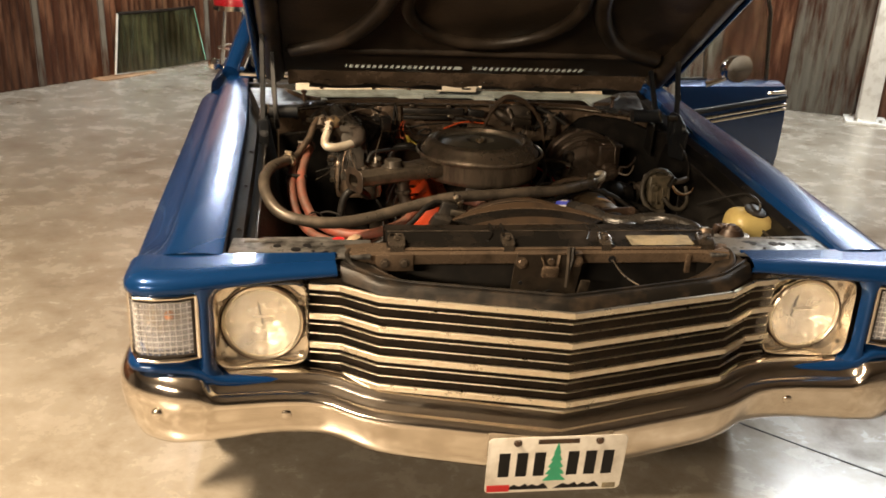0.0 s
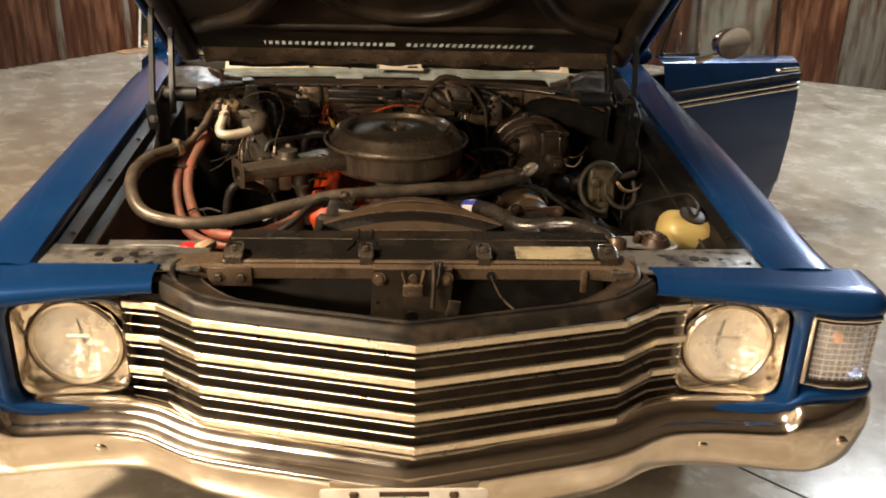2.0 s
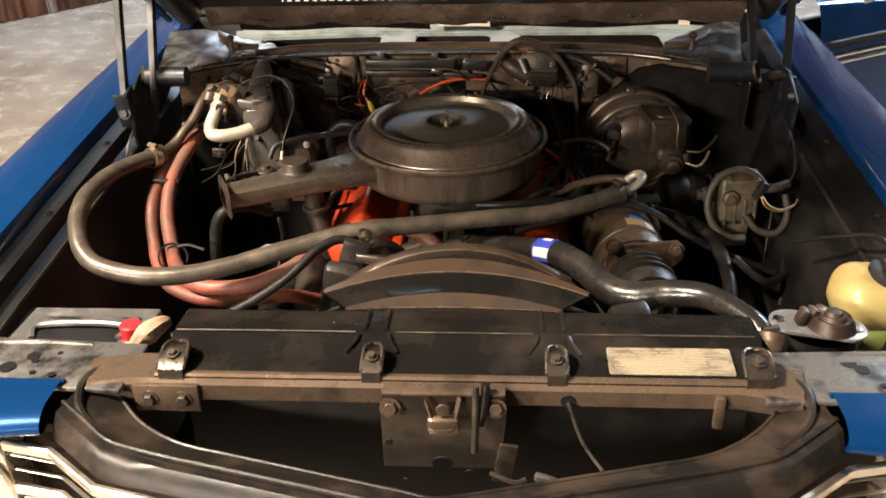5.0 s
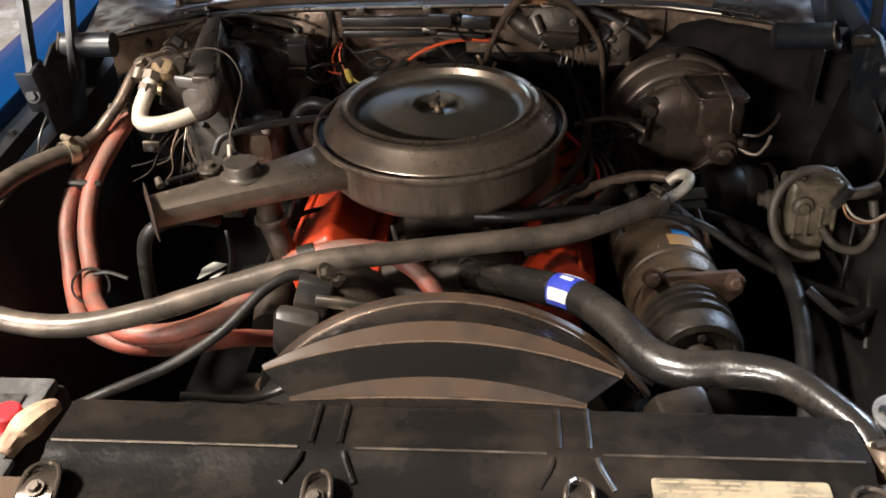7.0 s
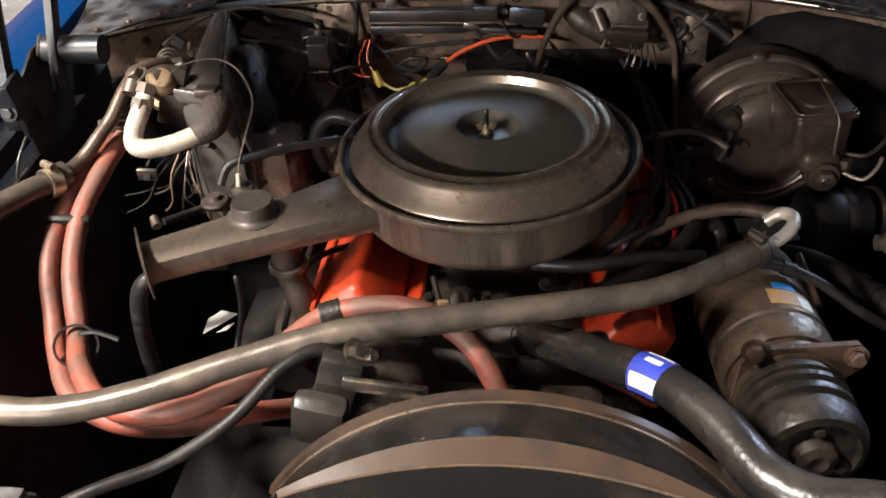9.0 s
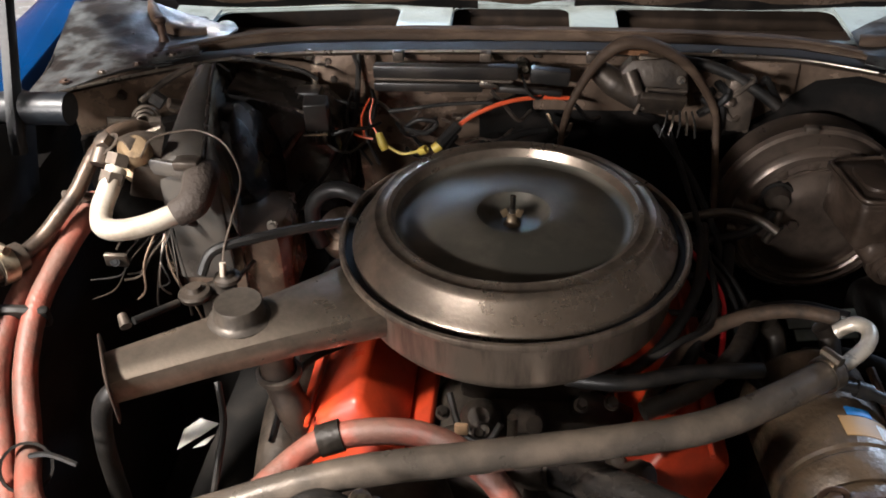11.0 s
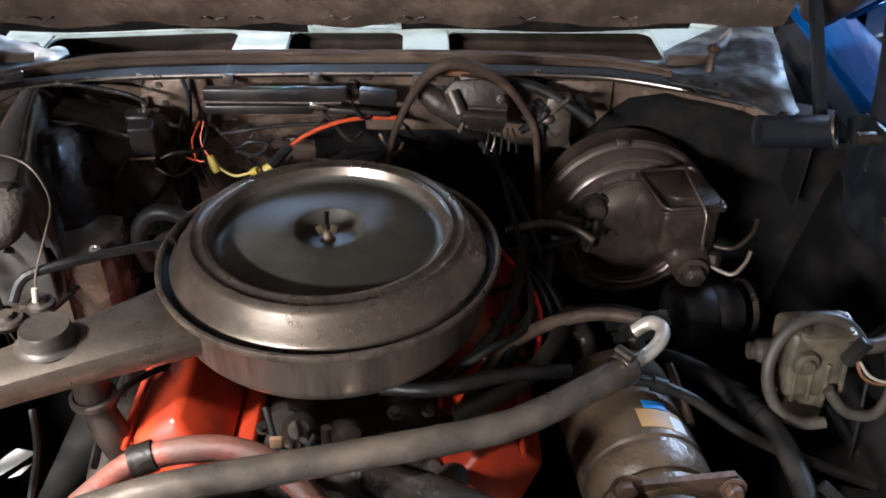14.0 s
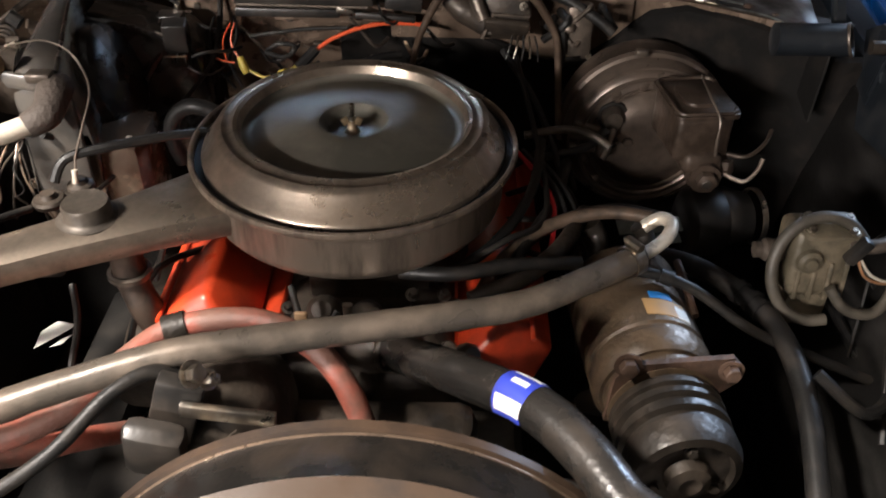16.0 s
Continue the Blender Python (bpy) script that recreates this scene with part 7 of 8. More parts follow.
part("crimp", tube([(-0.620, 0.925, 0.866), (-0.604, 0.955, 0.866)], 0.0175, 14, straight=True, wobble=0.05), GRIME, big)
part("metal_tail", tube([(-0.607, 0.948, 0.865), (-0.589, 0.98, 0.874), (-0.570, 1.005, 0.895), (-0.556, 1.025, 0.912), (-0.542, 1.06, 0.940), (-0.530, 1.09, 0.952), (-0.515, 1.115, 0.950), (-0.505, 1.13, 0.940)], 0.0095, 12, wobble=0.04), TAIL, big, "brown-tinted metal tail pipe")
part("bent_tail", tube([(0.284, 0.859, 0.826), (0.306, 0.874, 0.829), (0.324, 0.890, 0.835), (0.330, 0.908, 0.839), (0.320, 0.921, 0.837), (0.303, 0.922, 0.824)], 0.0080, 14), TUBE, big, "pale bent metal tail")

# red heater hoses
RED1 = [(-0.575, 1.06, 0.875), (-0.592, 0.985, 0.852), (-0.605, 0.915, 0.825), (-0.603, 0.85, 0.79), (-0.588, 0.80, 0.745), (-0.562, 0.745, 0.722), (-0.525, 0.695, 0.714), (-0.462, 0.662, 0.709), (-0.382, 0.655, 0.712), (-0.312, 0.690, 0.70), (-0.27, 0.74, 0.66)]
RED2 = [(-0.552, 1.06, 0.88), (-0.568, 0.985, 0.855), (-0.578, 0.915, 0.825), (-0.573, 0.85, 0.785), (-0.548, 0.785, 0.748), (-0.515, 0.715, 0.740), (-0.457, 0.659, 0.737), (-0.374, 0.650, 0.743), (-0.301, 0.685, 0.758),
        (-0.262, 0.735, 0.772), (-0.215, 0.774, 0.785), (-0.125, 0.773, 0.798), (-0.055, 0.738, 0.785), (-0.015, 0.70, 0.74), (-0.005, 0.685, 0.69)]
red1 = hose("heater_hose", RED1, 0.0125, RED_HOSE, "faded red rubber heater hose beside the inner fender", wobble=0.05)
red2 = hose("heater_hose", RED2, 0.0135, RED_HOSE, "faded red rubber heater hose with a black clip", wobble=0.05)
clamp(red2, RED2, 0.715, 0.0145, False, 0.024, IRON)
clamp(red2, RED2, 0.02, 0.0145, True, 0.012, GRIME)
clamp(red1, RED1, 0.02, 0.0135, True, 0.012, GRIME)
tie = thing("cable_tie", (-0.55, 0.76, 0.775), "black cable tie round the red hoses", "cable tie")
part("band", lathe([(0.024, -0.003), (0.027, -0.003), (0.027, 0.003), (0.024, 0.003), (0.024, -0.003)], (-0.535, 0.750, 0.744), sides=20, turn=pose(0, 0, 0, 50, 0, 30)), RUBBER, tie)
part("tail", tube([(-0.522, 0.745, 0.768), (-0.500, 0.745, 0.772), (-0.470, 0.74, 0.765)], 0.003, 6), RUBBER, tie)
strap = thing("hose_clip", (-0.6, 0.91, 0.82), "dark clip holding the red hoses together", "clip")
part("band", box((-0.592, 0.905, 0.818), (0.060, 0.014, 0.034), 0.008, (20, 8, 10)), RUBBER, strap)

# battery
battery = thing("battery", (-0.56, 0.43, 0.56), "black car battery with a red terminal cover", "battery")
part("case", box((-0.566, 0.428, 0.670), (0.215, 0.175, 0.20), 0.008), RUBBER, battery)
LIDGREY = mat("battery_lid", (0.10, 0.10, 0.098), 0.36, 0.0, (0.26, 0.255, 0.245), 0.35, 18, detail=9, bump=0.05, bump_scale=260)
part("lid", box((-0.576, 0.410, 0.779), (0.228, 0.190, 0.018), 0.005), LIDGREY, battery, "moulded dark grey lid")
part("handle_well", box((-0.562, 0.424, 0.7885), (0.130, 0.042, 0.0015), 0.0005), INK, battery)
part("handle", tube([(-0.628, 0.412, 0.789), (-0.630, 0.440, 0.794), (-0.560, 0.447, 0.796), (-0.495, 0.442, 0.794), (-0.498, 0.415, 0.789)], 0.0055, 8), LIDGREY, battery)
part("label", box((-0.557, 0.462, 0.790), (0.148, 0.020, 0.003), 0.001), CORE_GREY, battery, "pale strip along its handle")
part("rating_plate", box((-0.635, 0.372, 0.7885), (0.09, 0.045, 0.002), 0.001), LIDGREY, battery)
part("rating_plate", box((-0.540, 0.375, 0.7885), (0.085, 0.045, 0.002), 0.001), LIDGREY, battery)
part("terminal_cap", lathe([(0, 0.024), (0.014, 0.0235), (0.0165, 0.021), (0.0165, 0.003), (0.020, 0.0), (0.020, -0.002)], (-0.478, 0.425, 0.787), sides=20), RED, battery, "red plastic terminal cap")
part("cable_lug", box((-0.462, 0.428, 0.790), (0.03, 0.018, 0.005), 0.002), RED, battery)
lug = thing("cable_end", (-0.455, 0.405, 0.79), "tan taped battery cable end", "cable")
part("wrap", tube([(-0.462, 0.378, 0.792), (-0.452, 0.400, 0.802), (-0.436, 0.424, 0.808), (-0.425, 0.440, 0.806)], [0.008, 0.016, 0.014, 0.006], 9, wobble=0.35), mat("peach_tape", (0.50, 0.35, 0.23), 0.6, 0.0, (0.30, 0.20, 0.13), 0.5, 30, bump=0.3, bump_scale=120), lug)
cable = [(-0.50, 0.53, 0.70), (-0.436, 0.558, 0.718), (-0.354, 0.567, 0.754), (-0.287, 0.596, 0.788), (-0.239, 0.642, 0.820), (-0.203, 0.669, 0.825), (-0.170, 0.676, 0.802)]
hose("battery_cable", cable, 0.0075, RUBBER, "black battery cable running to the alternator bracket", "cable", 10)

# alternator and its bracket
alt = thing("alternator", (-0.15, 0.68, 0.75), "dark alternator with a steel bracket", "alternator")
part("body", lathe([(0, 0.07), (0.045, 0.07), (0.062, 0.058), (0.068, 0.03), (0.068, -0.03), (0.06, -0.05), (0, -0.055)], (-0.155, 0.72, 0.715), sides=28, turn=pose(0, 0, 0, 90, 0, 0)), IRON, alt)
part("bracket", box((-0.185, 0.655, 0.790), (0.045, 0.02, 0.08), 0.004, (0, 18, 0)), BLACK, alt)
part("bracket_arm", box((-0.205, 0.635, 0.755), (0.06, 0.03, 0.10), 0.012, (20, 14, 0)), BLACK, alt)
part("post_nut", bolt((-0.160, 0.650, 0.842), (0.7, -0.4, 0.5), 0.009, 0.012), STEEL, alt)
part("post_nut", bolt((-0.150, 0.66, 0.825), (0.7, -0.4, 0.5), 0.007, 0.012), STEEL, alt)
part("slot_plate", box((-0.13, 0.64, 0.80), (0.09, 0.008, 0.016), 0.002, (0, 8, 0)), STEEL, alt)

# upper radiator hose
UP = [(0.003, 0.792, 0.744), (0.045, 0.752, 0.766), (0.092, 0.708, 0.788), (0.156, 0.644, 0.814), (0.198, 0.585, 0.819), (0.230, 0.530, 0.816), (0.267, 0.502, 0.820), (0.314, 0.491, 0.832), (0.360, 0.467, 0.842), (0.393, 0.421, 0.846), (0.415, 0.385, 0.842), (0.424, 0.352, 0.822)]
UP_R = [0.0205, 0.0215, 0.0225, 0.0225, 0.0225, 0.0225, 0.0225, 0.021, 0.019, 0.0175, 0.0165, 0.0165]
rad_hose = thing("radiator_hose", (0.15, 0.61, 0.82), "thick black upper radiator hose with a blue and white label", "hose")
part("hose_body", tube(UP, UP_R, 20, 10, wobble=0.02), mat("new_rubber", (0.013, 0.012, 0.011), 0.27, 0.0, (0.032, 0.025, 0.019), 0.4, 12, bump=0.12, bump_scale=220, dust=BROWN_DUST, dust_amount=0.08), rad_hose)
clamp(rad_hose, UP, 0.03, 0.0225, False, 0.010)
clamp(rad_hose, UP, 0.94, 0.0175, True)
line = smooth_line(UP, 24)
def wrap_label(a, b, r, arc0, arc1, material, name, label=""):
    i0, i1 = int(a * len(line)), int(b * len(line))
    rows = []
    for i in range(i0, i1 + 1):
        d = (line[i + 1] - line[i - 1]).normalized()
        side = d.cross(Vector((0, 0, 1))).normalized()
        up = side.cross(d)
        rows.append([tuple(line[i] + r * (math.cos(t) * side + math.sin(t) * up)) for t in np.radians(np.linspace(arc0, arc1, 12))])
    part(name, skin(rows, 0.0006), material, rad_hose, label)
wrap_label(0.240, 0.278, 0.0230, -20, 205, BLUE_LABEL, "label_band", "blue and white sticker")
wrap_label(0.243, 0.275, 0.0236, 120, 185, WHITE, "label_panel")
wrap_label(0.243, 0.276, 0.0236, 0, 40, WHITE, "label_panel")
wrap_label(0.250, 0.270, 0.0236, 80, 95, WHITE, "label_mark")

# air-conditioning compressor
MOTTLED = mat("mottled_casting", (0.078, 0.054, 0.032), 0.42, 0.25, (0.016, 0.012, 0.009), 0.48, 26, detail=12, bump=0.45, bump_scale=110, dust=(0.17, 0.118, 0.068), dust_amount=0.35)
comp = thing("compressor", (0.315, 0.80, 0.70), "dusty cylindrical air-conditioning compressor with its clutch", "compressor")
def along(prof, c, sides=40):
    return lathe([(r, -y) for r, y in prof], c, sides=sides, turn=pose(0, 0, 0, 90, 0, 5))

part("body", along([(0, 0.955), (0.055, 0.955), (0.066, 0.945), (0.069, 0.935), (0.069, 0.905), (0.0665, 0.902), (0.0665, 0.897), (0.069, 0.894), (0.069, 0.806), (0.0665, 0.803), (0.0665, 0.798), (0.069, 0.795), (0.069, 0.775), (0.064, 0.765), (0, 0.765)], (0.373, 0.0, 0.716)), MOTTLED, comp, "dust-brown steel shell")
part("front_head", along([(0.060, 0.765), (0.060, 0.740), (0.05, 0.735), (0.0, 0.735)], (0.373, 0.0, 0.716)), MOTTLED, comp)
clutch = part("clutch", along([(0.046, 0.735), (0.060, 0.732), (0.0615, 0.728), (0.0615, 0.722), (0.0570, 0.720), (0.0570, 0.716), (0.0615, 0.714), (0.0615, 0.708), (0.0560, 0.705), (0.0560, 0.701), (0.0610, 0.698), (0.0610, 0.690), (0.0550, 0.687), (0.0550, 0.682), (0.0600, 0.678), (0.0605, 0.660), (0.056, 0.648), (0.048, 0.645), (0.045, 0.652), (0.0, 0.652)], (0.373, 0.0, 0.716)), IRON, comp, "grooved black pulley and clutch")
part("hub_nut", lathe([(0.024, 0.0), (0.022, 0.012), (0.012, 0.016), (0, 0.012)], (0.316, 0.648, 0.716), sides=24, turn=pose(0, 0, 0, 90, 0, 5)), IRON, clutch)
for k in range(3):
    a = radians(90 + 120 * k)
    part("rivet", bolt((0.316 + 0.036 * math.cos(a), 0.648, 0.716 + 0.036 * math.sin(a)), (0, -1, 0), 0.006, 0.005), IRON, clutch)
part("mount_plate", plate([(-0.075, -0.02), (-0.070, 0.052), (-0.055, 0.074), (0.070, 0.080), (0.085, 0.062), (0.082, 0.040), (0.060, 0.020), (0.064, -0.03)], 0.007, pose(0.312, 0.745, 0.716, 90, 0, 4) @ Matrix.Diagonal((0.88, 0.88, 1, 1))), RUST, comp, "rusty mounting plate")
part("mount_bolt", bolt((0.262, 0.735, 0.782), (0, -1, 0.1), 0.010, 0.012), RUST, comp)
part("mount_bolt", bolt((0.370, 0.735, 0.776), (0, -1, 0.1), 0.009, 0.010), RUST, comp)
def on_shell(y0, y1, a0, a1, material, name, label=""):
    rows = [[(0.373 - 0.0875 * y + 0.0698 * math.sin(a), y, 0.716 + 0.0698 * math.cos(a)) for a in np.radians(np.linspace(a0, a1, 10))] for y in (y0, y1)]
    part(name, skin(rows, 0.0006), material, comp, label)
on_shell(0.812, 0.838, -6, 36, mat("ochre_label", (0.30, 0.17, 0.05), 0.5), "label", "faded ochre label")
on_shell(0.812, 0.832, 24, 38, WHITE, "label_corner")
on_shell(0.840, 0.851, 2, 24, mat("label_blue", (0.03, 0.18, 0.50), 0.5), "label_stripe")
for x in (0.262, 0.322):
    part("port", tube([(x, 0.95, 0.75), (x, 0.975, 0.770), (x - 0.01, 0.98, 0.785)], 0.012, 12), IRON, comp)
part("strap", tube([(0.350, 0.92, 0.775), (0.354, 0.89, 0.768), (0.358, 0.84, 0.758)], 0.005, 8), RUST, comp)
for k, (dx, dy, dz) in enumerate(((0, 0, 0), (0.012, 0.015, -0.006))):
    line_pts = [(0.325 + dx, 0.975, 0.80), (0.27 + dx, 0.985 + dy, 0.800 + dz), (0.20 + dx, 0.975 + dy, 0.785 + dz), (0.145 + dx, 0.93 + dy, 0.770 + dz), (0.11, 0.87, 0.755)]
    hose("refrigerant_line", line_pts, 0.008 if k else 0.0085, TAIL if not k else RUBBER, "dark pipe running behind the compressor", "pipe")
HL = [(0.322, 1.027, 0.694), (0.365, 0.992, 0.724), (0.416, 0.935, 0.735), (0.457, 0.857, 0.736), (0.468, 0.762, 0.721), (0.458, 0.654, 0.687), (0.437, 0.544, 0.648)]
low = hose("suction_hose", HL, 0.0128, RUBBER, "thick black hose curving down beside the compressor")
clamp(low, HL, 0.40, 0.0130, False, 0.012, RUBBER)
clamp(low, HL, 0.44, 0.0130, False, 0.008, RUBBER)
clamp(low, HL, 0.47, 0.0130, False, 0.008, RUBBER)
LEAD = [(0.092, 0.807, 0.771), (0.195, 0.846, 0.785), (0.275, 0.868, 0.800), (0.348, 0.862, 0.785), (0.428, 0.840, 0.738), (0.509, 0.829, 0.705), (0.598, 0.811, 0.675)]
lead = hose("compressor_lead", LEAD, 0.0065, RUBBER, "black cable across the compressor", "cable", 10)
clamp(lead, LEAD, 0.45, 0.0068, False, 0.016, RUBBER)

# brake booster and master cylinder
BX, BY, BZ = 0.366, 1.262, 0.760
BOOSTER = mat("booster_paint", (0.115, 0.088, 0.068), 0.34, 0.5, (0.055, 0.042, 0.033), 0.45, 13, detail=10, bump=0.08, bump_scale=240, dust=BROWN_DUST, dust_amount=0.12)
booster = thing("brake_booster", (BX, BY, 0.75), "brown-dusted pressed steel brake booster", "brake booster")
part("shell", lathe([(0.122, -0.06), (0.124, -0.02), (0.127, -0.016), (0.129, -0.008), (0.126, -0.002), (0.121, 0.000), (0.119, 0.012), (0.115, 0.016), (0.112, 0.026), (0.104, 0.032), (0.090, 0.035), (0.084, 0.030), (0.072, 0.031), (0.060, 0.040), (0.040, 0.044), (0, 0.044)], (BX, BY, BZ), sides=64, turn=pose(0, 0, 0, 90, 0, 0)), BOOSTER, booster)
for k in range(3):
    a = radians(165 + 11 * k)
    part("pressed_rib", tube([(BX + 0.112 * math.cos(a), BY - 0.028, BZ + 0.112 * math.sin(a)), (BX + 0.075 * math.cos(a), BY - 0.036, BZ + 0.075 * math.sin(a))], 0.008, 10), GRIME, booster)
part("check_valve", lathe([(0.017, 0), (0.017, 0.008), (0.015, 0.012), (0.013, 0.018), (0, 0.020)], (BX - 0.055, BY - 0.034, BZ + 0.043), sides=24, turn=pose(0, 0, 0, 90, 0, 0)), GRIME, booster)
part("spout", tube([(BX - 0.056, BY - 0.056, BZ + 0.034), (BX - 0.060, BY - 0.066, BZ + 0.016), (BX - 0.068, BY - 0.068, BZ - 0.008)], 0.0060, 10), GRIME, booster)
part("spring_clip", lathe([(0.009, -0.003), (0.0115, -0.003), (0.0115, 0.003), (0.009, 0.003)], (BX - 0.060, BY - 0.066, BZ + 0.018), sides=14), STEEL, booster)
part("stud", bolt((BX - 0.030, BY - 0.041, BZ + 0.006), (0, -1, 0), 0.008, 0.008), BOOSTER, booster)
part("grommet", lathe([(0.017, 0.0), (0.0185, 0.004), (0.0225, 0.003), (0.024, -0.003)], (BX - 0.055, BY - 0.0335, BZ + 0.043), sides=24, turn=pose(0, 0, 0, 90, 0, 0)), RUBBER, booster, "black rubber grommet")
for r, up in ((0.1145, 0.020), (0.100, 0.034), (0.083, 0.031)):
    part("pressed_ring", lathe([(r - 0.0048, up - 0.003), (r - 0.0015, up + 0.0040), (r + 0.0015, up + 0.0040), (r + 0.0048, up - 0.003)], (BX, BY, BZ), sides=64, turn=pose(0, 0, 0, 90, 0, 0)), BOOSTER, booster)
for a in range(100, 250, 25):
    q = math.radians(a)
    part("pressed_boss", lathe([(0, 0.0032), (0.006, 0.0025), (0.009, 0.0)], (BX + 0.094 * math.cos(q), BY - 0.0335, BZ + 0.094 * math.sin(q)), sides=12, turn=pose(0, 0, 0, 90, 0, 0)), BOOSTER, booster)
part("rim_tab", box((BX - 0.02, BY - 0.004, BZ + 0.130), (0.018, 0.014, 0.010), 0.003), GRIME, booster)
MASTER = mat("brown_iron", (0.034, 0.024, 0.017), 0.40, 0.3, (0.070, 0.049, 0.035), 0.46, 22, detail=11, bump=0.3, bump_scale=110, dust=BROWN_DUST, dust_amount=0.10)
master = thing("master_cylinder", (0.41, 1.15, 0.79), "brown-dusted cast iron brake master cylinder with a bailed lid", "brake cylinder")
part("reservoir", box((0.405, 1.156, 0.836), (0.078, 0.100, 0.066), 0.009, (0, 0, 8), segments=3), MASTER, master)
part("waist", box((0.412, 1.140, 0.800), (0.056, 0.085, 0.034), 0.012, (0, 0, 6), segments=3), MASTER, master)
part("bore", tube([(0.425, 1.235, 0.788), (0.422, 1.16, 0.786), (0.420, 1.092, 0.784)], [0.026, 0.024, 0.021], 20, straight=True), MASTER, master)
part("bore_collar", lathe([(0.020, -0.008), (0.025, -0.006), (0.025, 0.006), (0.020, 0.008)], (0.4205, 1.108, 0.784), sides=24, turn=pose(0, 0, 0, 90, 0, 0)), MASTER, master)
part("nose_nut", bolt((0.4195, 1.092, 0.784), (0, -1, 0), 0.0145, 0.014), MASTER, master)
part("nut_socket", lathe([(0, 0.002), (0.006, 0.002), (0.008, 0.0)], (0.4195, 1.0775, 0.784), sides=14, turn=pose(0, 0, 0, 90, 0, 0)), BRASS_DARK, master)
part("lid", plate(round_rect(0.088, 0.112, 0.010), 0.006, pose(0.405, 1.156, 0.868, 0, 0, 8), 0.002), MASTER, master)
part("lid_rim", tube([tuple(pose(0.405, 1.156, 0.8755, 0, 0, 8) @ Vector((x, y, 0))) for x, y in round_rect(0.080, 0.104, 0.012)], 0.0028, 8, straight=True), MASTER, master, "raised rim of the lid")
part("lid_emboss", plate(round_rect(0.050, 0.066, 0.018), 0.006, pose(0.405, 1.158, 0.873, 0, 0, 8), 0.0025), MASTER, master, "raised middle of the lid")
part("bail", tube([(0.428, 1.096, 0.818), (0.424, 1.090, 0.842), (0.424, 1.096, 0.872), (0.416, 1.125, 0.888), (0.416, 1.17, 0.890), (0.424, 1.208, 0.880), (0.440, 1.216, 0.850)], 0.0020, 8), GRIME, master, "wire bail over the lid")
part("brake_line", tube([(0.448, 1.135, 0.800), (0.480, 1.125, 0.800), (0.505, 1.135, 0.815), (0.52, 1.16, 0.822)], 0.0030, 8), MASTER, master)
part("brake_line", tube([(0.446, 1.105, 0.786), (0.470, 1.090, 0.782), (0.486, 1.092, 0.796), (0.494, 1.10, 0.812)], 0.0030, 8), GRIME, master)
part("hex_plug", bolt((0.446, 1.115, 0.790), (0.7, -0.6, 0.2), 0.011, 0.014), MASTER, master)

# speed-control servo and its transducer
servo = thing("control_servo", (0.46, 1.12, 0.72), "black round speed-control servo", "servo")
q = Vector((1, 0.18, 0.0)).to_track_quat("Z", "Y").to_matrix().to_4x4()
part("can", lathe([(0, -0.045), (0.034, -0.044), (0.046, -0.036), (0.050, -0.02), (0.050, 0.0), (0.044, 0.010), (0.046, 0.020), (0.040, 0.035), (0.036, 0.05), (0, 0.05)], (0.445, 1.105, 0.708), sides=32, turn=q), RUBBER, servo)
part("retaining_band", lathe([(0.038, -0.004), (0.041, -0.003), (0.041, 0.003), (0.038, 0.004)], (0.505, 1.110, 0.712), sides=28, turn=q), STEEL, servo, "thin bright band")
part("bracket", plate([(-0.05, -0.012), (0.05, -0.012), (0.05, 0.012), (-0.05, 0.012)], 0.003, pose(0.36, 1.09, 0.705, 20, 0, 8)), COWL, servo, "pale bracket strip")
part("bracket", plate([(-0.04, -0.008), (0.04, -0.008), (0.04, 0.008), (-0.04, 0.008)], 0.003, pose(0.36, 1.075, 0.692, 20, 0, 8)), COWL, servo)

trans = thing("speed_transducer", (0.515, 0.93, 0.76), "tan dusty speed-control transducer ringed by a cable", "transducer")
TAN_CAST = mat("tan_casting", (0.080, 0.068, 0.045), 0.48, 0.2, (0.150, 0.122, 0.080), 0.5, 30, detail=10, bump=0.35, bump_scale=140)
DUSTY_HOSE = mat("dusty_hose", (0.044, 0.038, 0.029), 0.5, 0.0, (0.075, 0.064, 0.048), 0.5, 30, bump=0.2, bump_scale=180)
part("housing", box((0.510, 0.922, 0.790), (0.074, 0.056, 0.088), 0.010, (-8, 0, 4), segments=3), TAN_CAST, trans)
part("top_plate", plate(round_rect(0.066, 0.040, 0.010), 0.006, pose(0.514, 0.912, 0.834, 12, 0, 4), 0.0015), TAN_CAST, trans)
for dx, dy in ((-0.024, -0.010), (0.024, -0.012), (-0.022, 0.012), (0.025, 0.010)):
    part("screw", bolt((0.514 + dx, 0.912 + dy, 0.8405 + 0.2 * dy), (0, -0.2, 1), 0.0038, 0.004), STEEL, trans)
part("face_boss", lathe([(0, 0.012), (0.007, 0.011), (0.009, 0.007), (0.014, 0.005), (0.016, 0.0)], (0.494, 0.893, 0.800), sides=20, turn=pose(0, 0, 0, 84, 0, 0)), TAN_CAST, trans)
for k in range(4):
    part("cast_rib", box((0.486 + 0.018 * k, 0.893, 0.772), (0.006, 0.010, 0.050), 0.002, (-8, 0, 0)), TAN_CAST, trans)
part("side_stub", lathe([(0.014, 0.0), (0.014, 0.020), (0.010, 0.024), (0.010, 0.032), (0, 0.033)], (0.470, 0.920, 0.796), sides=16, turn=pose(0, 0, 0, 0, -90, 0)), GRIME, trans)
part("foot", box((0.512, 0.925, 0.722), (0.052, 0.044, 0.060), 0.006), TAN_CAST, trans, "tan foot block")
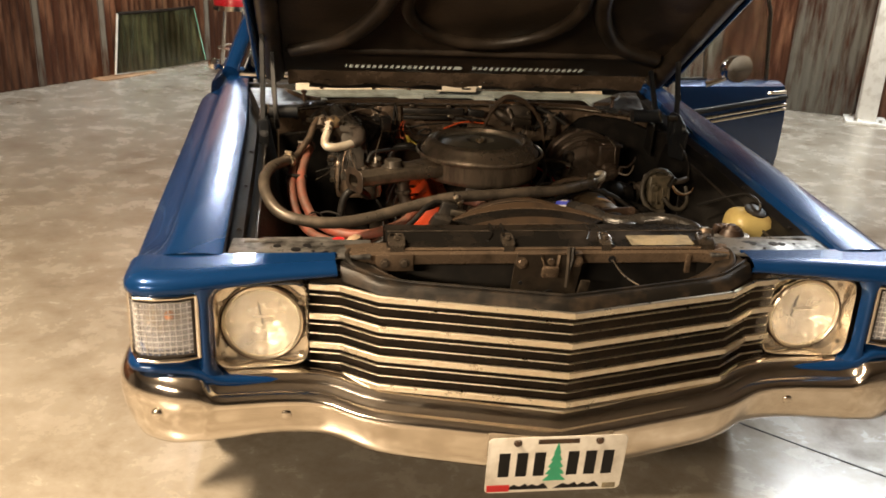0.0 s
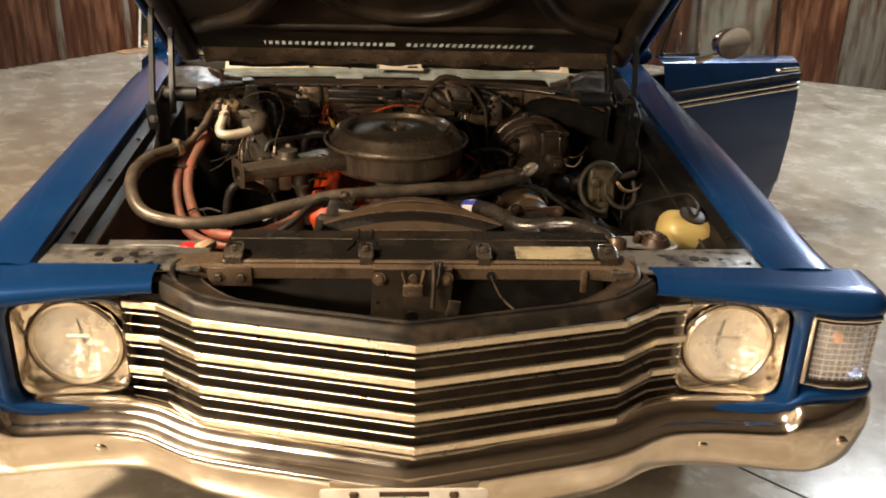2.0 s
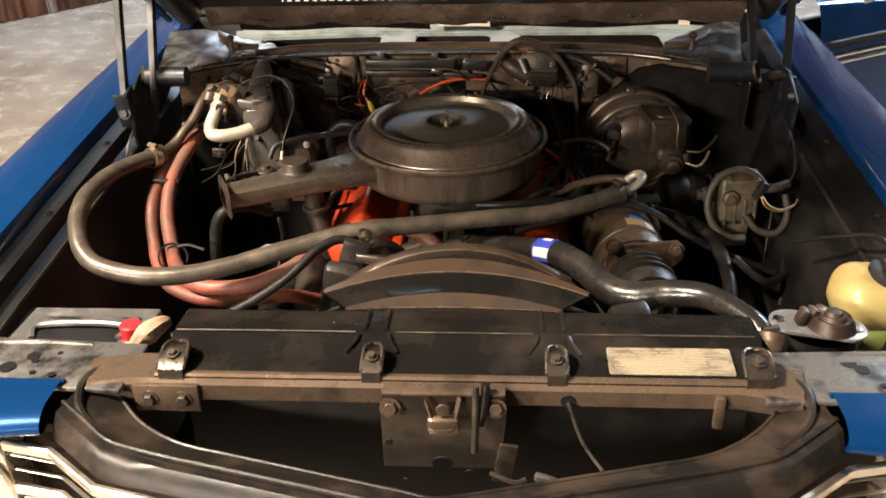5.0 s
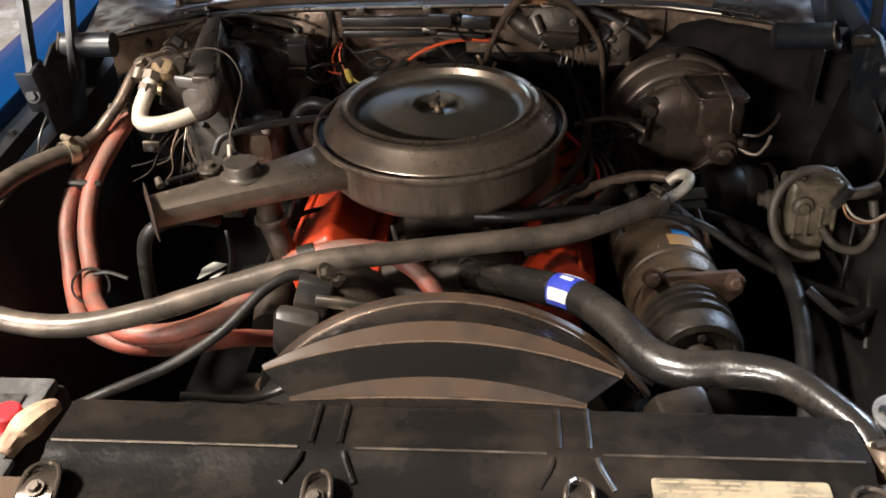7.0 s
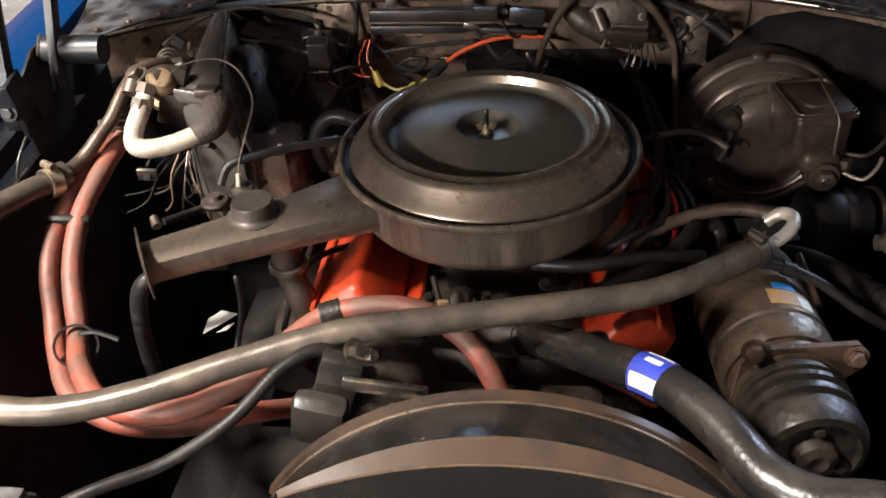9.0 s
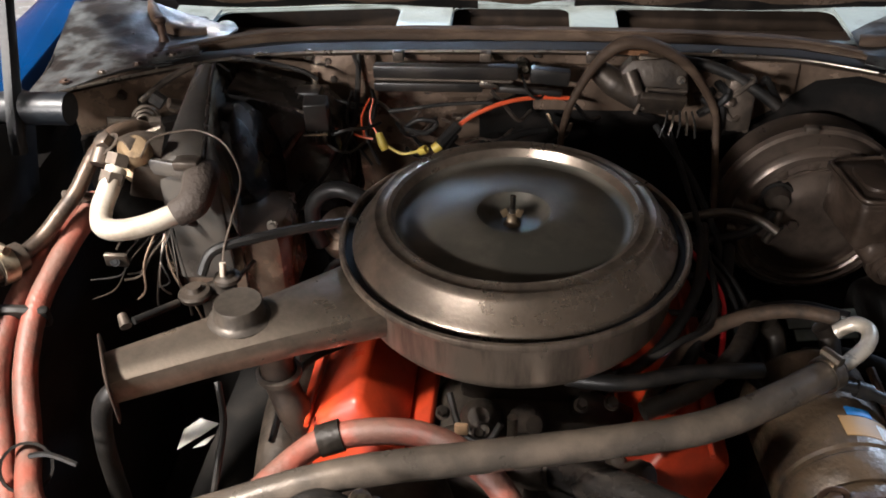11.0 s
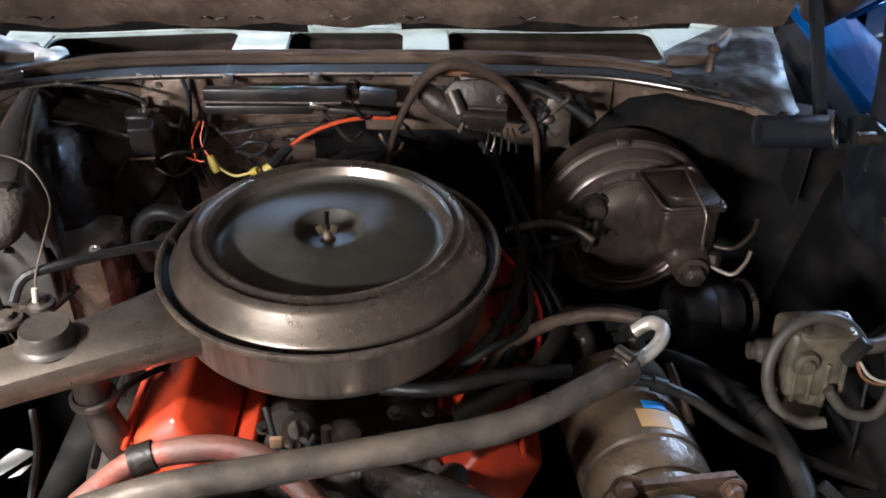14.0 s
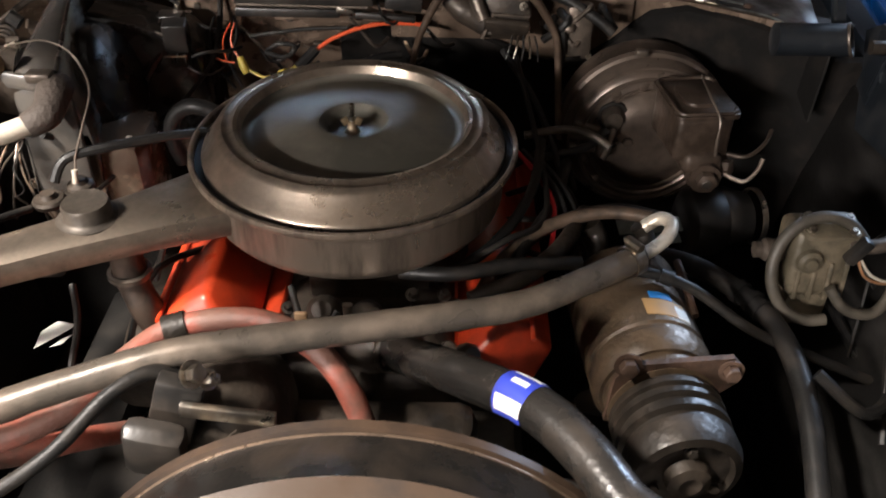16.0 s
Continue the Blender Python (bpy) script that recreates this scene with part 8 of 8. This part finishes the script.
part("port", tube([(0.54, 0.905, 0.815), (0.57, 0.90, 0.818), (0.60, 0.912, 0.822)], 0.009, 10), GRIME, trans)
part("plug", box((0.545, 0.890, 0.818), (0.014, 0.014, 0.036), 0.003, (0, 30, 0)), RUBBER, trans)
ring = [(0.508 + 0.056 * math.cos(a), 0.890 + 0.022 * math.sin(a), 0.790 + 0.060 * math.sin(a)) for a in np.radians(np.linspace(35, 285, 12))]
part("ring_cable", tube(ring, 0.0072, 10), DUSTY_HOSE, trans, "dusty grey hose looped round it")
part("ring_cable", tube([(0.522, 0.882, 0.770), (0.545, 0.872, 0.745), (0.580, 0.875, 0.738), (0.602, 0.892, 0.760), (0.598, 0.91, 0.80)], 0.0068, 10), DUSTY_HOSE, trans)
part("copper_lead", tube([(0.546, 0.886, 0.808), (0.556, 0.878, 0.790), (0.580, 0.876, 0.782), (0.605, 0.882, 0.788), (0.615, 0.89, 0.80)], 0.0018, 6), COPPER, trans)
part("copper_lead", tube([(0.550, 0.886, 0.808), (0.562, 0.878, 0.793), (0.585, 0.877, 0.785), (0.608, 0.884, 0.792)], 0.0018, 6), TUBE, trans)
part("drop_wire", tube([(0.575, 0.90, 0.77), (0.568, 0.88, 0.73), (0.562, 0.86, 0.68)], 0.0022, 6), RUBBER, trans)

# washer bottle and horn
bottle = thing("washer_bottle", (0.60, 0.50, 0.68), "yellowed plastic washer bottle, part filled with green fluid", "bottle")
part("body", box((0.627, 0.535, 0.802), (0.122, 0.110, 0.088), 0.036, (6, 4, 0), segments=5), YELLOWED, bottle)
part("fluid_part", box((0.634, 0.520, 0.730), (0.084, 0.090, 0.100), 0.022, segments=4), GREEN_FLUID, bottle, "greenish filled lower part")
part("cap", lathe([(0, 0.004), (0.026, 0.003), (0.032, 0.0), (0.032, -0.004), (0.026, -0.010)], sides=28, turn=pose(0.638, 0.525, 0.850, 14, 12, 0)), RUBBER, bottle, "black cap")
part("tube", tube([(0.645, 0.520, 0.852), (0.648, 0.535, 0.868), (0.640, 0.60, 0.872), (0.60, 0.66, 0.84), (0.56, 0.72, 0.80)], 0.004, 8), RUBBER, bottle)
IRON_BROWN = mat("brown_horn", (0.040, 0.026, 0.020), 0.40, 0.3, (0.075, 0.050, 0.038), 0.5, 30, bump=0.1, bump_scale=200)
horn = thing("horn", (0.512, 0.437, 0.80), "brown horn on a grey plate beside the washer bottle", "horn")
part("plate", plate(round_rect(0.130, 0.062, 0.030, 8), 0.004, pose(0.512, 0.437, 0.813, 0, 0, -14), 0.001), mat("horn_plate", (0.20, 0.20, 0.205), 0.34, 0.3, (0.42, 0.41, 0.40), 0.42, 24), horn, "scuffed grey oval plate")
part("rubber_base", lathe([(0.052, 0.0), (0.054, -0.02), (0.045, -0.05), (0, -0.05)], (0.512, 0.437, 0.812), sides=30), RUBBER, horn)
part("coil", lathe([(0, 0.026), (0.010, 0.025), (0.013, 0.020), (0.017, 0.021), (0.020, 0.015), (0.025, 0.016), (0.030, 0.008), (0.034, 0.0)], (0.530, 0.433, 0.817), sides=30), IRON_BROWN, horn)
for k in range(3):
    part("lug", box((0.490 + 0.013 * k, 0.440 + 0.003 * k, 0.828), (0.012, 0.020, 0.026), 0.004, (0, 20, 15 * k)), IRON_BROWN, horn)
for x in (0.462, 0.562):
    part("rivet", lathe([(0, 0.003), (0.008, 0.002), (0.009, 0)], (x, 0.437 - 0.25 * (x - 0.512), 0.817), sides=12), STEEL, horn)

# firewall fittings
relay = thing("relay", (-0.335, 1.31, 0.88), "small black relay box on the firewall", "relay")
part("case", box((-0.340, 1.312, 0.893), (0.038, 0.030, 0.040), 0.003), BLACK, relay)
part("tab", box((-0.332, 1.326, 0.920), (0.008, 0.006, 0.022), 0.002), STEEL, relay)
part("cover", box((-0.350, 1.296, 0.893), (0.006, 0.030, 0.036), 0.002), GRIME, relay)
rail = thing("cable_duct", (-0.14, 1.34, 0.92), "two black plastic cable ducts along the firewall", "cable duct")
part("duct", box((-0.145, 1.334, 0.932), (0.205, 0.016, 0.020), 0.003), BLACK, rail)
part("duct", box((-0.170, 1.330, 0.911), (0.155, 0.014, 0.014), 0.003), BLACK, rail)
part("duct", box((0.002, 1.334, 0.927), (0.055, 0.018, 0.022), 0.003, (0, 6, 0)), BLACK, rail)
part("duct", box((-0.030, 1.330, 0.906), (0.10, 0.012, 0.010), 0.003, (0, 4, 0)), BLACK, rail)
part("strap", box((-0.083, 1.327, 0.915), (0.028, 0.010, 0.010), 0.002, (0, 15, 0)), STEEL, rail)
# Grey metal tube drawn as the highlight along the duct edges.
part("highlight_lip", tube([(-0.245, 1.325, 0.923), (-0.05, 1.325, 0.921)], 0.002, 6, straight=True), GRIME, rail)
wires = [
    ("orange_wire", [(-0.128, 1.277, 0.872), (-0.10, 1.29, 0.888), (-0.06, 1.305, 0.899), (-0.02, 1.32, 0.900), (0.03, 1.335, 0.893)], 0.0032, ORANGE_WIRE, "bright orange insulated wire behind the air cleaner"),
    ("black_plug_lead", [(-0.150, 1.262, 0.853), (-0.135, 1.272, 0.866), (-0.124, 1.28, 0.876)], 0.008, RUBBER, "black lead with a moulded plug"),
    ("red_wire", [(-0.250, 1.30, 0.905), (-0.262, 1.29, 0.88), (-0.258, 1.28, 0.855)], 0.0016, ORANGE_WIRE, "thin red wire on the firewall"),
    ("red_wire", [(-0.244, 1.30, 0.905), (-0.250, 1.29, 0.88), (-0.240, 1.28, 0.86)], 0.0014, ORANGE_WIRE, "thin red wire on the firewall"),
    ("orange_wire", [(-0.275, 1.29, 0.853), (-0.262, 1.283, 0.852), (-0.246, 1.280, 0.851)], 0.0018, ORANGE_WIRE, "thin orange wire on the firewall"),
    ("yellow_wire", [(-0.225, 1.275, 0.843), (-0.205, 1.27, 0.834), (-0.185, 1.268, 0.838), (-0.165, 1.265, 0.846)], 0.0022, YELLOW_WIRE, "yellow insulated wire behind the air cleaner"),
    ("black_wire", [(-0.225, 1.31, 0.88), (-0.19, 1.30, 0.89), (-0.14, 1.305, 0.895), (-0.08, 1.31, 0.896)], 0.003, RUBBER, "thin black wire along the firewall"),
    ("black_wire", [(-0.20, 1.29, 0.865), (-0.18, 1.285, 0.880), (-0.155, 1.285, 0.876), (-0.17, 1.28, 0.862), (-0.20, 1.285, 0.866)], 0.0035, RUBBER, "curled black wire on the firewall"),
    ("upright_lead", [(-0.275, 1.335, 0.955), (-0.268, 1.325, 0.93), (-0.272, 1.30, 0.88), (-0.285, 1.26, 0.845), (-0.33, 1.16, 0.81), (-0.37, 1.06, 0.79), (-0.40, 0.99, 0.785)], 0.0032, RUBBER, "black loom running down the firewall"),
    ("harness", [(-0.10, 1.25, 0.845), (-0.04, 1.28, 0.862), (0.0, 1.29, 0.865)], 0.006, RUBBER, "black wiring loom behind the air cleaner"),
]
for n, pts, r, m, lab_text in wires:
    hose(n, pts, r, m, lab_text, "wire", 8, 0.02, 8)
conn = thing("yellow_connector", (-0.235, 1.278, 0.845), "yellow plastic wire connector behind the air cleaner", "connector")
part("shell", tube([(-0.238, 1.282, 0.860), (-0.232, 1.276, 0.846), (-0.228, 1.272, 0.838)], [0.005, 0.007, 0.005], 10), YELLOW_WIRE, conn)
part("shell", tube([(-0.178, 1.266, 0.840), (-0.168, 1.263, 0.846)], 0.006, 10, straight=True), YELLOW_WIRE, conn)
part("shell", tube([(-0.158, 1.262, 0.846), (-0.148, 1.264, 0.853)], 0.007, 10, straight=True), YELLOW_WIRE, conn)

VAC = [(0.016, 1.235, 0.862), (0.022, 1.275, 0.880), (0.032, 1.300, 0.903), (0.056, 1.302, 0.950), (0.084, 1.300, 0.983), (0.114, 1.300, 0.991), (0.154, 1.300, 0.979), (0.189, 1.300, 0.952), (0.215, 1.300, 0.916), (0.228, 1.296, 0.888), (0.233, 1.285, 0.841), (0.237, 1.24, 0.755)]
hose("vacuum_hose", VAC, [0.0045, 0.005, 0.0055, 0.0065, 0.009, 0.009, 0.0085, 0.0065, 0.006, 0.0055, 0.005, 0.005], SEAL, "grey vacuum hose arching up before the firewall", "hose", 12)
hose("vacuum_hose", [(0.180, 1.18, 0.795), (0.235, 1.185, 0.803), (0.275, 1.175, 0.800), (0.30, 1.16, 0.790)], 0.006, GREY_HOSE, "short grey vacuum hose at the booster")
hose("vacuum_hose", [(0.16, 1.15, 0.775), (0.22, 1.16, 0.775), (0.27, 1.17, 0.785), (0.298, 1.19, 0.80)], 0.006, RUBBER, "short black vacuum hose at the booster")
motor = thing("wiper_motor", (0.13, 1.33, 0.92), "brown wiper motor with washer pump on the firewall", "wiper motor")
MOTOR = mat("dull_motor", (0.055, 0.043, 0.032), 0.48, 0.35, (0.024, 0.019, 0.015), 0.5, 24, detail=9, bump=0.3, bump_scale=110)
part("gear_case", plate([(-0.050, -0.022), (-0.020, -0.034), (0.030, -0.030), (0.046, -0.008), (0.040, 0.022), (0.010, 0.034), (-0.034, 0.030), (-0.052, 0.008)], 0.040, pose(0.146, 1.345, 0.922, 78, 0, -4), 0.006), MOTOR, motor)
part("pump_cover", box((0.152, 1.300, 0.903), (0.066, 0.012, 0.040), 0.004, (34, 6, 4)), MOTOR, motor)
part("cover_lip", tube([(0.118, 1.290, 0.892), (0.133, 1.298, 0.926), (0.186, 1.300, 0.922)], 0.003, 8, straight=True), GRIME, motor)
part("bracket", box((0.140, 1.325, 0.957), (0.042, 0.014, 0.014), 0.003, (10, 6, 0)), STEEL, motor, "bright worn bracket")
part("bracket", box((0.108, 1.330, 0.966), (0.050, 0.012, 0.008), 0.002, (0, 3, 0)), COPPER, motor)
part("barrel", tube([(0.068, 1.330, 0.938), (0.090, 1.318, 0.925), (0.125, 1.310, 0.905)], [0.015, 0.019, 0.017], 14, wobble=0.05), MOTOR, motor)
part("barrel", tube([(0.107, 1.31, 0.945), (0.12, 1.295, 0.918)], [0.011, 0.009], 12, straight=True), GRIME, motor)
for x, z in ((0.112, 0.935), (0.176, 0.938), (0.182, 0.905), (0.128, 0.900)):
    part("screw", bolt((x, 1.300, z), (0, -1, 0.3), 0.004, 0.004), STEEL, motor)
for k in range(5):
    part("terminal_wire", tube([(0.162 + 0.008 * k, 1.290, 0.897), (0.158 + 0.010 * k, 1.276, 0.885), (0.152 + 0.012 * k, 1.272, 0.866 + 0.004 * (k % 2))], 0.0016, 6), STEEL if k % 2 else RUBBER, motor)
clust = thing("wiring_junction", (0.27, 1.33, 0.90), "dusty wiring junction beside the wiper motor", "junction")
rng = random.Random(21)
part("block", box((0.262, 1.325, 0.895), (0.040, 0.03, 0.08), 0.008), GRIME, clust)
for k in range(8):
    x0, z0 = rng.uniform(0.22, 0.30), rng.uniform(0.87, 0.94)
    part("lead", tube([(x0, 1.335, z0), (x0 + rng.uniform(-0.03, 0.03), 1.305, z0 + rng.uniform(-0.03, 0.02)), (x0 + rng.uniform(-0.04, 0.04), 1.32, z0 - rng.uniform(0.0, 0.05))], rng.uniform(0.003, 0.007), 8), rng.choice([GRIME, RUBBER, BAY]), clust)
hose("harness", [(0.12, 1.34, 0.955), (0.22, 1.33, 0.945), (0.28, 1.31, 0.92), (0.31, 1.30, 0.90)], 0.008, RUBBER, "black wiring loom along the firewall", "wire", 10)
hose("harness", [(0.15, 1.30, 0.87), (0.20, 1.22, 0.82), (0.23, 1.12, 0.76), (0.20, 1.0, 0.76)], 0.005, RUBBER, "thin black loom dropping behind the engine", "wire", 8)
for k, (x0, z0) in enumerate(((0.19, 0.80), (0.205, 0.795), (0.22, 0.79))):
    hose("plug_lead", [(x0 - 0.03, 1.14, z0), (x0, 1.08, z0 - 0.005), (x0 + 0.02, 1.02, z0 - 0.02), (x0 + 0.01, 0.95, z0 - 0.05)], 0.0035, RED if k == 0 else RUBBER, "spark plug lead beside the valve cover", "wire", 8, 0.02, 6)
for k, pts in enumerate(([(0.60, 0.86, 0.72), (0.58, 0.80, 0.70), (0.565, 0.74, 0.66)], [(0.56, 0.95, 0.70), (0.575, 0.86, 0.68), (0.60, 0.76, 0.66)], [(0.60, 0.95, 0.74), (0.62, 0.85, 0.72), (0.625, 0.74, 0.72)], [(0.58, 0.78, 0.70), (0.53, 0.74, 0.71), (0.48, 0.77, 0.74)])):
    hose("bay_cable", pts, 0.005 + 0.002 * (k % 2), RUBBER, "black cable along the inner fender", "cable", 8, 0.02, 8)
# Random wires, some of steel, added for clutter and glints.
rng = random.Random(91)
for k in range(14):
    x0, z0 = rng.uniform(-0.34, 0.04), rng.uniform(0.80, 0.925)
    y0 = 1.338 + rng.uniform(-0.012, 0.012)
    reach = rng.uniform(0.03, 0.10) * rng.choice([-1, 1])
    hose("firewall_wire", [(x0, y0 + 0.02, z0), (x0 + 0.3 * reach, y0 - 0.012, z0 - rng.uniform(-0.01, 0.02)), (x0 + 0.7 * reach, y0 - 0.010, z0 - rng.uniform(-0.01, 0.03)), (x0 + reach, y0 + 0.015, z0 - rng.uniform(0.0, 0.04))], rng.uniform(0.0014, 0.0034), (RUBBER, BLACK, GRIME, RUBBER, STEEL)[k % 5], "thin wire clipped across the dusty firewall", "wire", 7, 0.04, 6)
# Made-up clips, added for the bright specks across the firewall.
for k in range(9):
    x0, z0 = rng.uniform(-0.33, 0.30), rng.uniform(0.83, 0.93)
    clip_thing = thing("glint_clip", (x0, 1.355, z0), "small bent metal clip added as a glint on the firewall", "clip")
    part("strap", box((x0, 1.362, z0), (rng.uniform(0.008, 0.018), 0.012, rng.uniform(0.005, 0.010)), 0.002, (rng.uniform(-20, 20), rng.uniform(-25, 25), 0)), STEEL if k % 2 else GRIME, clip_thing)
    part("screw", bolt((x0 + 0.003, 1.355, z0), (0, -1, 0.2), 0.0032, 0.003), STEEL, clip_thing)
relay = thing("relay_box", (-0.34, 1.36, 0.85), "small black relay box on the brown firewall", "relay")
part("case", box((-0.339, 1.352, 0.874), (0.038, 0.026, 0.046), 0.004, (6, 0, 3)), BLACK, relay)
part("case_rim", box((-0.339, 1.351, 0.852), (0.041, 0.029, 0.006), 0.002, (6, 0, 3)), RUBBER, relay)
part("mounting_lug", box((-0.343, 1.362, 0.903), (0.010, 0.006, 0.024), 0.002), STEEL, relay, "bright mounting lug")
for k in range(3):
    part("lead", tube([(-0.322, 1.345, 0.880 - 0.010 * k), (-0.302, 1.335, 0.878 - 0.012 * k), (-0.280, 1.345, 0.872 - 0.014 * k)], 0.0025, 6), RUBBER, relay)
hose("taped_loom", [(-0.274, 1.368, 0.945), (-0.275, 1.362, 0.925), (-0.278, 1.350, 0.886), (-0.284, 1.335, 0.850), (-0.295, 1.318, 0.824), (-0.306, 1.292, 0.812), (-0.327, 1.262, 0.797), (-0.357, 1.215, 0.777), (-0.385, 1.150, 0.790), (-0.412, 1.085, 0.828), (-0.433, 1.030, 0.869)], [0.004, 0.004, 0.004, 0.0045, 0.0065, 0.0085, 0.0085, 0.008, 0.007, 0.006, 0.005], RUBBER, "dark taped loom sagging from the firewall to the pipe", "cable", 10, 0.06, 8)
hose("breather_hose", [(-0.296, 1.125, 0.775), (-0.303, 1.12, 0.815), (-0.297, 1.12, 0.845), (-0.275, 1.118, 0.864), (-0.250, 1.112, 0.866), (-0.222, 1.095, 0.862)], 0.0105, RUBBER, "black breather hose curling into the air cleaner", "hose", 12)
cap = thing("breather_disc", (-0.27, 1.15, 0.74), "brown-dusted round cover behind the air cleaner", "cover")
part("cover", lathe([(0, 0.012), (0.018, 0.011), (0.020, 0.006), (0.032, 0.004), (0.034, 0.0), (0.034, -0.03)], (-0.272, 1.150, 0.782), sides=28, turn=pose(0, 0, 0, 35, 0, 0)), FIREWALL, cap)
part("boss", bolt((-0.272, 1.144, 0.792), (0, -0.55, 0.8), 0.008, 0.006), GRIME, cap)
torn = thing("torn_tag", (-0.385, 0.835, 0.715), "torn white paper tag caught low in the bay", "paper tag")
TAG = mat("soiled_paper", (0.46, 0.46, 0.43), 0.6, 0.0, (0.34, 0.33, 0.30), 0.4, 40)
part("paper", plate([(-0.400, 0.809), (-0.378, 0.834), (-0.365, 0.851), (-0.389, 0.857), (-0.402, 0.839)], 0.0006, Matrix.Translation((0, 0, 0.715))), TAG, torn, smooth=False)
part("paper", plate([(-0.384, 0.815), (-0.372, 0.820), (-0.365, 0.836), (-0.374, 0.829)], 0.0006, Matrix.Translation((0, 0, 0.713))), TAG, torn, smooth=False)
hose("black_pipe", [(-0.470, 0.79, 0.60), (-0.470, 0.79, 0.682), (-0.467, 0.79, 0.743), (-0.457, 0.792, 0.795), (-0.438, 0.800, 0.815), (-0.410, 0.84, 0.805), (-0.385, 0.89, 0.77)], 0.0105, RUBBER, "bent black pipe below the snorkel")
hose("thin_cable", [(-0.36, 0.86, 0.77), (-0.345, 0.82, 0.75), (-0.345, 0.78, 0.72), (-0.35, 0.75, 0.68)], 0.004, RUBBER, "thin black cable below the snorkel", "cable", 8)
